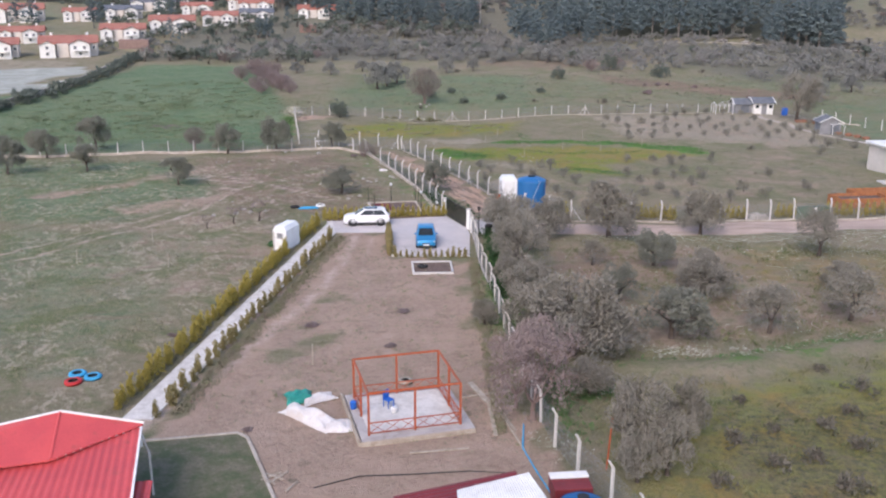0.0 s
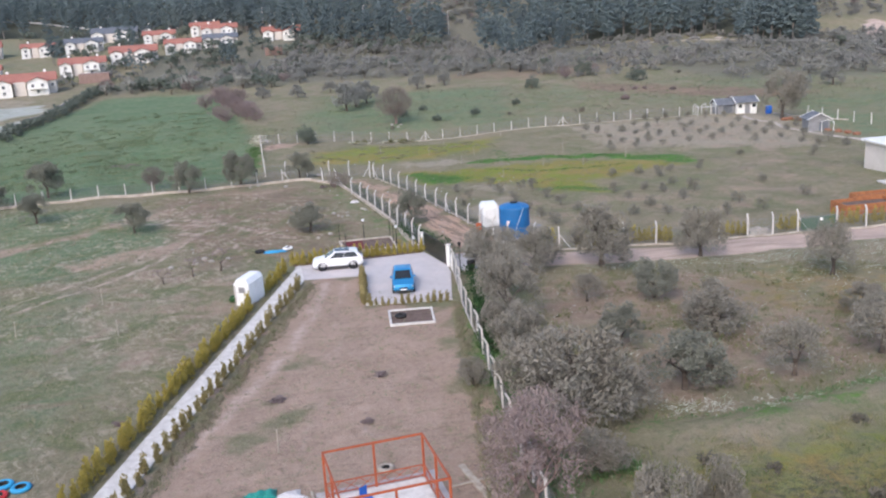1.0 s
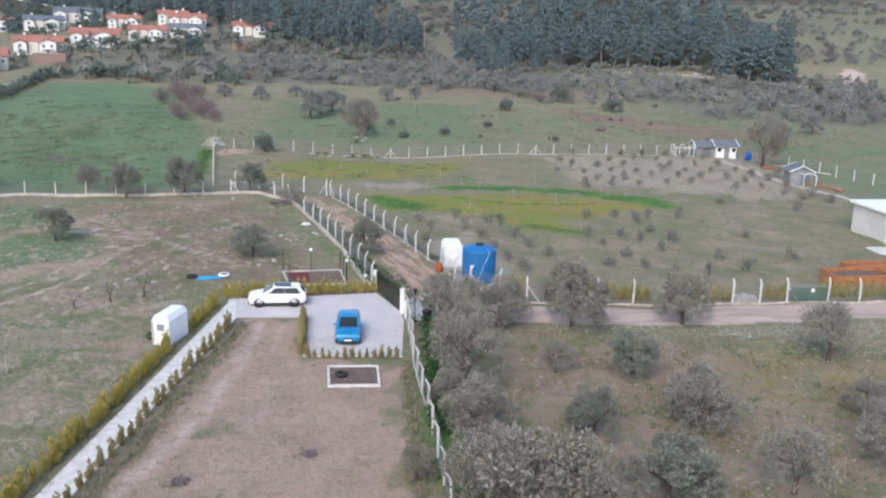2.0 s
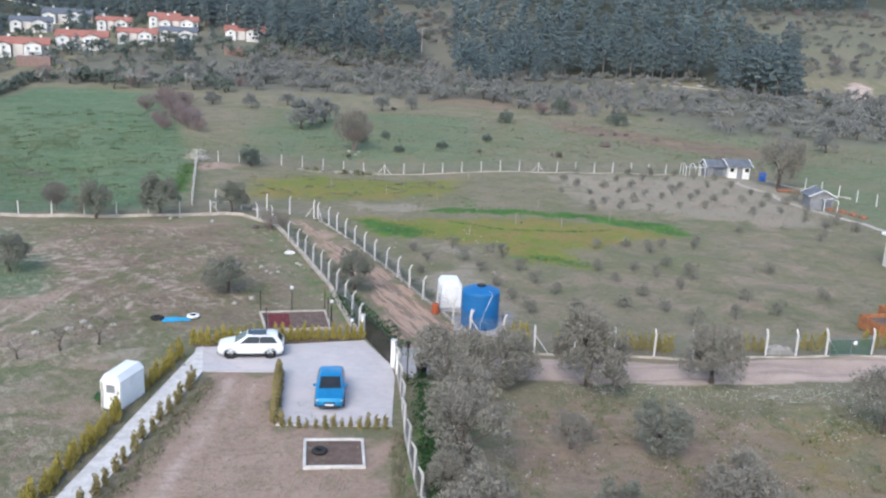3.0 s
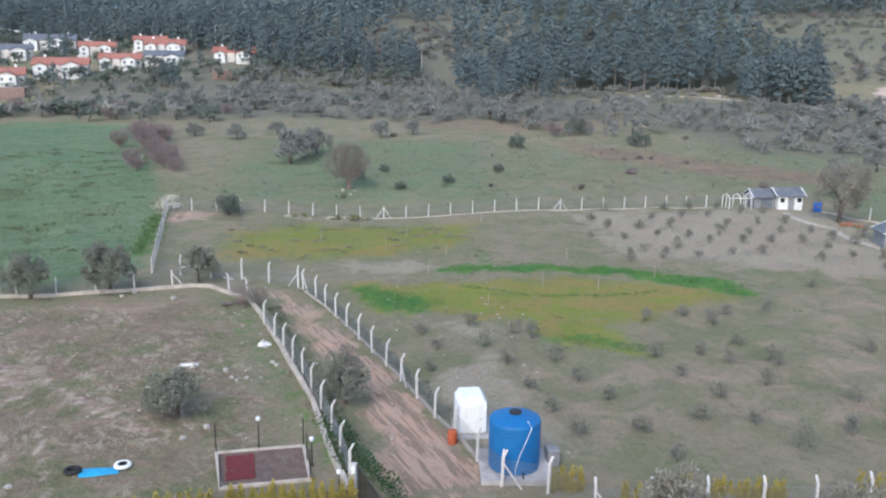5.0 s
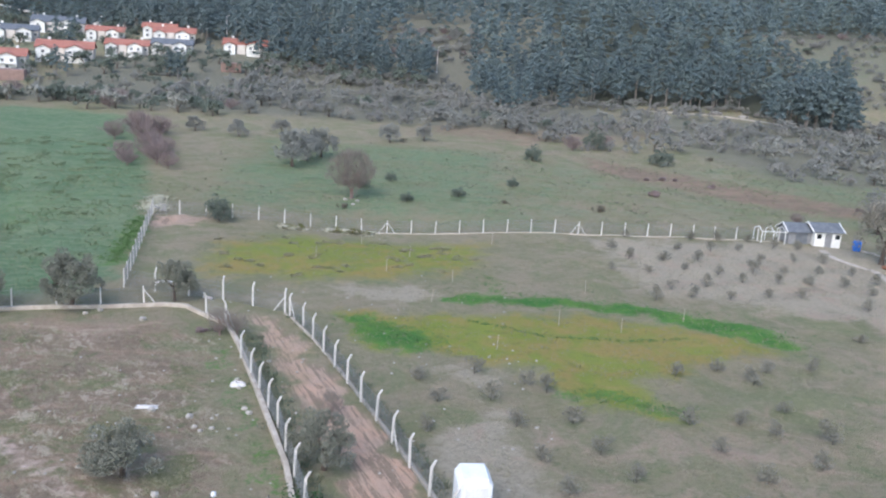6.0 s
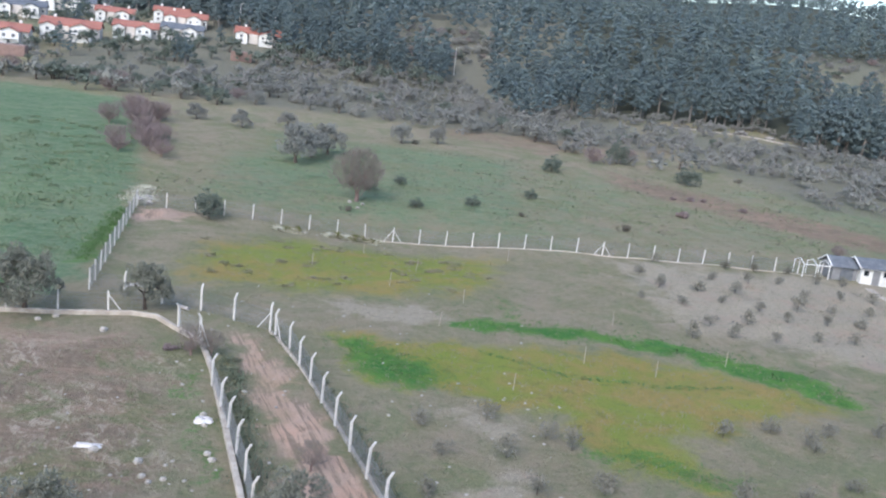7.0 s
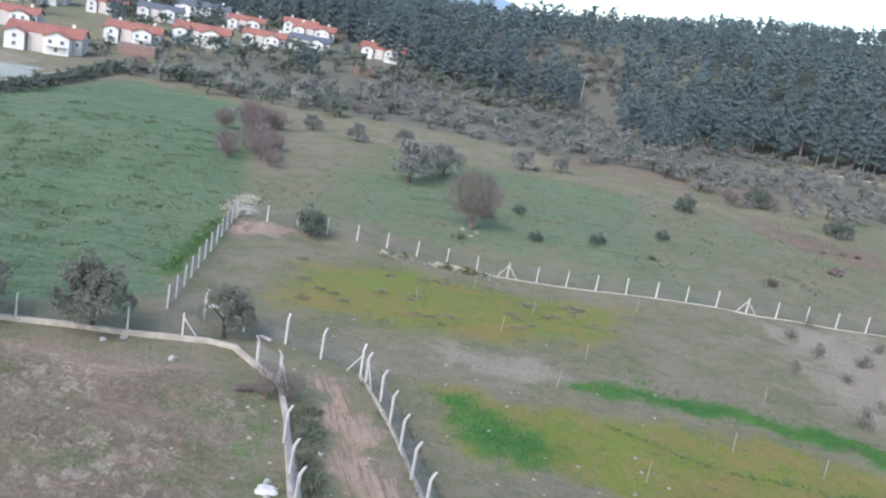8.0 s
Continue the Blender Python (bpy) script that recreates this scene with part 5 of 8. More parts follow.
GOLD = [thuja(80 + k, M["thuja"], "upright golden-yellow thuja of a hedge", r=0.22 + 0.04 * k) for k in range(3)]
GREEN = [thuja(84 + k, M["thuja_dull"], "slim dull olive-green thuja beside the path", h=1.2, r=0.2, count=380) for k in range(2)]
random.seed(3)
y = 44.6
while y < 84.5:
    if not (75.0 < y < 77.5 and random.random() < 0.5):
        tagged(plant(random.choice(GOLD), path_left(y) - 0.75 + random.uniform(-0.12, 0.12), y, random.uniform(0.8, 1.12)), group="hedge along the path")
    y += random.uniform(0.7, 1.0)
y = 43.8
while y < 80.5:
    tagged(plant(random.choice(GREEN), path_left(y) + 1.72 + random.uniform(-0.1, 0.1), y, random.uniform(0.8, 1.15)), group="thujas beside the path")
    y += random.uniform(1.0, 1.35)
for k in range(26):
    tagged(plant(random.choice(GREEN), -4.45 - 0.02 * k + random.uniform(-0.1, 0.1), 73.8 + k * 0.285, random.uniform(0.85, 1.1), label="dull olive thuja in a dense hedge by the parking area"), group="hedge of the parking area")
for k in range(24):
    t = k / 23
    if 0.42 < t < 0.46:
        continue
    tagged(plant(random.choice(GOLD), -11.6 + 11.7 * t, 86.1 + 2.0 * t + random.uniform(-0.15, 0.15), random.uniform(0.7, 1.05)), group="hedge behind the parking area")
for x0, x1, yy, k in ((19.2, 23.0, 87.0, 9), (27.4, 30.0, 87.5, 6), (33.6, 35.2, 88.0, 4), (10.9, 12.4, 88.5, 4), (14.5, 18, 87.0, 6), (39, 46, 89.0, 10)):
    for i in range(k):
        tagged(plant(random.choice(GOLD), x0 + (x1 - x0) * i / (k - 1), yy + random.uniform(-0.2, 0.2), random.uniform(0.85, 1.15), label="golden thuja inside the lane fence"), group="thujas along the lane")
plate("planting_bed", [(-11.5, 85.65), (-5.7, 86.5), (0.1, 87.8), (-0.2, 88.9), (-5.8, 87.6), (-11.6, 86.7)], -0.2, 0.05, M["soil"], "strip of bare soil planted with thujas", "planting bed")


def shrub(seed, label, leafs, material, r, h, size):
    rng = np.random.default_rng(seed)
    root = thing("shrub", label, "shrub")
    s, tips = Shape(), []
    for k in range(4):
        a = k * 1.6
        branch(s, rng, (0, 0, -0.05), (0.4 * math.cos(a), 0.4 * math.sin(a), 1), h * 0.45, 0.018, 1, tips, 4)
    part("stem", s, M["twig"], root)
    c = [(rng.normal() * r * 0.45, rng.normal() * r * 0.45, h * rng.uniform(0.25, 0.85)) for _ in range(12)]
    part("crown", quads_mesh("crown", leaf_cloud(rng, c, [r * 0.42] * 12, leafs, size, size * 0.4, 0.8), material), None, root)
    return root


SHRUB = [shrub(90 + k, "low loose green shrub at the edge of the paving", 170, M["thuja_green"], 0.42, 0.85, 0.17) for k in range(2)]
for k in range(13):
    tagged(plant(random.choice(GREEN), -4.0 + k * 0.5, 73.4 + random.uniform(-0.15, 0.15), random.uniform(0.55, 0.95), label="thin young dull green thuja at the edge of the paving"), group="thujas before the parking area")
kerb_wall("kerb", [(-4.3, 73.6), (2.4, 73.72)], 0.12, 0.1, M["pale_concrete"], "pale kerb along the edge of the pavers", 1.0)
kerb_wall("kerb", [(-4.2, 73.6), (-4.75, 81.3)], 0.1, 0.12, M["pale_concrete"], "pale kerb beside the clipped hedge", 1.0)
IVY_RNG = np.random.default_rng(12)
ivy_c = [(4.3 + IVY_RNG.normal() * 0.25, yy, 0.35 + IVY_RNG.uniform(-0.1, 0.4)) for yy in np.arange(62, 80, 0.35)] + [(1.6 + 0.25 * k + IVY_RNG.normal() * 0.15, 89.3 - 0.75 * k + 0.3, 0.6 + IVY_RNG.uniform(-0.3, 0.5)) for k in range(7)] + [(-0.4 - 0.3 * k, 91.0 + k, 0.4) for k in range(7)] + [(1.2 - 0.28 * k, 90 + 0.75 * k, 0.6) for k in range(9)]
tagged(new("creeper", quads_mesh("creeper", leaf_cloud(IVY_RNG, ivy_c, [0.55] * len(ivy_c), 5200, 0.16, 0.1), M["ivy"])), "dark green creeper growing along the wire fence", "creeper", kind="stuff")


# ---- cars ----
M["dark_rim"] = mottled("dark_rim", (0.12, 0.12, 0.13), (0.08, 0.08, 0.085), 5, 0.4, 0.7, bump=0)
def car(name, label, paint, L, W, H, m, hatch, roof_glass):
    """A car with its nose along +x; the parts are built about the middle of its footprint."""
    root = thing(name, label, "car", m)
    f, hw = L / 2, W / 2
    belt, hood = H * 0.67, H * 0.6
    # front to back: x, underside, top of the body, half width
    rows = [(f, 0.36, 0.66, hw * 0.72), (f - 0.1, 0.24, 0.82, hw * 0.88), (f - 0.42, 0.2, hood - 0.04, hw * 0.96), (f - 0.85, 0.2, hood + 0.02, hw), (f - 1.25, 0.22, hood + 0.07, hw), (0.1, 0.22, belt, hw), (-f + 1.0, 0.22, belt + 0.03, hw),
            (-f + 0.5, 0.22, belt + 0.04, hw * 0.98), (-f + 0.14, 0.26, belt, hw * 0.93), (-f, 0.4, belt - 0.12, hw * 0.84)]
    vs, n = [], 12
    for x, zb, zt, w in rows:
        half = [(w * 0.8, zb), (w * 0.97, zb + 0.14), (w, zb + (zt - zb) * 0.5), (w * 0.985, zt - 0.1), (w * 0.93, zt - 0.03), (w * 0.8, zt)]
        vs += [(x, y, z) for y, z in half] + [(x, -y, z) for y, z in half[::-1]]
    fs = [(i * n + k, i * n + (k + 1) % n, i * n + n + (k + 1) % n, i * n + n + k) for i in range(len(rows) - 1) for k in range(n)]
    fs += [tuple(range(n - 1, -1, -1)), tuple(range(len(vs) - n, len(vs)))]
    body = part("body", Shape().add(vs, fs), paint, root, smooth=True)
    # cabin
    xb0, xb1 = f - 1.1, -f + (0.05 if hatch else 0.5)
    xt0, xt1 = f - 1.95, -f + 0.58
    wb, wt, zb, zt = hw * 0.95, hw * 0.78, belt - 0.05, H
    ring = [(xb0, wb * 0.82, zb), (xb0 - 0.35, wb, zb), (xb1 + 0.3, wb, zb), (xb1, wb * 0.84, zb)]
    mid = [(xt0, wt * 0.86, zt - 0.07), (xt0 - 0.18, wt, zt - 0.06), (xt1 + 0.15, wt, zt - 0.07), (xt1 - 0.12, wt * 0.86, zt - 0.11)]
    top = [(xt0 - 0.22, wt * 0.78, zt - 0.01), (xt0 - 0.3, wt * 0.85, zt), (xt1 + 0.25, wt * 0.85, zt - 0.01), (xt1 + 0.1, wt * 0.78, zt - 0.03)]
    full = lambda r: r + [(x, -y, z) for x, y, z in r[::-1]]
    vs = full(ring) + full(mid) + full(top)
    fs = [(r * 8 + k, r * 8 + (k + 1) % 8, r * 8 + 8 + (k + 1) % 8, r * 8 + 8 + k) for r in range(2) for k in range(8)] + [tuple(range(16, 24))]
    part("roof", Shape().add(vs, fs), paint, root, smooth=True)

    def pane(a, b, c, d, name, k0=0.08, k1=0.92, j0=0.14, j1=0.9, lift=0.012):
        a, b, c, d = (Vector(p) for p in (a, b, c, d))
        nrm = (b - a).cross(d - a).normalized() * lift
        q = lambda u, v: (a.lerp(b, u)).lerp(d.lerp(c, u), v) + nrm
        pts = [q(k0, j0), q(k1, j0), q(k1, j1), q(k0, j1)]
        part(name, Shape().add([tuple(p) for p in pts] + [tuple(p - nrm * 0.9) for p in pts], [(0, 1, 2, 3), (0, 4, 5, 1), (1, 5, 6, 2), (2, 6, 7, 3), (3, 7, 4, 0)]), M["glass"], root, "dark tinted glass")

    mir = lambda p: (p[0], -p[1], p[2])
    pane(mir(ring[0]), ring[0], mid[0], mir(mid[0]), "windscreen", 0.02, 0.98, 0.06, 0.97)
    pane(ring[3], mir(ring[3]), mir(mid[3]), mid[3], "rear_window")
    for s in (1, -1):
        fl = (lambda p: p) if s > 0 else mir
        a, b, c, d = fl(ring[1]), fl(ring[2]), fl(mid[2]), fl(mid[1])
        lerp = lambda p, q, t: tuple(Vector(p).lerp(Vector(q), t))
        for t0, t1 in ((0.0, 0.49), (0.5, 1.0)):
            q = [lerp(a, b, t0), lerp(a, b, t1), lerp(d, c, t1), lerp(d, c, t0)]
            if s < 0:
                q = [q[1], q[0], q[3], q[2]]
            pane(*q, "side_window", 0.0, 1.0, 0.1, 0.95)
        part("mirror", Shape().box((f - 1.45, s * (hw + 0.06), belt + 0.08), (0.14, 0.2, 0.13), 0, 0.03), paint, root)
        part("headlight", Shape().box((f - 0.17, s * hw * 0.68, 0.7), (0.18, 0.36, 0.12), s * -18, 0.03), M["clear_lamp"], root, "clear headlight")
        part("tail_light", Shape().box((-f + 0.1, s * hw * 0.72, belt - 0.16), (0.12, 0.3, 0.14), s * 12, 0.03), M["red_lamp"], root, "red tail light")
        part("sill", Shape().box((0, s * (hw - 0.03), 0.29), (L * 0.52, 0.09, 0.15), 0, 0.03), M["trim"], root, "black plastic sill")
        part("handle", Shape().box((-0.1, s * (hw + 0.005), belt - 0.16), (0.18, 0.03, 0.03), 0, 0.01), paint, root)
        for x in (f - 0.88, -f + 0.9):
            arch = part("wheel_arch", Shape().torus((0, 0, 0), 0.385, 0.038, 18, 6, pose(x, s * (hw - 0.035), 0.37, 90, 0, 0)), M["trim"], root, "black wheel arch")
            wheel = part("wheel", Shape().lathe([(0.2, -0.06), (0.22, 0.0), (0.06, 0.04)], n=16), M["trim"], root, at=pose(x, s * (hw - 0.1), 0.36, 90 if s < 0 else -90, 0, 0))
            part("tyre", Shape().torus((0, 0, 0), 0.27, 0.09, 20, 8, None, 1.2), M["rubber"], wheel, "black tyre")
            rim = Shape().lathe([(0.05, 0.06), (0.12, 0.05), (0.2, 0.02), (0.22, -0.05)], n=16)
            for j in range(5):
                rim.box((0, 0, 0), (0.2, 0.05, 0.03), 0, 0.0, pose(0.11 * math.cos(j * 1.2566), 0.11 * math.sin(j * 1.2566), 0.085, 0, 0, math.degrees(j * 1.2566)))
            part("rim", rim, M["dark_rim"], wheel, "grey alloy rim")
    part("bumper", Shape().box((f - 0.09, 0, 0.36), (0.2, W * 0.72, 0.2), 0, 0.05), M["trim"], root, "black lower bumper")
    part("bumper", Shape().box((-f + 0.1, 0, 0.4), (0.24, W * 0.78, 0.24), 0, 0.05), M["trim"], root, "black rear bumper")
    part("grille", Shape().box((f - 0.04, 0, 0.58), (0.1, W * 0.4, 0.12), 0, 0.02), M["trim"], root, "black grille")
    part("number_plate", Shape().box((f + 0.015, 0, 0.45), (0.02, 0.5, 0.11), 0, 0.004), M["white_paint"], root, "white number plate")
    if roof_glass:
        part("roof_glass", Shape().box((-0.42, 0, H + 0.002), (1.25, wt * 1.3, 0.03), 0, 0.012), M["glass"], root, "dark panoramic glass roof")
        for s in (1, -1):
            part("roof_rail", Shape().tube([(xt0 - 0.3, s * wt * 0.88, H), (-0.4, s * wt * 0.9, H + 0.05), (xt1 + 0.25, s * wt * 0.88, H)], 0.02, 5), M["trim"], root)
    return root


car("car", "white five-door sport utility car on the pavers", M["white_car"], 4.45, 1.84, 1.6, pose(-7.35, 84.5, 0.05, 0, 0, 185), True, True)
car("car", "bright blue hatchback parked facing the shrubs", M["blue_car"], 4.15, 1.78, 1.55, pose(-1.45, 77.5, 0.05, 0, 0, -88), True, False)


# ---- water tanks, booths ----
def water_tank(m, r, h, label):
    root = thing("water_tank", label, "water tank", m)
    prof = [(r * 0.98, 0)]
    for k in range(9):
        z = 0.12 + (h - 0.3) * k / 8.5
        prof += [(r, z), (r, z + 0.18), (r * 0.994, z + 0.21), (r * 0.994, z + 0.24)]
    prof += [(r, h - 0.1), (r * 0.97, h), (r * 0.7, h + 0.16), (r * 0.28, h + 0.3), (r * 0.26, h + 0.3)]
    part("body", Shape().lathe(prof, n=40), M["tank_blue"], root, smooth=True)
    part("lid", Shape().lathe([(r * 0.24, h + 0.29), (r * 0.25, h + 0.4), (r * 0.2, h + 0.43)], n=20), M["trim"], root, "black screw lid")
    part("level_hose", Shape().tube([(r * 0.7 * math.cos(a), r * 0.7 * math.sin(a), h + 0.17) if k == 0 else ((r + 0.03) * math.cos(a), (r + 0.03) * math.sin(a), z) for k, (a, z) in enumerate(((-1.0, 0), (-1.05, h - 0.05), (-1.25, h * 0.75), (-1.5, h * 0.45), (-1.62, h * 0.2), (-1.65, 0.1)))], 0.02, 5), M["clear_lamp"], root, "thin pale hose")
    part("outlet", Shape().tube([(0.3, -r, 0.25), (0.3, -r - 0.3, 0.25), (0.3, -r - 0.3, 0.0)], 0.05, 6), M["trim"], root)
    return root


tagged(part("tank_slab", Shape().slab([(7.1, 89.15), (11.1, 89.0), (11.1, 92.9), (7.2, 93.0)], -0.3, 0.32), M["concrete"]), "grey concrete slab under the blue water tank", "slab")
water_tank(pose(9.1, 91.0, 0.32), 1.45, 2.85, "large ribbed blue plastic water tank on a slab")
tagged(part("booth_slab", Shape().slab([(5.9, 94.7), (8.9, 94.8), (8.8, 97.7), (6.0, 97.6)], -0.3, 0.12), M["concrete"]), "low concrete slab under the white booth", "slab")


def booth(m, w, d, h, label, window):
    """A moulded white cabin with cut-off upper corners; its door faces -y."""
    root = thing("booth", label, "booth", m)
    k = 0.32
    for_side = [(-w / 2, 0), (w / 2, 0), (w / 2, h - k * 1.1), (w / 2 - k * 0.8, h), (-w / 2 + k * 0.8, h), (-w / 2, h - k * 1.1)]
    inset = [(x * 0.93, min(z, h - 0.06)) for x, z in for_side]
    vs = [(x, 0.0, z) for x, z in inset] + [(x, 0.14, z) for x, z in for_side] + [(x, d - 0.14, z) for x, z in for_side] + [(x, d, z) for x, z in inset]
    fs = [tuple(range(5, -1, -1))] + [(r * 6 + i, r * 6 + (i + 1) % 6, r * 6 + 6 + (i + 1) % 6, r * 6 + 6 + i) for r in range(3) for i in range(6)] + [tuple(range(18, 24))]
    part("shell", Shape().add(vs, [f[::-1] for f in fs]), M["fibreglass"], root, smooth=False)
    door = part("door", Shape().box((0.05, -0.012, h * 0.42), (w * 0.62, 0.04, h * 0.78), 0, 0.01), M["white_paint"], root, "pale panel door")
    if window:
        part("pane", Shape().box((0.05, -0.04, h * 0.62), (w * 0.4, 0.02, h * 0.22), 0, 0.004), M["grey_wall"], door, "grey window in the door")
        part("post", Shape().tube([(-w * 0.36, -0.12, -0.1), (-w * 0.36, -0.1, h * 0.8)], 0.035, 5), M["timber"], root, "weathered prop")
    part("handle", Shape().box((w * 0.27, -0.05, h * 0.42), (0.03, 0.05, 0.14), 0, 0.008), M["dark_metal"], door, "dark handle")
    part("base_frame", Shape().box((0, d / 2, 0.03), (w * 1.02, d * 1.0, 0.1), 0, 0.01), M["grey_wall"], root)
    return root


booth(pose(7.15, 95.3, 0.12, 0, 0, 4), 1.8, 1.9, 2.35, "tall white moulded booth behind the fence", False)
booth(pose(-14.05, 75.25, 0.0, 0, 0, -16), 1.35, 2.6, 2.15, "white moulded cabin with a grey window, beside the hedge", True)
tagged(part("barrel", Shape().lathe([(0.26, 0), (0.3, 0.1), (0.3, 0.75), (0.27, 0.85), (0.1, 0.87)], (5.85, 94.3, 0), 16), M["rust_paint"], smooth=True), "faded red barrel beside the white booth", "barrel")
tagged(part("pump_box", Shape().box((11.4, 91.6, 0.5), (0.7, 0.8, 1.0), 5, 0.04), M["grey_wall"]), "grey pump cabinet beside the blue tank", "cabinet")
tagged(part("bag", Shape().rock((-15.0, 76.6, 0.25), 0.5, 0.7), M["ivy"]), "dark green tarpaulin bundle beside the white cabin", "tarpaulin")


# ---- gate, lamps, sand pit, planter ----
def gate():
    a, b = Vector((0.45, 88.0, 0)), Vector((2.2, 83.25, 0))
    d, ang = (b - a).length, math.degrees(math.atan2(b.y - a.y, b.x - a.x))
    root = thing("metal_gate", "dark metal sliding gate with upright bars, closed", "gate", pose(a.x, a.y, 0.06, 0, 0, ang))
    fr = part("gate_frame", Shape().box((d / 2, 0, 0.12), (d, 0.06, 0.1), 0, 0.01).box((d / 2, 0, 1.75), (d, 0.06, 0.08), 0, 0.01).box((0.04, 0, 0.93), (0.08, 0.06, 1.6)).box((d - 0.04, 0, 0.93), (0.08, 0.06, 1.6)), M["dark_metal"], root)
    bar = Shape().box((0, 0, 0.93), (0.055, 0.03, 1.55)).mesh("bar", M["dark_metal"])
    for k in range(25):
        part("bar", bar, None, root, at=pose(0.14 + k * (d - 0.28) / 24, 0, 0))


gate()


def lane_gate():
    a, b = Vector((34.85, 86.5, 0)), Vector((38.25, 86.85, 0))
    d, ang = (b - a).length, math.degrees(math.atan2(b.y - a.y, b.x - a.x))
    root = thing("metal_gate", "green mesh double gate beside the lane, closed", "gate", pose(a.x, a.y, on(a.x, a.y), 0, 0, ang))
    for k in range(2):
        x0, x1 = d * k / 2 + 0.03, d * (k + 1) / 2 - 0.03
        leaf = part("gate_leaf", Shape().tube([(x0, 0, 0.1), (x0, 0, 1.4), (x1, 0, 1.4), (x1, 0, 0.1), (x0, 0, 0.1)], 0.035, 5), M["galvanised"], root, "pale tube frame")
        s = Shape()
        for i in range(17):
            s.box((x0 + (x1 - x0) * (i + 0.5) / 17, 0, 0.75), (0.045, 0.012, 1.26))
        part("mesh_panel", s, M["gate_green"], leaf, "dark green mesh")
    part("sign", Shape().box((d * 0.58, -0.05, 1.12), (0.3, 0.02, 0.3), 0, 0.004), M["white_paint"], root, "small white square sign")


lane_gate()


def pillar(x, y, h, w=0.32):
    root = thing("gate_pillar", "square white rendered gate pillar", "pillar", pose(x, y, 0, 0, 0, -20))
    part("shaft", Shape().box((0, 0, h / 2 - 0.1), (w, w, h + 0.2), 0, 0.015), M["white_paint"], root)
    part("cap", Shape().box((0, 0, h + 0.05), (w + 0.1, w + 0.1, 0.1), 0, 0.02), M["pale_concrete"], root, "pale cap stone")


pillar(2.45, 82.75, 1.9), pillar(0.2, 88.45, 1.7, 0.22), pillar(2.75, 81.6, 1.4, 0.25)


def lamp(x, y, h, label, globe=True):
    root = thing("garden_lamp", label, "lamp", pose(x, y, 0))
    part("pole", Shape().tube([(0, 0, -0.1), (0, 0, h)], [0.045, 0.03], 8), M["dark_metal"], root)
    part("foot", Shape().lathe([(0.12, 0), (0.12, 0.06), (0.06, 0.12)], n=10), M["dark_metal"], root)
    if globe:
        part("globe", Shape().lathe([(0.04, h), (0.12, h + 0.06), (0.15, h + 0.16), (0.11, h + 0.26), (0.03, h + 0.3)], n=14), M["clear_lamp"], root, "white glass globe", True)
    else:
        part("lantern", Shape().lathe([(0.05, h), (0.16, h + 0.3), (0.2, h + 0.32), (0.03, h + 0.45)], n=6), M["dark_metal"], root, "black lantern head")


lamp(3.35, 80.6, 2.3, "black lamp post with a lantern beside the gate", False)
lamp(-5.55, 93.6, 1.9, "slim dark pole with a white globe by the sand pit")
lamp(-2.3, 91.7, 1.5, "slim dark pole with a white globe behind the thujas")
lamp(-0.6, 88.6, 1.1, "low garden lamp with a white globe by the hedge")
tagged(part("bin", Shape().lathe([(0.3, 0), (0.36, 0.7), (0.4, 0.75), (0.36, 0.85), (0.1, 0.95)], (4.3, 81.2, 0), 14), M["trim"], smooth=True), "black plastic waste bin outside the gate", "bin")


def sand_pit():
    root = thing("sand_pit", "sunken play pit with pale kerbs and a red mat", "sand pit")
    c = [(-7.95, 93.2), (-3.0, 94.0), (-2.25, 89.95), (-6.95, 89.1)]
    part("floor", Shape().slab(c, -0.1, 0.07), M["soil"], root, "brown earth floor")
    for a, b in zip(c, c[1:] + c[:1]):
        d = math.hypot(b[0] - a[0], b[1] - a[1])
        part("kerb", Shape().box(((a[0] + b[0]) / 2, (a[1] + b[1]) / 2, 0.02), (d + 0.16, 0.18, 0.34), math.degrees(math.atan2(b[1] - a[1], b[0] - a[0])), 0.02), M["kerb"], root)
    part("mat", Shape().box((-6.3, 91.5, 0.09), (1.6, 2.9, 0.05), 10, 0.01), M["mat_red"], root, "dark red rubber mat")
    for x, y in c + [(-2.6, 92.0)]:
        part("post", Shape().tube([(x, y, 0), (x, y, 1.9)], 0.035, 6), M["dark_metal"], root, "dark green metal post")


sand_pit()


def planter():
    root = thing("planter", "white kerbed rectangular planting bed of bare soil", "planter")
    c = [(-2.45, 71.7), (0.72, 71.85), (0.92, 68.8), (-2.2, 68.6)]
    part("soil", Shape().slab(c, -0.1, 0.06), M["soil"], root, "brown soil")
    for a, b in zip(c, c[1:] + c[:1]):
        d = math.hypot(b[0] - a[0], b[1] - a[1])
        part("kerb", Shape().box(((a[0] + b[0]) / 2, (a[1] + b[1]) / 2, 0.02), (d + 0.14, 0.16, 0.3), math.degrees(math.atan2(b[1] - a[1], b[0] - a[0])), 0.02), M["pale_concrete"], root)


planter()


def tyre(x, y, z, r, material, label, tilt=0):
    root = thing("tyre", label, "tyre", pose(x, y, z, tilt, 0, random.uniform(0, 360)))
    part("tread", Shape().torus((0, 0, 0.12), r, 0.14, 24, 10, None, 0.85), material, root, smooth=True)
    part("bead", Shape().torus((0, 0, 0.12), r - 0.1, 0.05, 24, 6, None, 2.0), M["rubber"], root, "black inner bead", True)


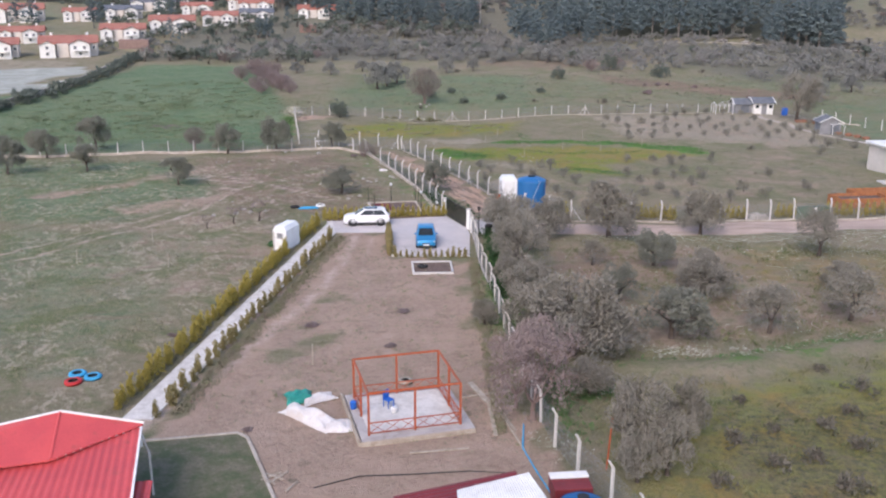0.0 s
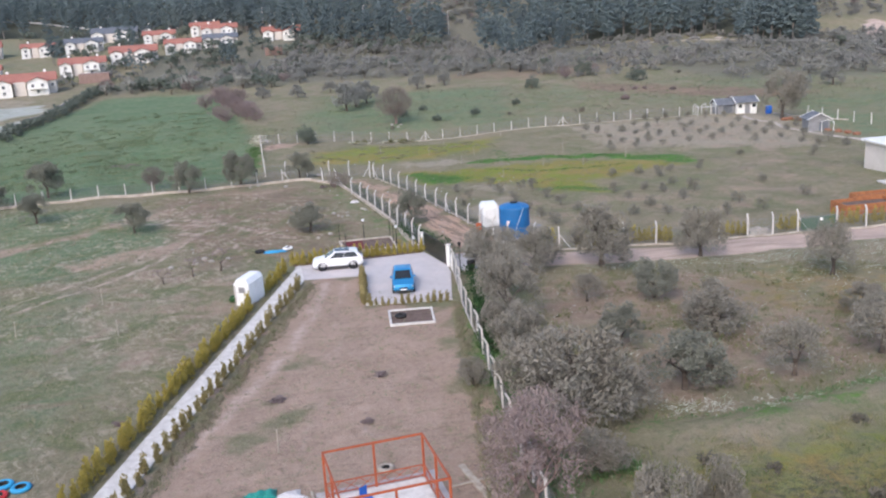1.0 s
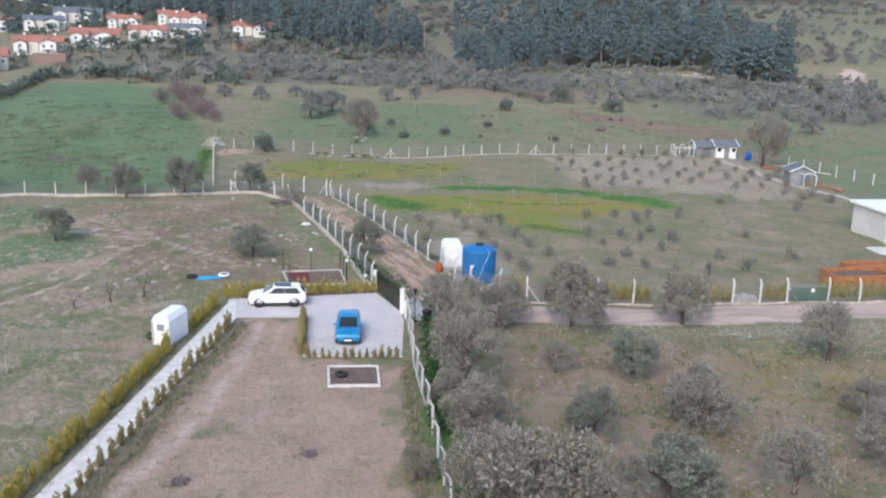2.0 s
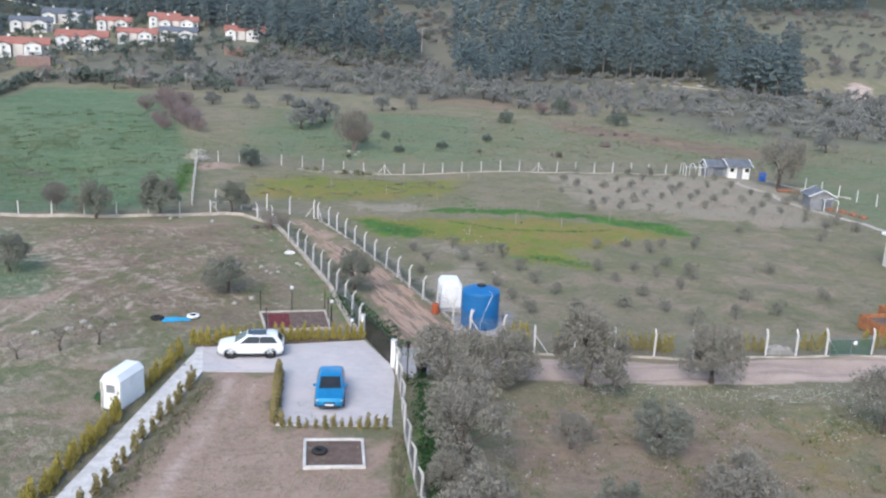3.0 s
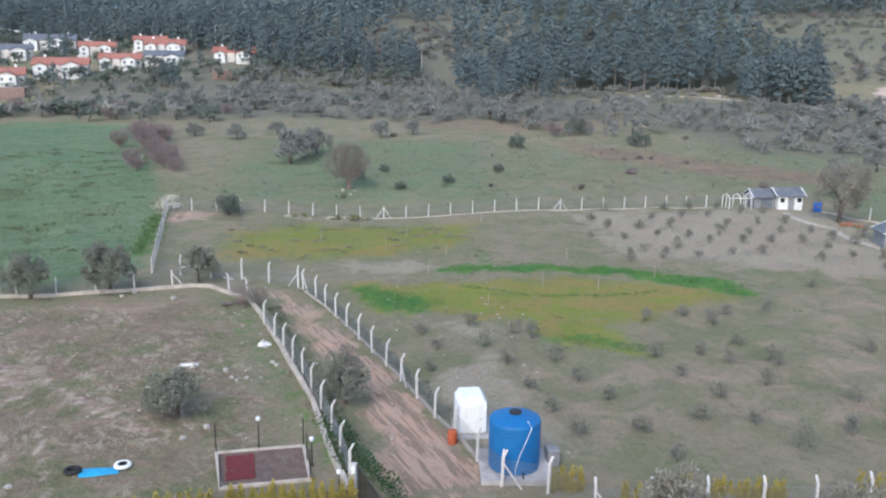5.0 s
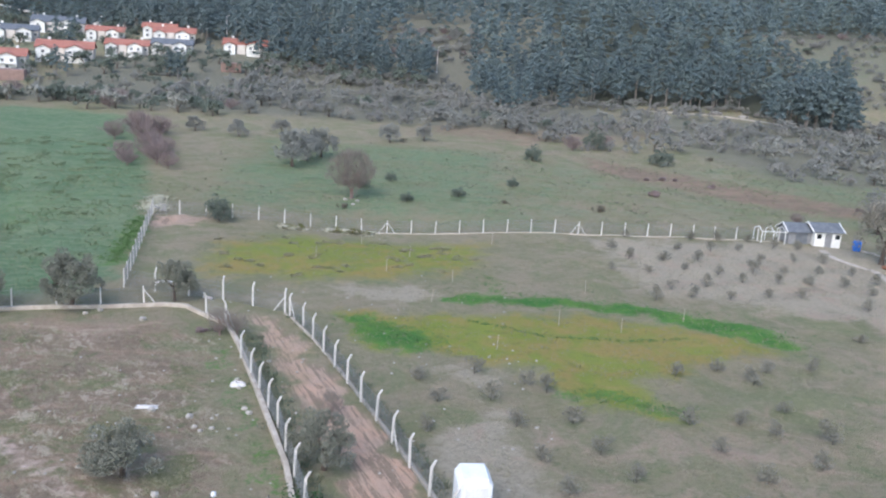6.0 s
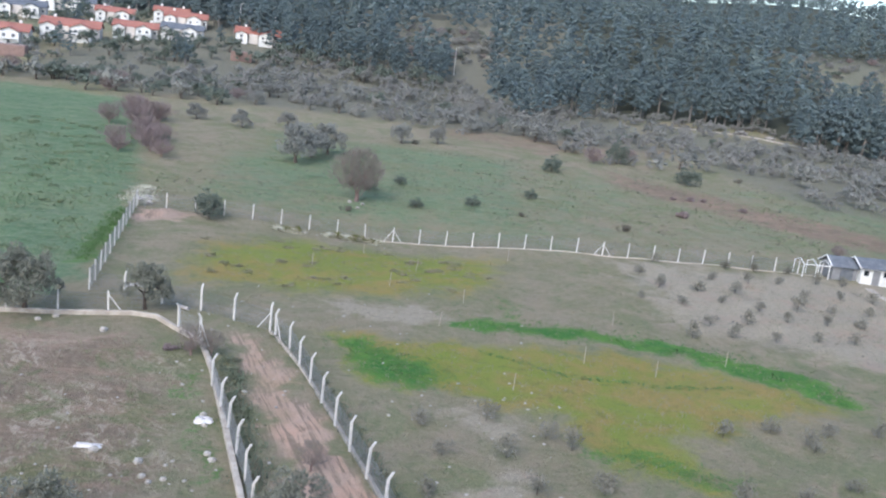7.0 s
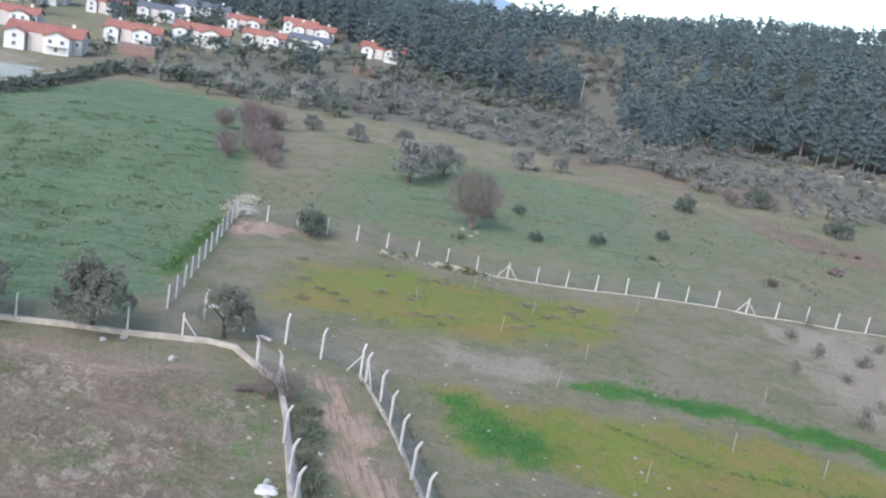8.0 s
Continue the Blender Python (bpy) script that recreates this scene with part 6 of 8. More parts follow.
tyre(-21.05, 49.0, 0, 0.37, M["sky_blue_paint"], "old tyre painted sky blue lying on the grass")
tyre(-20.0, 48.6, 0, 0.37, M["sky_blue_paint"], "old tyre painted sky blue lying on the grass")
tyre(-20.85, 47.9, 0, 0.37, M["red_paint"], "old tyre painted red lying on the grass")
tyre(-12.85, 91.75, 0.05, 0.36, M["white_paint"], "old tyre painted white on the grass")
tyre(-15.45, 91.25, 0.0, 0.36, M["rubber"], "worn black tyre lying on the grass")
tyre(-1.55, 70.3, 0.06, 0.3, M["rubber"], "black tyre lying in the planting bed")
tyre(-1.9, 48.2, 0.0, 0.3, M["timber"], "pale tyre lying behind the gazebo")


def sheet(name, x, y, w, d, h, rz, material, label, category, seed=1):
    """A crumpled sheet lying on the ground, with thickness."""
    rng = np.random.default_rng(seed)
    nx, ny = 18, 10
    vs = []
    for lay in (0, 1):
        for j in range(ny + 1):
            for i in range(nx + 1):
                u, v = i / nx - 0.5, j / ny - 0.5
                e = max(0.0, 1 - (2 * u) ** 4) * max(0.0, 1 - (2 * v) ** 4)
                bump = 0.5 + 0.5 * noise.noise((u * 5 + seed, v * 5, seed * 2.3))
                vs.append((u * w * (1 + 0.1 * math.sin(7 * v + seed)), v * d * (1 + 0.12 * math.sin(5 * u + seed)), 0.03 + lay * (0.02 + h * e * (0.4 + 0.9 * bump))))
    k = (nx + 1) * (ny + 1)
    fs = [(j * (nx + 1) + i + k, j * (nx + 1) + i + 1 + k, (j + 1) * (nx + 1) + i + 1 + k, (j + 1) * (nx + 1) + i + k) for j in range(ny) for i in range(nx)]
    fs += [tuple(q - k for q in f[::-1]) for f in fs]
    rim = [i for i in range(nx + 1)] + [j * (nx + 1) + nx for j in range(1, ny + 1)] + [ny * (nx + 1) + i for i in range(nx - 1, -1, -1)] + [j * (nx + 1) for j in range(ny - 1, 0, -1)]
    fs += [(a, b, b + k, a + k) for a, b in zip(rim, rim[1:] + rim[:1])]
    s = Shape().add(vs, fs)
    return tagged(part(name, s, material, smooth=True, at=pose(x, y, on(x, y), 0, 0, rz)), label, category)


sheet("tarpaulin", -14.0, 91.25, 2.0, 0.9, 0.12, 8, M["sky_blue_paint"], "sky-blue plastic sheet lying on the grass", "tarpaulin", 3)
sheet("tarpaulin", -7.6, 46.0, 1.5, 1.5, 0.4, 20, M["tarp_green"], "crumpled green tarpaulin on the bare soil", "tarpaulin", 4)
sheet("plastic_sheeting", -6.6, 45.9, 1.9, 0.9, 0.3, 35, M["tarp_white"], "pale crumpled plastic sheeting on the soil", "sheeting", 5)
sheet("plastic_sheeting", -6.7, 43.6, 3.6, 1.1, 0.65, -38, M["tarp_white"], "long roll of pinkish-white plastic sheeting", "sheeting", 6)
sheet("plastic_sheeting", -5.1, 42.7, 1.6, 1.2, 0.3, 10, M["tarp_white"], "pale crumpled plastic sheeting beside the slab", "sheeting", 7)


# ---- gazebo under construction ----
def gazebo():
    o = pose(-3.4, 41.5, 0, 0, 0, 15.5)
    w, d, h, k = 4.75, 4.4, 2.3, 0.07
    slab = thing("gazebo_slab", "pale concrete slab with a raised edge", "slab", o)
    part("floor", Shape().box((w / 2 + 0.1, d / 2, 0.04), (w + 1.1, d + 1.1, 0.3), 0, 0.02), M["concrete"], slab)
    part("screed", Shape().box((w / 2, d / 2, 0.2), (w - 0.1, d - 0.1, 0.03)), M["pale_concrete"], slab, "lighter smooth screed")
    part("board", Shape().box((-0.6, d / 2, 0.12), (0.1, d + 1.4, 0.34), 0, 0.01), M["timber"], slab, "formwork board")
    part("board", Shape().box((w / 2, -0.72, 0.1), (w + 1.2, 0.1, 0.3), 0, 0.01), M["timber"], slab, "formwork board")
    root = thing("gazebo", "orange-brown steel frame of an unroofed gazebo", "gazebo", o @ pose(0, 0, 0.19))
    post = Shape().box((0, 0, h / 2), (k * 1.5, k * 1.5, h), 0, 0.008).mesh("post", M["rust_paint"])
    spots = [(0, 0), (w / 2, 0), (w, 0), (w, d / 2), (w, d), (w / 2, d), (0, d), (0, d / 2)]
    for x, y in spots:
        part("post", post, None, root, at=pose(x, y, 0))
    for (x0, y0), (x1, y1) in (((0, 0), (w, 0)), ((w, 0), (w, d)), ((w, d), (0, d)), ((0, d), (0, 0))):
        L, a = math.hypot(x1 - x0, y1 - y0), math.degrees(math.atan2(y1 - y0, x1 - x0))
        part("beam", Shape().box(((x0 + x1) / 2, (y0 + y1) / 2, h), (L + k, k * 1.2, k * 1.4), a, 0.008), M["rust_paint"], root)
    for i in range(8):
        (x0, y0), (x1, y1) = spots[i], spots[(i + 1) % 8]
        if i == 7:
            continue
        L, a = math.hypot(x1 - x0, y1 - y0), math.degrees(math.atan2(y1 - y0, x1 - x0))
        m = pose(x0, y0, 0, 0, 0, a)
        rail = part("railing", Shape().box((L / 2, 0, 0.68), (L, 0.05, 0.05)).box((L / 2, 0, 0.12), (L, 0.05, 0.05)), M["rust_paint"], root, at=m)
        for j in range(3):
            s0, s1 = L * j / 3, L * (j + 1) / 3
            part("cross_bar", Shape().tube([(s0 + 0.05, 0, 0.14), (s1, 0, 0.66)], 0.018, 4).tube([(s0 + 0.05, 0.02, 0.66), (s1, 0.02, 0.14)], 0.018, 4), M["rust_paint"], rail)
    chair = thing("plastic_chair", "bright blue plastic chair on the slab", "chair", o @ pose(1.6, 2.9, 0.215, 0, 0, 30))
    part("seat", Shape().box((0, 0, 0.42), (0.45, 0.45, 0.04), 0, 0.015), M["blue_plastic"], chair)
    part("backrest", Shape().box((0, 0.21, 0.68), (0.45, 0.04, 0.5), 0, 0.015), M["blue_plastic"], chair)
    for x in (-0.19, 0.19):
        for y in (-0.19, 0.19):
            part("leg", Shape().box((x, y, 0.2), (0.05, 0.05, 0.4), 0, 0.01), M["blue_plastic"], chair)
    tagged(part("bucket", Shape().lathe([(0.12, 0), (0.16, 0.26), (0.15, 0.27)], n=14), M["white_paint"], at=o @ pose(1.75, 2.2, 0.215)), "white bucket on the slab", "bucket")
    tagged(part("drum", Shape().lathe([(0.16, 0), (0.18, 0.4), (0.1, 0.45)], n=14), M["blue_plastic"], at=o @ pose(-0.25, 3.2, 0.19)), "small blue drum at the edge of the slab", "drum")


gazebo()


def plank(x0, y0, x1, y1, w, label, z=0.05, h=0.07):
    d, a = math.hypot(x1 - x0, y1 - y0), math.degrees(math.atan2(y1 - y0, x1 - x0))
    x, y = (x0 + x1) / 2, (y0 + y1) / 2
    tagged(part("plank", Shape().box((0, 0, 0), (d, w, h), 0, 0.01), M["timber"], at=pose(x, y, on(x, y, z), 0, 0, a)), label, "plank", "loose timber")


for row in ((1.8, 48.2, 2.75, 45.6, 0.35), (2.75, 45.9, 2.95, 41.8, 0.22), (1.2, 46.2, 4.0, 47.1, 0.14), (2.9, 46.3, 4.25, 40.5, 0.12), (3.1, 45.6, 4.0, 42.4, 0.1), (-1.3, 40.1, 1.6, 40.6, 0.12), (-8.0, 37.5, -7.2, 38.2, 0.1), (-7.9, 38.1, -7.0, 37.6, 0.1), (-7.6, 37.2, -6.9, 38.3, 0.1), (-8.1, 37.9, -7.3, 37.2, 0.08), (-6.7, 36.6, -6.3, 37.4, 0.09)):
    plank(*row, "loose weathered timber plank on the soil")


# ---- buildings near the start ----
def corrugated(p, q, r, s, pitch, depth, material, name, root, label=""):
    """A ribbed metal sheet over the four corners p, q (low edge) and s, r (high edge)."""
    p, q, r, s = (Vector(v) for v in (p, q, r, s))
    nrm = (q - p).cross(s - p).normalized()
    n = max(2, int((q - p).length / pitch)) * 4
    vs = []
    for lay in (0, 1):
        for e0, e1 in ((p, q), (s, r)):
            for i in range(n + 1):
                up = depth if i % 4 in (1, 2) else 0.0
                vs.append(tuple(e0.lerp(e1, i / n) + nrm * (up - 0.03 * lay)))
    k = n + 1
    fs = [(i, i + 1, k + i + 1, k + i) for i in range(n)] + [(2 * k + i + 1, 2 * k + i, 3 * k + i, 3 * k + i + 1) for i in range(n)]
    fs += [(i + 1, i, 2 * k + i, 2 * k + i + 1) for i in range(n)] + [(k + i, k + i + 1, 3 * k + i + 1, 3 * k + i) for i in range(n)]
    return part(name, Shape().add(vs, fs), material, root, label)


def red_house():
    root = thing("house", "bungalow with white walls and red sheet-metal roofs", "house")
    part("wall", Shape().slab([(-13.5, 36.2), (-12.7, 31.5), (-12.0, 24), (-27, 22), (-27.5, 34.6), (-17, 36.8)], -0.3, 2.5), M["white_paint"], root)
    e, s, top, w, sw = (-12.95, 37.1, 3.1), (-15.85, 34.15, 2.95), (-16.45, 36.8, 3.8), (-24.5, 33.4, 3.1), (-23.8, 31.6, 2.95)
    for face in ((s, e, top), (sw, s, top, w)):
        k = len(face)
        part("roof", Shape().add(list(face) + [(v[0], v[1], v[2] - 0.06) for v in face], [tuple(range(k)), tuple(range(2 * k - 1, k - 1, -1))] + [(i, i + k, (i + 1) % k + k, (i + 1) % k) for i in range(k)]), M["roof_red"], root, "smooth red sheet roof face")
    part("ridge_cap", Shape().tube([s, top], 0.06, 6), M["roof_red"], root)
    for a, b in ((e, top), (top, w)):
        part("verge_trim", Shape().tube([(a[0], a[1], a[2] + 0.02), (b[0], b[1], b[2] + 0.02)], 0.06, 5), M["white_paint"], root, "pale verge trim")
    for a, b in ((s, e), (sw, s)):
        n = int(math.dist(a, b) / 0.3)
        for i in range(n):
            t = (i + 0.5) / n
            part("roof_lip", Shape().box(tuple(Vector(a).lerp(Vector(b), t) - Vector((0, 0, 0.05))), (0.22, 0.1, 0.08), math.degrees(math.atan2(b[1] - a[1], b[0] - a[0])), 0.02), M["roof_red"], root)
    part("wall", Shape().slab([(-13.05, 37.0), (-16.4, 36.75), (-24, 33.4), (-24, 32), (-15.9, 34.4)], 2.0, 2.92), M["white_paint"], root)
    corrugated((-27.5, 28.6, 2.35), (-11.3, 30.0, 2.35), (-13.1, 37.0, 2.95), (-27.5, 35.2, 2.95), 0.34, 0.035, M["roof_red"], "roof", root, "ribbed red sheet roof")
    part("verge_trim", Shape().tube([(-11.25, 29.9, 2.38), (-13.05, 37.05, 2.98)], 0.07, 4), M["white_paint"], root, "white verge trim")
    part("downpipe", Shape().tube([(-12.9, 36.6, 2.8), (-12.5, 36.2, 2.1), (-12.5, 36.2, 0)], 0.05, 6), M["pale_concrete"], root, "pale downpipe")
    corrugated((-12.3, 31.6, 1.95), (-11.2, 31.8, 1.95), (-11.6, 33.9, 2.15), (-12.6, 33.7, 2.15), 0.3, 0.03, M["roof_red"], "porch_roof", root, "small red porch roof")
    window = part("window", Shape().box((-12.95, 34.5, 1.4), (0.08, 1.1, 1.1), 11), M["white_paint"], root)
    part("pane", Shape().box((-12.89, 34.5, 1.4), (0.03, 0.9, 0.9), 11), M["glass"], window, "dark glass")


red_house()
plate("lawn", [(-14.9, 40.9), (-9.75, 41.95), (-7.3, 36.2), (-6.0, 32.5), (-12, 31), (-13.6, 36.5)], -0.2, 0.06, M["lawn"], "small dark lawn beside the bungalow", "lawn")
kerb_wall("kerb", [(-15.0, 40.95), (-9.75, 42.05), (-7.2, 36.2), (-5.9, 32.4)], 0.16, 0.16, M["kerb"], "pale kerb round the small lawn", 1.0)


def shed():
    root = thing("shed", "low shed with a maroon and white ribbed sheet roof", "shed")
    part("wall", Shape().slab([(-1.3, 26), (4.4, 26), (4.2, 33.2), (-0.9, 31.8)], -0.3, 2.15), M["white_paint"], root)
    corrugated((4.4, 25, 2.45), (3.35, 34.3, 2.45), (-1.6, 32.4, 2.4), (-1.4, 25, 2.4), 0.3, 0.03, M["roof_maroon"], "roof", root, "maroon ribbed sheets")
    corrugated((1.1, 26, 2.58), (4.9, 30.2, 2.6), (3.85, 33.8, 2.66), (0.9, 32.5, 2.62), 0.16, 0.025, M["white_paint"], "roof_panel", root, "white ribbed sheet laid on top")


shed()
water_tank(pose(6.15, 34.0, 0.0), 1.0, 1.05, "blue plastic water tank beside the shed")
box = thing("cabinet", "red cabinet with a white lid by the fence", "cabinet", pose(5.95, 36.2, 0, 0, 0, 6))
part("body", Shape().box((0, 0, 0.42), (1.7, 1.3, 0.84), 0, 0.03), M["roof_maroon"], box)
part("lid", Shape().box((0, 0.42, 0.9), (1.75, 0.5, 0.1), 0, 0.03), M["white_paint"], box, "white lid")
tagged(part("pole", Shape().tube([(7.95, 38.6, -0.2), (8.25, 39.3, 2.4)], 0.045, 6), M["rust_paint"]), "thin rust-red metal pole beside the fence", "pole")
tagged(part("cable", Shape().tube([(4.4, 42.5, 0.35), (4.2, 40.5, 0.12), (4.6, 38.6, 0.1), (5.1, 36.4, 0.15)], 0.04, 5), M["sky_blue_paint"]), "blue pipe lying along the fence", "pipe")
tagged(part("hose", Shape().tube([(-5.5, 36.9 + 0.0, 0.03), (-3.5, 37.9, 0.04), (-1.0, 38.1, 0.04), (1.6, 38.4, 0.04), (3.5, 38.2, 0.04)], 0.03, 5), M["trim"]), "black hose lying across the soil", "hose")


# ---- huts across the orchard ----
def hut(x, y, rz, w, d, h, wall, label, doors, roof_over=0.35):
    root = thing("hut", label, "hut", pose(x, y, on(x, y) - 0.02, 0, 0, rz))
    part("wall", Shape().add([(-w / 2, 0, -0.3), (w / 2, 0, -0.3), (w / 2, d, -0.3), (-w / 2, d, -0.3), (-w / 2, 0, h), (w / 2, 0, h), (w / 2, d, h), (-w / 2, d, h), (-w / 2, d / 2, h + 0.75), (w / 2, d / 2, h + 0.75)],
         [(0, 1, 5, 4), (1, 2, 6, 9, 5), (2, 3, 7, 6), (3, 0, 4, 8, 7), (4, 5, 9, 8), (6, 7, 8, 9), (3, 2, 1, 0)]), wall, root)
    o = roof_over
    for a, b in ((-o, d / 2), (d + o, d / 2)):
        za = h - 0.75 * o / (d / 2)
        vs = [(-w / 2 - o, a, za), (w / 2 + o, a, za), (w / 2 + o, b, h + 0.77), (-w / 2 - o, b, h + 0.77)]
        part("roof", Shape().add(vs + [(p, q, r + 0.1) for p, q, r in vs], [(0, 1, 2, 3), (7, 6, 5, 4), (0, 4, 5, 1), (1, 5, 6, 2), (2, 6, 7, 3), (3, 7, 4, 0)]), M["roof_dark"], root, "dark grey shingles")
    for sx in (-1, 1):
        part("barge_board", Shape().tube([(sx * (w / 2 + o), -o, h - 0.75 * o / (d / 2) + 0.05), (sx * (w / 2 + o), d / 2, h + 0.85), (sx * (w / 2 + o), d + o, h - 0.75 * o / (d / 2) + 0.05)], 0.09, 4), M["white_paint"], root, "white barge board")
    for dx, ww, z0, z1, mm in doors:
        part("door" if z0 < 0.2 else "window", Shape().box((dx, -0.02, (z0 + z1) / 2), (ww, 0.08, z1 - z0), 0, 0.01), mm, root)
    return root


hut(58.4, 165.0, 3, 3.6, 3.2, 2.1, M["white_paint"], "small white hut with a dark shingle roof", ((0.1, 0.9, 0, 1.8, M["grey_wall"]), (-1.2, 0.6, 1.1, 1.7, M["glass"]), (1.3, 0.6, 1.1, 1.7, M["glass"])))
hut(55.0, 165.6, 3, 3.2, 2.8, 1.75, M["grey_wall"], "grey boarded shed with a dark roof beside the white hut", ((0.2, 1.6, 0, 1.5, M["roof_dark"]),))
grey = hut(60.4, 145.2, -96, 3.0, 3.2, 1.95, M["grey_wall"], "grey timber hut with a dark shingle roof", ())
part("porch", Shape().tube([(2.7, 1.6, -0.2), (2.7, 1.6, 1.6), (2.7, 2.5, 1.9), (2.7, 3.4, 1.5), (2.7, 3.4, -0.2)], 0.06, 5).tube([(1.5, 1.6, 1.65), (2.7, 1.6, 1.6)], 0.06, 4).tube([(1.5, 3.4, 1.55), (2.7, 3.4, 1.5)], 0.06, 4), M["white_paint"], grey, "white bent-pipe porch frame")
part("door", Shape().box((1.53, 2.3, 0.8), (0.08, 1.3, 1.6), 0, 0.01), M["roof_dark"], grey, "dark double door")
per = thing("pergola", "open white metal frame joined to the grey shed", "pergola", pose(51.3, 165.2, on(51.3, 165.2), 0, 0, 3))
for x in (-1.6, 0, 1.6):
    for yy in (0, 2.4):
        part("post", Shape().tube([(x, yy, -0.2), (x, yy, 1.6)], 0.06, 5), M["white_paint"], per)
    part("rafter", Shape().tube([(x, -0.1, 1.55), (x, 1.2, 2.05), (x, 2.5, 1.55)], 0.05, 5), M["white_paint"], per)
part("beam", Shape().tube([(-1.7, 0, 1.6), (1.7, 0, 1.6)], 0.05, 5), M["white_paint"], per)
tagged(part("barrel", Shape().lathe([(0.5, 0), (0.55, 0.1), (0.55, 1.2), (0.45, 1.35), (0.15, 1.4)], (62.1, 164.4, on(62.1, 164.4)), 18), M["blue_plastic"], smooth=True), "blue plastic barrel beside the white hut", "barrel")
PAVE = [(57.0, 163.2), (56.6, 159.5), (59.0, 153.5), (58.6, 147.5), (60.6, 141.0), (62.6, 137), (64.2, 130.3)]
kerb_wall("pavement", PAVE, 1.0, 0.05, M["kerb"], "narrow pale footpath along the edge of the orchard", 2.0)
kerb_wall("kerb", [(62.5, 163.8), (64.0, 160.5), (67.5, 155.5), (70, 151)], 0.25, 0.2, M["kerb"], "pale low wall behind the huts", 2.0)
fence([(66.5, 158.5), (69.8, 150.5), (74, 142), (80, 131)], 3.2, False, "pale concrete posts behind the grey hut", net=False)
for x, y in ((61.0, 154.6), (61.9, 154.9), (62.9, 154.0), (63.0, 143.2), (64.0, 141.6), (64.9, 140.4), (65.6, 139.0)):
    tagged(part("firewood", Shape().rock((x, y, on(x, y, 0.15)), 0.7, 0.5), M["rusty_wood"]), "reddish heap of cut wood beside the footpath", "heap")


def white_house():
    root = thing("house", "single-storey white house with a flat terrace", "house", pose(55.3, 106.4, -0.1, 0, 0, 6))
    part("wall", Shape().box((5.5, 4, 1.6), (11, 8, 3.6), 0, 0.03), M["plaster_cream"], root)
    part("roof", Shape().box((5.5, 4, 3.5), (11.8, 8.8, 0.3), 0, 0.04), M["white_paint"], root, "white flat roof edge")
    part("corner_post", Shape().box((0.1, -0.05, 1.6), (0.4, 0.4, 3.6), 0, 0.03), M["white_paint"], root)
    part("door", Shape().box((-0.02, 1.3, 1.0), (0.1, 1.0, 2.1), 0, 0.01), M["white_paint"], root)
    part("terrace", Shape().box((2.5, -1.2, -0.05), (11.5, 3.0, 0.4), 0, 0.03), M["pale_concrete"], root, "pale terrace slab")
    win = part("window", Shape().box((4, -0.02, 1.9), (2.0, 0.1, 1.3), 0, 0.01), M["white_paint"], root)
    part("pane", Shape().box((4, -0.08, 1.9), (1.8, 0.04, 1.1)), M["glass"], win, "dark glass")


white_house()


def timber_bed(x, y, rz, w, d, h):
    root = thing("raised_bed", "large raised bed of orange-brown timber planks", "raised bed", pose(x, y, 0, 0, 0, rz))
    part("soil", Shape().box((w / 2, d / 2, h * 0.35), (w - 0.1, d - 0.1, h * 0.7)), M["soil"], root, "brown soil")
    for k in range(4):
        z = h * (k + 0.5) / 4
        for (cx, cy, lx, ly) in ((w / 2, 0, w, 0.06), (w / 2, d, w, 0.06), (0, d / 2, 0.06, d), (w, d / 2, 0.06, d)):
            part("board", Shape().box((cx, cy, z), (lx, ly, h / 4 - 0.02), 0, 0.005), M["orange_timber"], root)


timber_bed(41.3, 91.2, 8, 5.6, 2.6, 1.15)
timber_bed(44.2, 94.8, 8, 6.0, 1.5, 1.2)


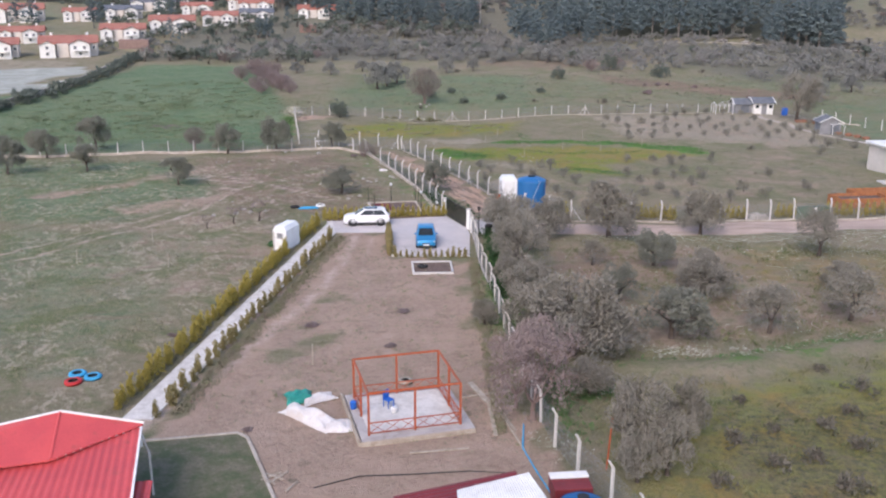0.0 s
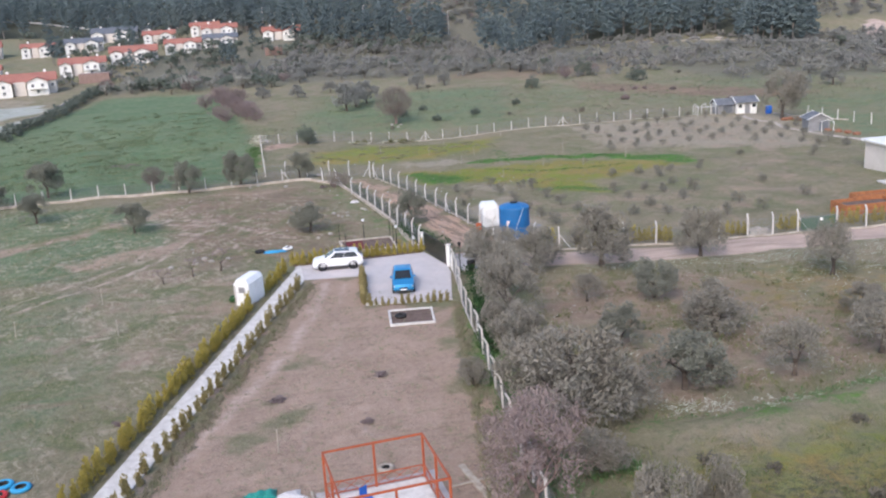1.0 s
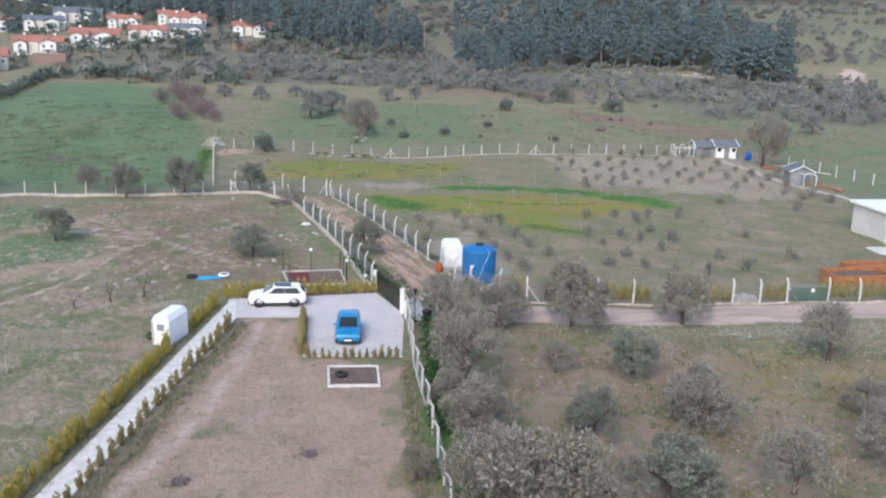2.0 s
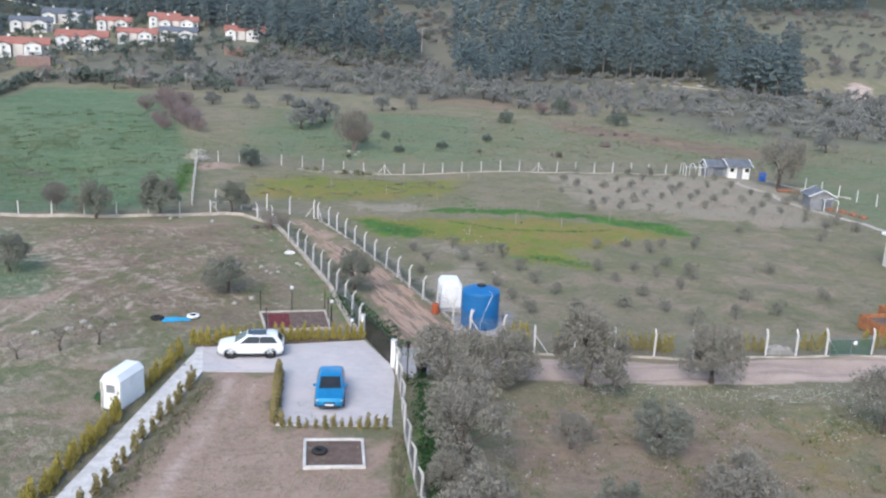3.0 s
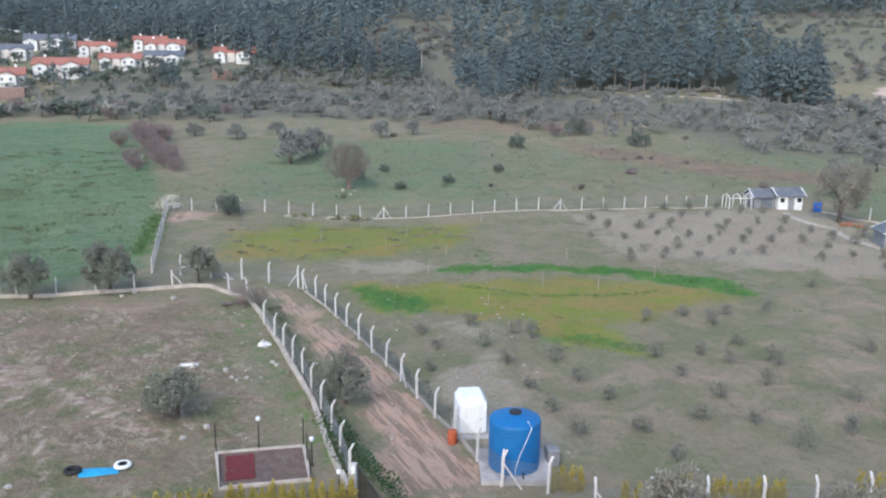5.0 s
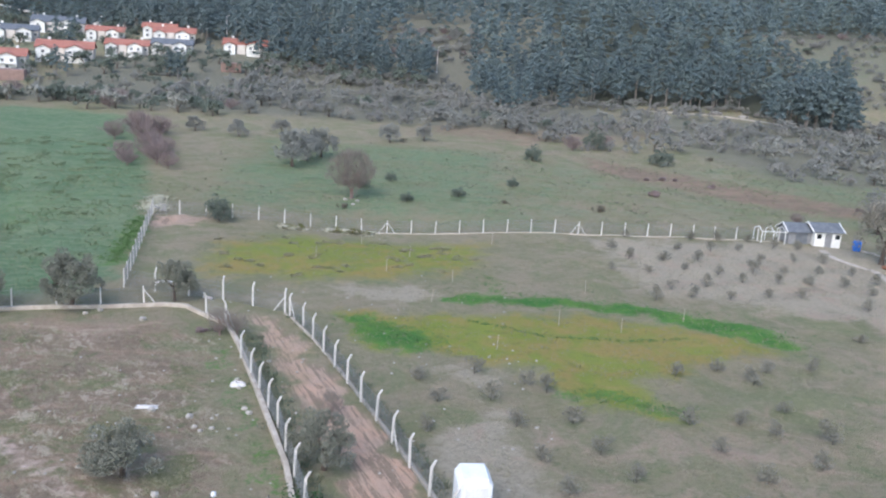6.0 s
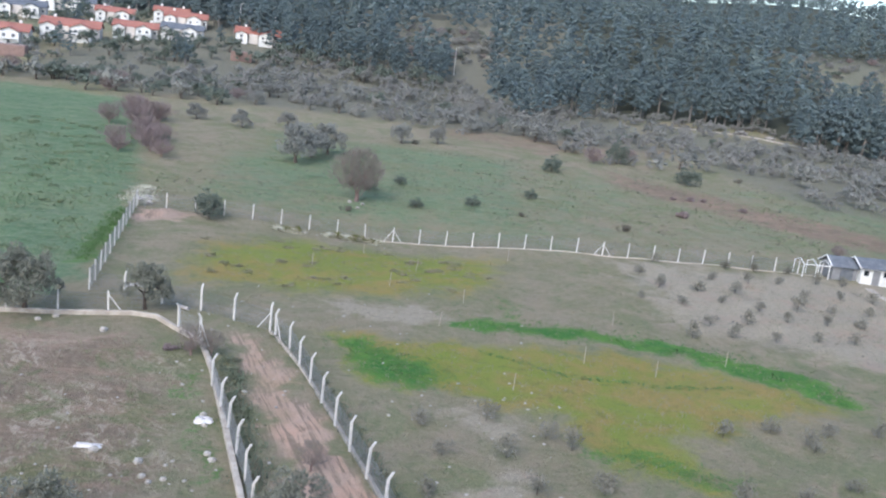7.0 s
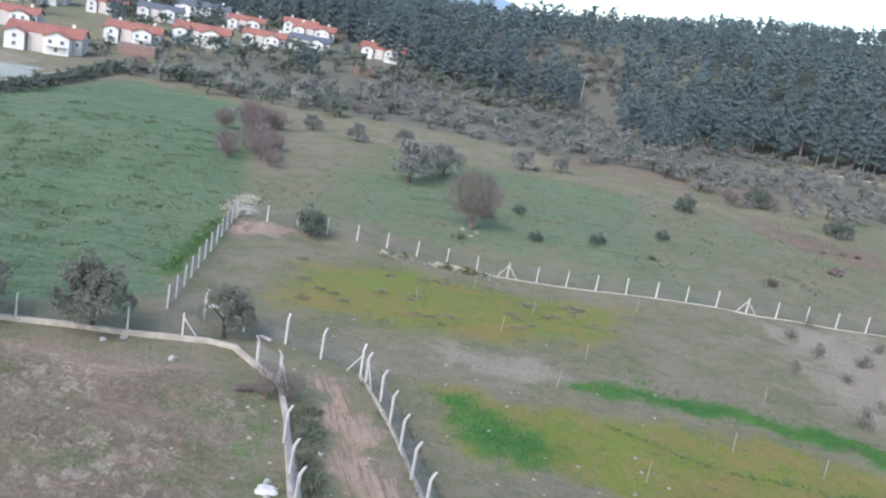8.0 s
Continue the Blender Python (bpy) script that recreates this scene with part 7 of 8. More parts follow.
# ---- village ----
def villa(x, y, rz, w, roof, label, tall=5.2):
    """A house with a tiled roof sloping to the front, a gabled front wing, a brown recess and chimneys."""
    z = min(on(x - 5, y), on(x + 5, y), on(x, y))
    root = thing("house", label, "house", pose(x, y, z, 0, 0, rz))
    w = w * 0.94
    d, hw, o = w * 0.6, tall * 0.7, 0.45

    def gabled(cx, cy, ww, dd, h0, h1, along_x, wall):
        m = pose(cx, cy, 0) if along_x else pose(cx, cy, 0, 0, 0, 90)
        lx, ly = (ww, dd) if along_x else (dd, ww)
        vs = [(-lx / 2, -ly / 2, -1), (lx / 2, -ly / 2, -1), (lx / 2, ly / 2, -1), (-lx / 2, ly / 2, -1), (-lx / 2, -ly / 2, h0), (lx / 2, -ly / 2, h0), (lx / 2, ly / 2, h0), (-lx / 2, ly / 2, h0), (-lx / 2, 0, h1), (lx / 2, 0, h1)]
        part("wall", Shape().add([m @ Vector(v) for v in vs], [(0, 1, 5, 4), (1, 2, 6, 9, 5), (2, 3, 7, 6), (3, 0, 4, 8, 7), (4, 5, 9, 8), (6, 7, 8, 9), (3, 2, 1, 0)]), wall, root)
        for s in (-1, 1):
            k = (h1 - h0) * o / (ly / 2)
            q = [(-lx / 2 - o, s * (ly / 2 + o), h0 - k + 0.03), (lx / 2 + o, s * (ly / 2 + o), h0 - k + 0.03), (lx / 2 + o, 0, h1 + 0.03), (-lx / 2 - o, 0, h1 + 0.03)]
            q = q if s < 0 else q[::-1]
            part("roof", Shape().add([m @ Vector(v) for v in q + [(a, b, c + 0.2) for a, b, c in q]], [(3, 2, 1, 0), (4, 5, 6, 7), (0, 1, 5, 4), (1, 2, 6, 5), (2, 3, 7, 6), (3, 0, 4, 7)]), roof, root, "red clay tiles" if roof is M["roof_tile"] else "dark grey roof tiles")

    tall = hw + w * 0.115
    gabled(0, d / 2, w, d, hw, tall, True, M["plaster_cream"])
    gabled(w * 0.2, 0.3, w * 0.34, d * 0.9, hw * 0.97, hw * 0.97 + w * 0.07, False, M["white_paint"])
    gabled(-w * 0.36, 0.9, w * 0.26, d * 0.8, hw * 0.93, hw * 0.93 + w * 0.055, False, M["white_paint"])
    front = 0.3 - d * 0.45
    part("entrance", Shape().box((-w * 0.1, -0.6, hw * 0.5 - 0.4), (w * 0.2, 1.6, hw + 0.5), 0, 0.02), M["plaster_cream"], root, "cream entrance bay")
    for cx, cy, cz in ((w * 0.12, front - 0.03, 0.7), (w * 0.28, front - 0.03, 0.7), (w * 0.2, front - 0.03, 0.28), (-w * 0.36, 0.9 - d * 0.4 - 0.03, 0.7), (-w * 0.36, 0.9 - d * 0.4 - 0.03, 0.28), (w * 0.44, -0.03, 0.66)):
        win = part("window", Shape().box((cx, cy, hw * cz), (1.2, 0.14, 1.2), 0, 0.02), M["white_paint"], root)
        part("pane", Shape().box((cx, cy - 0.07, hw * cz), (0.8, 0.05, 0.85)), M["dull_glass"], win, "grey glass")
    for cx in (-w * 0.3, w * 0.33):
        part("chimney", Shape().box((cx, d * 0.55, tall + 0.2), (0.7, 0.7, 1.5), 0, 0.04), M["white_paint"], root, "white chimney")
    part("balcony", Shape().box((w * 0.2, front - 0.6, hw * 0.48), (w * 0.26, 1.1, 0.16), 0, 0.02), M["white_paint"], root, "white balcony slab")
    return root


GREY_ROOF = M["roof_dark"]
for x, y, rz, w, roof, lab, tall in ((-97.8, 325, 14, 16.5, M["roof_tile"], "white village house with a red tiled roof", 6.4), (-108.5, 305, 16, 15, M["roof_tile"], "pale village house with a red tiled roof", 6.2), (-84.6, 341, 12, 13.5, M["roof_tile"], "cream village house with a red tiled roof", 5.6),
                                     (-72, 346, 10, 13, GREY_ROOF, "white village house with a dark grey roof", 5.6), (-75.5, 363, 12, 14, M["roof_tile"], "village house with an orange tiled roof", 6.6), (-51, 358, 8, 15, M["roof_tile"], "white village house with a red tiled roof at the wood", 5.0),
                                     (-102, 374, 14, 13, M["roof_tile"], "village house with a red roof among trees", 5.8), (-84.4, 378, 12, 12, M["roof_tile"], "village house with an orange tiled roof", 6.2), (-130, 368, 18, 15, GREY_ROOF, "pale village house with a grey roof", 6.0), (-131.5, 410, 14, 20, GREY_ROOF, "long pale building with a blue-grey roof", 6.4),
                                     (-112.5, 270, 20, 17, M["roof_tile"], "large white house with a red tiled roof", 6.6), (-133, 265, 22, 15, M["roof_tile"], "white house with a red tiled roof and a veranda", 6.6), (-140.5, 301, 20, 14, M["roof_tile"], "pinkish village house with a red roof", 5.8), (-168, 358, 22, 20, M["roof_tile"], "large cream village house with a red roof", 8.0),
                                     (-145, 361, 18, 13, M["roof_tile"], "village house with a red roof among trees", 6.0), (-118, 432, 14, 16, GREY_ROOF, "pale building with a grey roof near the wood", 6)):
    tagged(villa(x, y, rz, w, roof, lab, tall * 0.88), group="village houses")
tagged(part("hut", Shape().box((-50.5, 331, on(-50.5, 331, 1.2)), (6, 4, 2.8), 10, 0.1), M["brown_wall"]), "small reddish-brown outbuilding below the village", "outbuilding")
tagged(part("outbuilding", Shape().box((-100.5, 292, on(-100.5, 292, 1.0)), (9, 5, 3.0), 15, 0.1), M["brown_wall"]), "low red-roofed outbuilding beside a house", "outbuilding")
kerb_wall("wall", [(-86, 160), (-84.5, 190), (-86, 212), (-89, 235), (-93, 262)], 0.4, 1.3, M["rock"], "long grey garden wall along the meadow", 4.0)
kerb_wall("pavement", [(-104, 462), (-120, 464), (-142, 466), (-165, 474), (-200, 490), (-260, 500)], 4.0, 0.15, M["pale_concrete"], "pale road on the hillside above the village", 8.0, 1.5)


# ---- young orchard ----
def sapling(seed, r=0.42):
    rng = np.random.default_rng(seed)
    root = thing("olive_sapling", "small young olive tree with a bushy crown", "sapling")
    s = Shape().tube([(0, 0, -0.15), (0.02, 0, 0.35), (-0.02, 0.03, 0.85)], [0.03, 0.022, 0.01], 5)
    part("trunk", s, M["bark"], root)
    c = [(rng.normal() * r * 0.55, rng.normal() * r * 0.55, rng.uniform(0.3, 1.0)) for _ in range(12)]
    part("crown", quads_mesh("crown", leaf_cloud(rng, c, rng.uniform(0.18, 0.36, 12), 420, 0.17, 0.06, 0.9), M["sapling"]), None, root)
    return root


SAPLING = [sapling(100 + k) for k in range(4)]
random.seed(11)
ORCHARD_TOP = [(44.0, 165.6), (48.0, 165.5), (40.1, 164.4), (31.2, 163.3), (53.7, 163.0), (49.9, 161.8), (44.8, 160.0), (36.8, 158.9), (40.8, 158.6), (28.6, 158.5), (53.9, 156.3), (50.0, 155.7), (37.9, 154.5), (45.2, 154.1), (33.5, 153.3), (29.4, 153.2), (50.8, 151.0), (54.6, 150.7), (46.7, 150.5), (42.8, 149.9), (34.8, 149.5), (60.7, 149.5), (38.3, 148.4), (26.3, 148.2), (56.0, 147.6), (30.1, 147.2)]
ORCHARD_SIDE = [(51.8, 146.6), (47.7, 146.2), (44.2, 146.0), (39.8, 145.1), (57.5, 145.0), (61.7, 144.7), (53.4, 143.5), (35.2, 143.3), (30.9, 141.1), (44.4, 140.8), (40.7, 140.2), (54.4, 139.7), (36.5, 139.4), (32.4, 139.1), (57.3, 138.3), (28.3, 137.7), (49.8, 137.5), (55.3, 134.4), (59.1, 134.2), (60.0, 130.4), (56.0, 130.3), (43.8, 127.5), (52.6, 124.4), (36.0, 120.1), (27.9, 118.7), (31.8, 118.7), (24.0, 116.8)]
ORCHARD_LOW = [(29.9, 116.4), (8.7, 115.7), (4.6, 114.2), (12.2, 114.2), (13.6, 112.8), (30.2, 111.2), (9.5, 110.9), (5.8, 110.4), (40.2, 109.7), (26.1, 108.9), (22.5, 108.5), (14.6, 107.9), (27.8, 107.2), (10.8, 107.1), (31.2, 106.4), (5.0, 106.0), (23.3, 104.7), (15.5, 103.7), (28.9, 102.8), (11.7, 102.5), (24.8, 101.0), (41.6, 100.7), (16.8, 100.3), (33.9, 99.6), (12.7, 98.6), (22.0, 97.2), (25.4, 96.4), (35.1, 96.1), (17.7, 95.6), (13.7, 95.2), (31.0, 94.9), (26.7, 93.1), (18.8, 91.6)]
for x, y in ORCHARD_TOP + ORCHARD_SIDE + ORCHARD_LOW:
    tagged(plant(random.choice(SAPLING), x, y, random.uniform(0.85, 1.3), tall=random.uniform(0.85, 1.1)), group="young orchard")
STAKE = Shape().tube([(0, 0, -0.2), (0.02, 0.01, 1.3)], 0.03, 4).mesh("stake", M["timber"])
for x, y in ((1.6, 143), (8.3, 140.2), (13.9, 158), (21.4, 138.5), (10.9, 121.2), (22.3, 127), (-1.6, 156), (-6, 147), (4, 150), (17, 128), (29, 131), (6, 133), (-22.2, 70.2), (-7.6, 50.8), (-26, 78), (-30, 71)):
    tagged(part("stake", STAKE, None, at=pose(x, y, on(x, y), random.uniform(-4, 4), random.uniform(-4, 4), 0)), "thin pale wooden stake in the field", "stake", "stakes")


# ---- ground cover ----
def tufts(name, rng, places, size, blades, material, label, category, flat=0.5, lift=0.02):
    """Small plants of a few blades each, joined."""
    places = np.asarray(places, float)
    n = len(places) * blades
    base = np.repeat(places, blades, 0) + rng.normal(size=(n, 2)) * size * 0.45
    a = rng.uniform(0, 2 * math.pi, n)
    h = size * rng.uniform(0.4, 1.1, n)
    w = size * rng.uniform(0.06, 0.15, n)
    z = height(base[:, 0], base[:, 1]) + lift
    p = np.stack([base[:, 0], base[:, 1], z], 1)
    out = np.stack([np.cos(a), np.sin(a), np.zeros(n)], 1)
    side = np.stack([-np.sin(a), np.cos(a), np.zeros(n)], 1) * w[:, None]
    up = np.array([0, 0, 1.0]) * (h * (1 - flat * 0.5))[:, None] + out * (h * flat)[:, None]
    quads = np.stack([p - side * 0.6, p + side * 0.6, p + up * 0.7 + side, p + up], 1)
    return tagged(new(name, quads_mesh(name, quads, material)), label, category, kind="stuff")


def scatter(rng, count, outline, clump=0.0, soft=4.0):
    xs, ys = [p[0] for p in outline], [p[1] for p in outline]
    pts = np.stack([rng.uniform(min(xs), max(xs), count * 3), rng.uniform(min(ys), max(ys), count * 3)], 1)
    pts = pts[inside(pts[:, 0], pts[:, 1], outline, soft) > rng.uniform(0, 1, len(pts))]
    if clump:
        v = np.array([noise.noise((x * clump, y * clump, 3.0)) for x, y in pts])
        pts = pts[v + rng.normal(size=len(v)) * 0.3 > 0.0]
    return pts[:count]


def along(line, half, count):
    pts = []
    for (x0, y0), (x1, y1) in zip(line, line[1:]):
        k = int(count * math.hypot(x1 - x0, y1 - y0) / sum(math.dist(a, b) for a, b in zip(line, line[1:])))
        t = rng.uniform(0, 1, k)
        pts.append(np.stack([x0 + (x1 - x0) * t, y0 + (y1 - y0) * t], 1) + rng.normal(size=(k, 2)) * half)
    return np.concatenate(pts)


rng = np.random.default_rng(21)
LANE_EDGE = [(-0.9 + 0.3, 91), (-2.3, 97), (-4.0, 103), (-6.9, 112), (-9.6, 121.5)]
LEFT = [(-60, 48), (-18, 48), (-13, 74), (-14, 88), (-3, 90), (-11, 122), (-26, 123), (-62, 118)]
tufts("weeds", rng, scatter(rng, 6500, LEFT, 0.22), 0.3, 4, M["weed"], "low weeds and dry grass over the field", "weeds", 0.8)
tufts("weeds", rng, scatter(rng, 6500, [(9, 92), (58, 92), (62, 160), (24, 161), (-20, 156), (-14, 134), (-2, 120)], 0.25), 0.28, 4, M["weed"], "low weeds between the young olives", "weeds", 0.8)
tufts("weeds", rng, scatter(rng, 5000, [(8, 36), (40, 34), (48, 60), (44, 78), (9, 79)], 0.3), 0.32, 5, M["olive_weed"], "rough weeds under the olive trees", "weeds", 0.7)
tufts("weeds", rng, scatter(rng, 900, [(-14, 45), (-10, 70), (-9.8, 78), (2, 72), (3, 50), (5, 40), (-9, 44)], 0.35), 0.2, 8, M["weed"], "scattered weeds on the driveway", "weeds", 0.7)
band_pts = [(path_left(y) + 2.2 + abs(random.gauss(0, 0.5)), y) for y in np.linspace(44, 80, 900)] + [(3.0 - 0.6 * random.random() + 0.02 * (70 - y), y) for y in np.linspace(42, 73, 700)] + [(path_left(y) - 0.9 + random.gauss(0, 0.35), y) for y in np.linspace(44, 84, 500)]
tufts("weeds", rng, band_pts, 0.26, 9, M["weed"], "green weeds along the path and fence", "weeds", 0.5)
tufts("meadow_grass", rng, scatter(rng, 9000, [(-80, 132), (-31, 130), (-27, 136), (-31, 160), (-36, 190), (-70, 190)], 0.12, 30)[:7000], 0.36, 4, M["meadow_blade"], "rough meadow grass", "grass", 0.7)
tufts("meadow_grass", rng, scatter(rng, 9000, [(-28, 165), (60, 170), (110, 172), (90, 230), (-30, 225)], 0.1, 30)[:7000], 0.36, 4, M["meadow_blade"], "rough meadow grass on the slope", "grass", 0.7)

tufts("dry_stalks", rng, np.concatenate([along([(-27.7, 163.4), (-28.8, 167.5), (-29.0, 171)], 0.6, 230), along([(-11.6, 160.4), (-9.0, 160.6)], 0.3, 60), along([(-5.8, 161.6), (-0.5, 162.4)], 0.35, 120)]), 0.6, 7, M["straw"], "pale dry stalks heaped at the foot of the fence", "stalks", 0.9)
tufts("weeds", rng, np.concatenate([rng.normal(size=(26, 2)) * 0.28 + c for c in scatter(rng, 46, [(-17, 138), (-18, 152), (-10, 158), (12, 158), (12, 146), (0, 139)])]), 0.26, 6, M["weed"], "green tussocks of weed on the mossy strip", "weeds", 0.6)
tufts("meadow_grass", rng, np.concatenate([rng.normal(size=(22, 2)) * rng.uniform(0.3, 0.9) + c for c in scatter(rng, 190, [(-80, 128), (-31, 128), (-27, 136), (-31, 160), (-40, 215), (-75, 215)])]), 0.42, 5, M["tussock"], "taller dark tussocks of grass over the meadow", "grass", 0.6)
tufts("dry_tufts", rng, scatter(rng, 1500, [(-28, 165), (60, 170), (110, 172), (96, 240), (-30, 240)], 0.08, 30), 0.4, 5, M["heath"], "dry brownish tufts over the slope", "grass", 0.6)


LUSH = np.concatenate([along([(8.5, 134.6), (13, 134.6), (19, 134.9), (25, 133.8), (30, 132.2), (34.5, 129), (37, 125.8)], 1.2, 750), along([(0, 126.5), (2.5, 124), (6, 121)], 1.3, 350), along([(13, 136), (12, 142)], 0.9, 70), along([(16, 113), (22.5, 110.4)], 0.8, 160), along([(9, 128), (15, 125), (22, 124.6), (28, 126)], 0.18, 160)])
tufts("lush_grass", rng, LUSH, 0.22, 6, M["lush"], "lush bright green grass in the wet hollow", "grass", 0.5)
tufts("lush_grass", rng, np.concatenate([along([(11, 51), (16, 50.8), (22, 52.8), (30, 55.4), (44, 60)], 0.5, 900), along([(4.4, 73), (4.6, 60), (6, 48), (7, 42)], 0.7, 700), along([(-25.5, 141), (-28, 160)], 0.6, 500), along([(7.4, 47.5), (9.5, 47.0)], 0.6, 260)]), 0.28, 8, M["lush"], "green weeds along the banks and fences", "weeds", 0.5)
tufts("wild_flowers", rng, np.concatenate([along([(13.4, 52.6), (16.6, 52.9)], 0.6, 240), along([(18, 52.4), (24, 53.6), (30, 56)], 0.5, 320), along([(8.0, 47.6), (9.6, 47.4)], 0.5, 200), along([(13, 79.6), (30, 79.2), (42, 81)], 0.9, 1100), scatter(rng, 1300, [(27, 70), (46, 68), (48, 80), (28, 80)], 0.3), scatter(rng, 500, [(9, 55), (26, 56), (28, 76), (9, 78)], 0.3), along([(12.2, 60.4), (13.6, 60.6)], 0.4, 50), along([(5.5, 42), (6.8, 39.5)], 0.5, 80)]), 0.12, 4, M["flower"], "small white wild flowers", "flowers", 0.9, 0.1)

tufts("weeds", rng, np.concatenate([along([(x + 1.1, y) for x, y in LANE_EDGE], 0.45, 650), along([(-6.0, 127.0), (-2.9, 121), (-0.3, 114.5), (3.5, 104.5), (5.8, 98)], 0.3, 500)]), 0.34, 9, M["ivy_dull"], "dark weeds along both sides of the lane", "weeds", 0.5)
# low bushes in the rough grass
random.seed(5)
HEATH = [shrub(120 + k, "low dark heath bush in the rough grass", 220, M["heath"], 0.5, 0.5, 0.2) for k in range(2)]
DRY = [shrub(124 + k, "dry brown brushwood on the soil", 260, M["red_twig"], 0.6, 0.5, 0.3) for k in range(2)]
for x, y, k in ((14.8, 41.3, 1.3), (16.0, 39.0, 1.2), (18.1, 39.7, 1.1), (20.7, 40.6, 1.2), (19.9, 42.8, 1.1), (23.8, 47.3, 1.3), (18.5, 36.9, 1.4), (17.2, 42.5, 0.8), (21.8, 44.5, 1.0), (26.5, 45.2, 1.1), (13.6, 46.8, 1.0), (24.5, 40.2, 1.2), (27.5, 49.5, 1.1), (30.5, 48.0, 1.0), (12.8, 37.2, 1.2),
                (21.5, 37.8, 1.2), (28.5, 42.5, 1.2), (16.5, 45.8, 0.8), (33, 53, 1.2), (22.5, 50.2, 0.8)):
    tagged(plant(random.choice(HEATH), x, y, k), group="heath bushes")
for x, y, k in ((-8.6, 57.2, 1.0), (-2.6, 60, 0.9), (-17.2, 55.2, 0.8), (-3.1, 53.6, 0.8), (-11.3, 122.6, 1.2), (-12.4, 121.8, 1.2), (-9.7, 42.4, 0.6)):
    tagged(plant(random.choice(DRY), x, y, k * 0.75, tall=0.55), group="brushwood heaps")
for k in range(46):
    x, y = random.uniform(-30, 70), random.uniform(172, 240)
    if k < 26:
        x, y = random.uniform(42, 75), random.uniform(183, 215)
    if random.random() < 0.5:
        continue
    tagged(plant(random.choice(DRY if k < 26 else HEATH), x, y, random.uniform(0.8, 1.7)), group="low brush on the slope")

# stones
random.seed(9)
STONES = [(-26.4, 163.5, 0.5), (-27.6, 164.5, 0.6), (-28.4, 165.6, 0.5), (-26.8, 165.2, 0.4), (-27.4, 166.4, 0.5), (-7.9, 112.4, 0.24), (-7.5, 111.0, 0.2), (-6.6, 107.8, 0.25), (-6.2, 107.2, 0.25), (-9.1, 104.9, 0.22), (-8.6, 104.4, 0.18), (-8.0, 104.8, 0.2), (-12.2, 107.0, 0.3), (-9.7, 106.3, 0.28),
          (-14.4, 103.1, 0.2), (-12.4, 103.0, 0.2), (-9.2, 96.8, 0.28), (-21.5, 125.6, 0.3), (-17.6, 124.0, 0.35), (-22.4, 124.6, 0.25), (-5.0, 177.5, 0.35), (-3.3, 177.2, 0.35), (-3.8, 175.2, 0.3), (-20.5, 90, 0.3), (-21, 88.5, 0.35), (-19.6, 88.9, 0.3), (-18.2, 89.6, 0.25), (-23, 87.5, 0.3), (-10.3, 95.2, 0.25)]
for x, y, r in STONES:
    tagged(part("stone", Shape().rock((0, 0, r * 0.25), r, 0.65), M["rock"], at=pose(x, y, on(x, y))), "pale weathered field stone", "stone", "field stones")
s = Shape()
for k in range(380):
    x, y = random.choice([(random.uniform(2, 13), random.uniform(93, 120)), (random.uniform(-16, -2), random.uniform(92, 122)), (random.uniform(-40, -12), random.uniform(86, 122)), (random.gauss(-6, 3), random.gauss(161.5, 0.8)), (random.gauss(-27.5, 1.3), random.gauss(164.5, 2.2)), (random.uniform(-12, 14), random.uniform(116, 142)), (random.uniform(8, 40), random.uniform(56, 80))])
    s.rock((x, y, on(x, y)), random.uniform(0.05, 0.15), 0.6)
tagged(part("rubble", s, M["rock"]), "small pale stones scattered over the fields", "rubble", kind="stuff")
for x, y, k in ((-3.0, 161.6, 1.3), (-4.8, 161.4, 1.2), (-2.0, 161.9, 1.0), (-9.3, 160.8, 1.2), (-10.6, 160.6, 1.0), (-1.0, 162.0, 0.9)):
    tagged(plant(random.choice(SHRUB), x, y, k * 1.2, tall=0.6, label="low green shrub at the foot of the fence"), group="shrubs at the far fence")
sheet("plastic_sheeting", -7.7, 111.6, 1.0, 0.8, 0.2, 10, M["tarp_white"], "white plastic sheet caught by the low wall", "sheeting", 9)
sheet("plastic_sheeting", -12.6, 107.4, 1.3, 0.5, 0.1, 5, M["tarp_white"], "white plastic scrap lying in the field", "sheeting", 10)
sheet("plastic_sheeting", -18.8, 134.6, 1.6, 0.7, 0.15, 25, M["tarp_white"], "white plastic scrap lying by the fence", "sheeting", 11)
for k in range(9):
    x, y, a = -45.7 + random.gauss(0, 1.1), 148.0 + random.gauss(0, 0.7), random.uniform(-0.5, 0.5)
    tagged(part("branch", Shape().tube([(-0.9, 0, 0.1), (0, 0.15, 0.25), (0.9, 0.05, 0.12)], [0.07, 0.06, 0.03], 5), M["pale_bark"], at=pose(x, y, on(x, y), 0, 0, math.degrees(a))), "pale dead branch lying in the meadow", "branch", "dead branches")
sheet("mound", 31.4, 87.4, 2.4, 0.9, 0.6, 3, M["rock"], "grey heap of stones inside the lane fence", "heap", 12)
tagged(part("log", Shape().tube([(-14.2, 130.4, 0.2), (-13.3, 129.9, 0.2)], 0.15, 8), M["concrete"]), "short pale concrete pipe beside the fence", "pipe")
DEAD = [tree("dead_bush", 50, 0.8, 1.0, 0.5, 60, 0.2, "dead leafless bush in the field", M["red_twig"], M["bark"], blobs=4, depth=2, stems=3, trunk_r=0.06)]
for x, y, k in ((-20.2, 84.4, 1.4), (-18.0, 85.6, 1.5), (-22.3, 82.6, 1.1), (-32, 124.8, 0.9)):
    tagged(plant(DEAD[0], x, y, k), group="dead bushes")

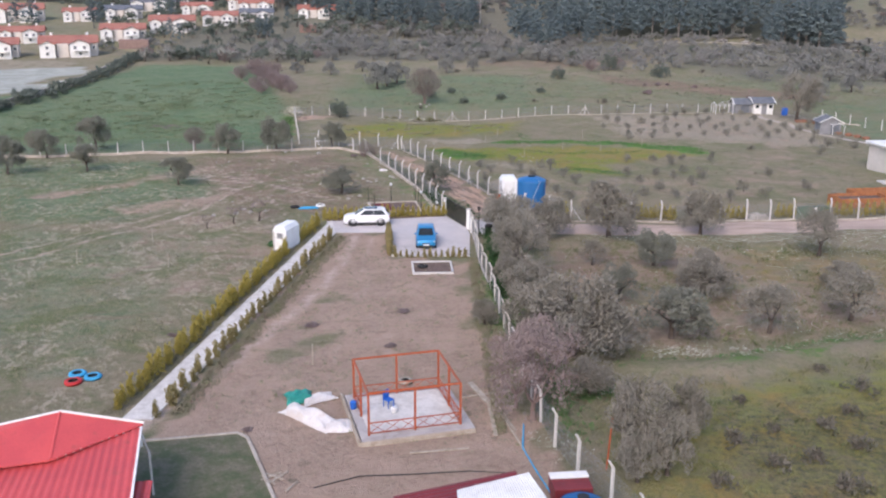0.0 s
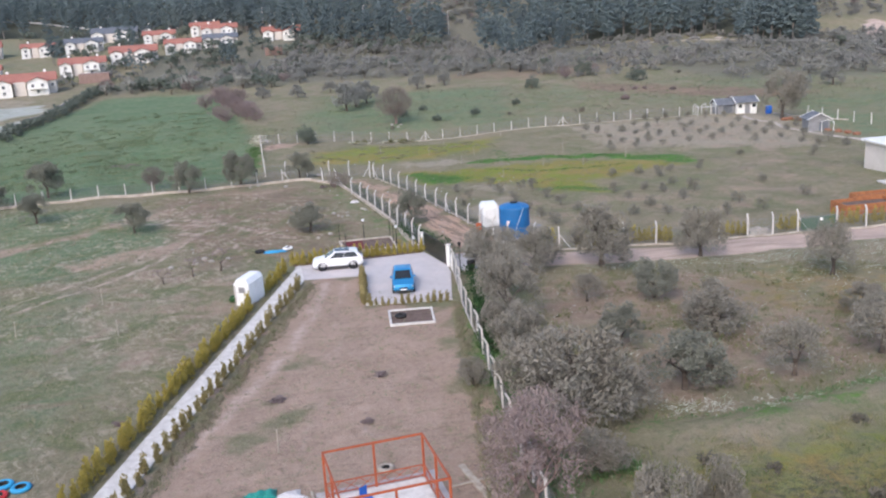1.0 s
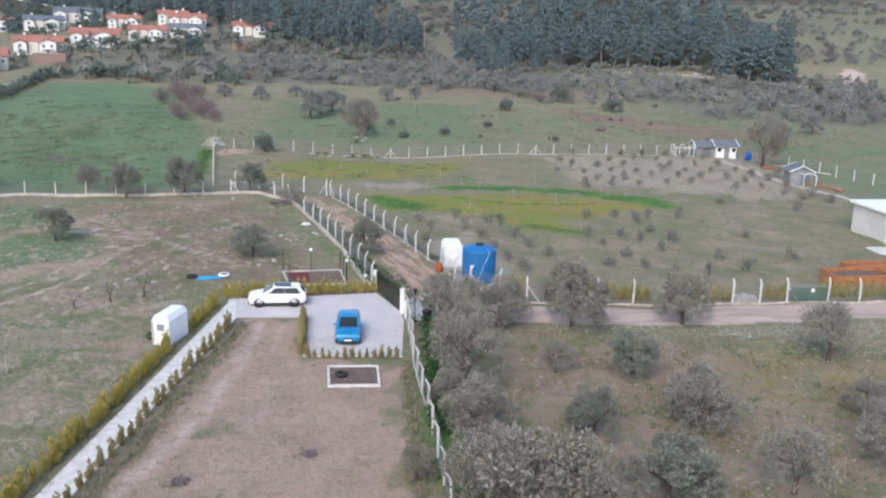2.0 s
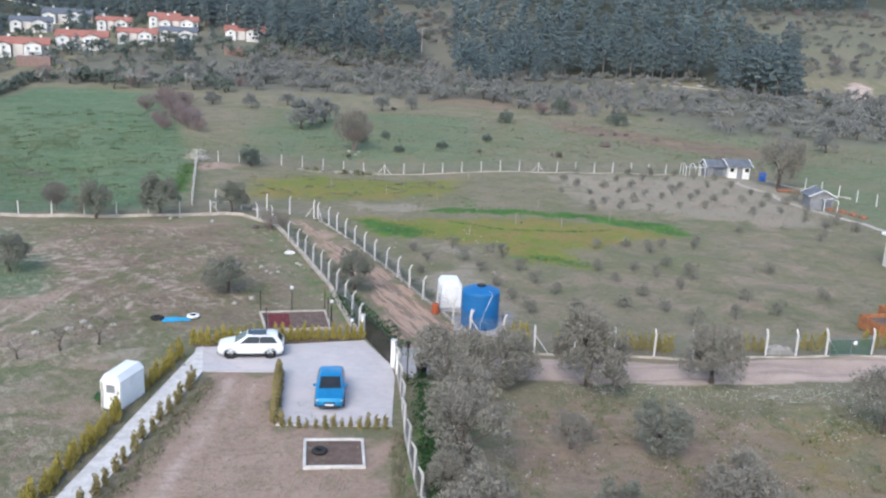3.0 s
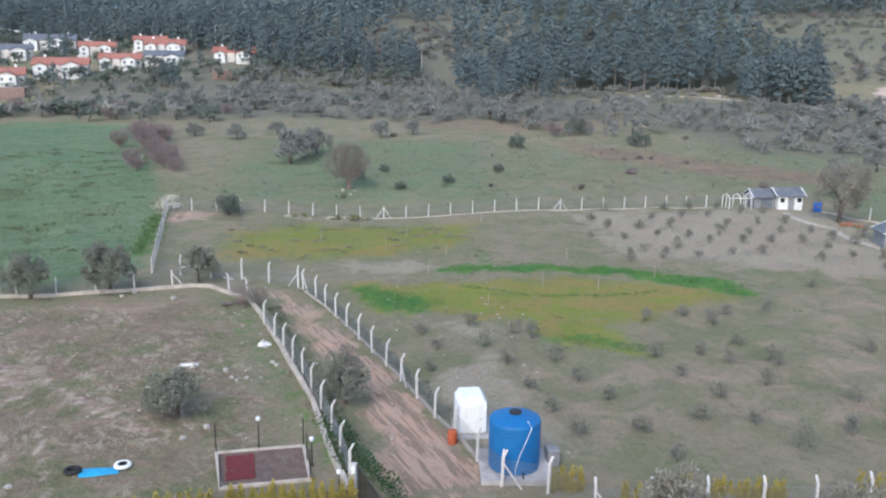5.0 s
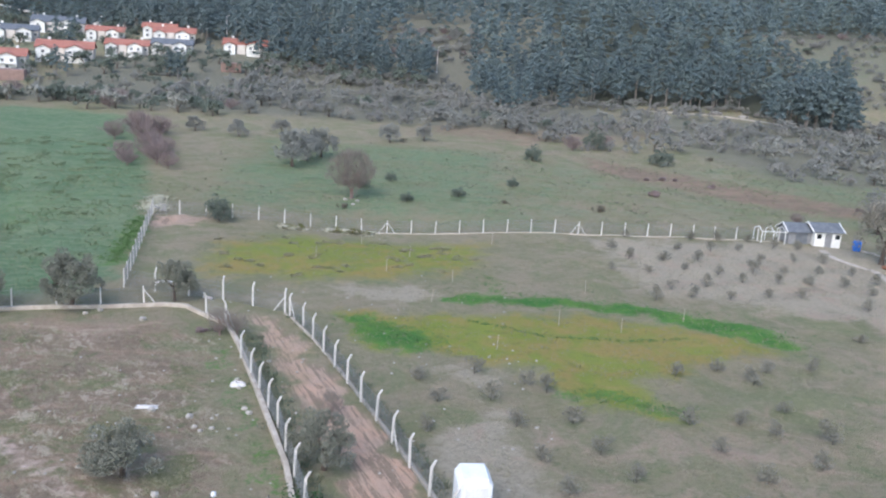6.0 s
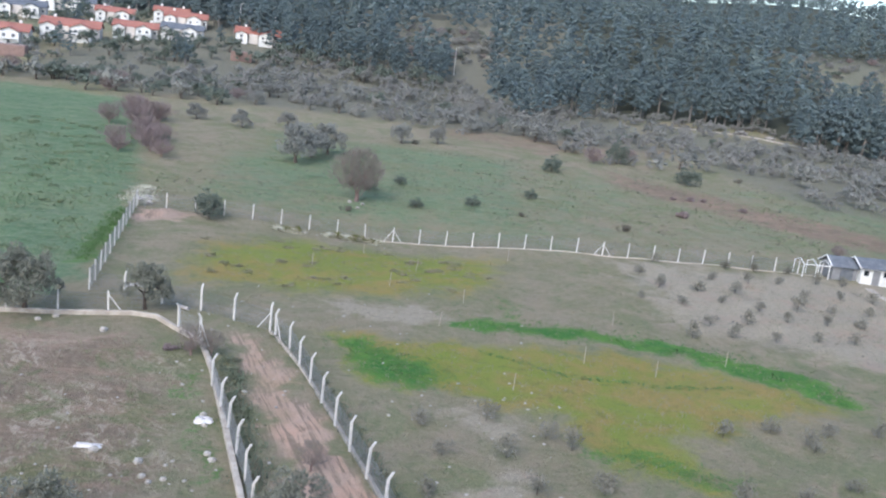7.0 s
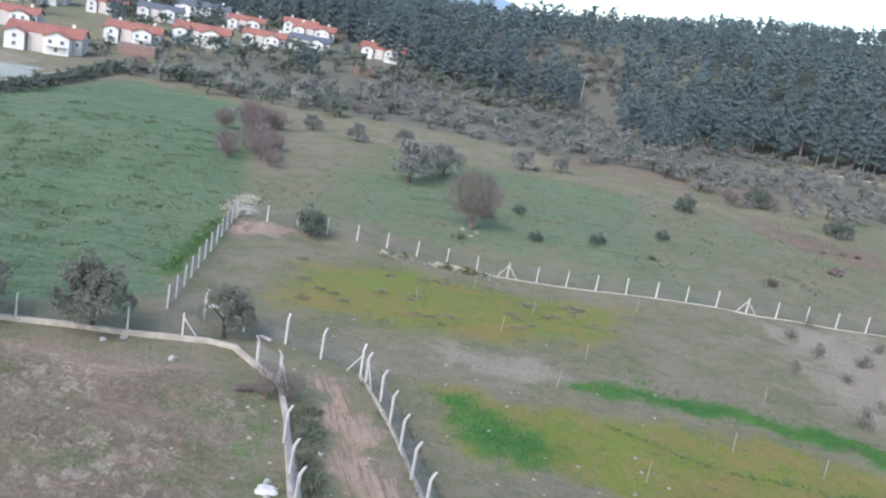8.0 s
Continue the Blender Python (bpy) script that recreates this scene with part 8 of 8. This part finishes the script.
# ---- bushes and trees round the village ----
random.seed(17)
VILLAGE = []
HEDGE = [(x + random.gauss(0, 0.7), y + random.gauss(0, 0.7)) for x, y, _ in polyline_points([(-84, 160), (-82.2, 187), (-83.4, 208), (-86, 231), (-90, 264), (-74, 270), (-57, 273), (-44, 268)], 1.5)]
joined("hedge", OLIVE_FAR_DARK + OLIVE_FAR[:1], HEDGE, "dark overgrown hedge round the meadow", "hedge", (0.55, 1.1))
for k in range(30):
    VILLAGE.append((-90 + 54 * random.random(), 255 + random.gauss(6, 5), random.uniform(0.9, 1.5), random.choice([RED_BUSH, OLIVE_FAR[0], OLIVE_FAR_DARK[0], OLIVE_FAR_DARK[1]])))
for k in range(44):
    VILLAGE.append((random.uniform(-112, -40), random.uniform(282, 318), random.uniform(0.6, 1.0), random.choice(OLIVE_FAR_DARK + [OLIVE_FAR[1]])))
HOUSES = [o for o in scene.objects if o.name.split(".")[0] == "house" and o.parent is None]
for k in range(44):
    VILLAGE.append((random.uniform(-180, -45), random.uniform(330, 440), random.uniform(1.2, 2.2), random.choice(OLIVE_FAR_DARK)))
for x, y, k in ((-96.5, 311, 1.6), (-116, 380, 2.2), (-90, 318, 1.7), (-80.7, 307.5, 1.5), (-80.3, 317.3, 1.6), (-77, 323.5, 1.5), (-65, 313, 1.8), (-62, 316, 1.9), (-65, 338, 1.5), (-91, 366.6, 1.7), (-134, 376, 2.0), (-51.4, 329, 1.3), (-45.7, 328.6, 1.6), (-43, 333.4, 1.5), (-41, 345.4, 1.7), (-37.3, 331.6, 1.4),
                (-71, 324.5, 1.6), (-121, 337, 1.8), (-99.4, 303.5, 1.3), (-36, 351.4, 1.8), (-31, 339.5, 1.7), (-27, 348.5, 1.7), (-15.4, 328, 1.6), (-8.2, 328.3, 1.8), (0.8, 332, 1.9), (6.3, 331, 1.6), (-20, 336, 1.6), (-58, 326, 1.3), (-86, 330, 1.4), (-69, 333, 1.3), (-106, 318, 1.4), (-110, 345, 1.7), (-95, 352, 1.6)):
    tagged(plant(random.choice(OLIVE_FAR_DARK), x, y, k, tall=1.1, label="dark rounded tree in a village garden"), group="village greenery")
for x, y, k, proto in VILLAGE:
    if any(math.hypot(h.location.x - x, h.location.y + 4 - y) < 10.5 for h in HOUSES):
        continue
    if -86 < x < -30 and y < 250:
        continue
    tagged(plant(proto, x, y, k, label="dark tree or bush among the village gardens"), group="village greenery")
for x, y, k in ((-61, 309, 0.8), (-64, 312, 0.7), (-88, 300, 0.6), (-92, 303, 0.7), (-106, 352, 0.8), (-112, 356, 0.9), (-125, 330, 0.9), (-130, 336, 1.0), (-60, 345, 0.6), (-120, 395, 0.9), (-150, 330, 1.1), (-158, 335, 1.0)):
    tagged(plant(random.choice(PINE), x, y, k, label="dark conifer in a village garden"), group="village conifers")


def street_lamp(x, y, h, label):
    root = thing("street_lamp", label, "street lamp", pose(x, y, on(x, y)))
    part("pole", Shape().tube([(0, 0, -0.5), (0, 0, h), (0.4, 0, h + 0.25), (1.0, 0, h + 0.3)], [0.13, 0.09, 0.07, 0.06], 6), M["pale_concrete"], root)
    part("lantern", Shape().box((1.2, 0, h + 0.28), (0.7, 0.25, 0.12), 0, 0.03), M["galvanised"], root)


for x, y, h in ((12.6, 351, 8.5), (-47.2, 366, 8), (-20.3, 372, 8), (-60, 372, 8.5), (-115, 455, 8), (-150, 462, 8)):
    street_lamp(x, y, h, "tall pale street lamp at the edge of the wood")
for x, y, k in ((97, 321, 1.0), (104, 318, 0.8)):
    tagged(part("rock_bank", Shape().rock((x, y, on(x, y, 0.2)), 2.2 * k, 0.4), M["rock"]), "pale bare bank at the foot of the wood", "bank")
kerb_wall("road", [(75, 318), (95, 319), (116, 303), (130, 292), (150, 283)], 2.5, 0.12, M["kerb"], "pale track along the foot of the wood", 4.0)
for proto in (*OLIVE, *OLIVE_OPEN, *OLIVE_DARK, *OLIVE_FAR, *OLIVE_FAR_DARK, *BARE, *PINK, *SPARSE, RED_BUSH, *PINE, *PINE_MID, *PINE_FAR, *PINE_LAST, *OLIVE_NEAR, *OLIVE_MIDDLE, BUSH_NEAR, *GOLD, *GREEN, *SHRUB, *SAPLING, *HEATH, *DRY, *DEAD):
    remove(proto)
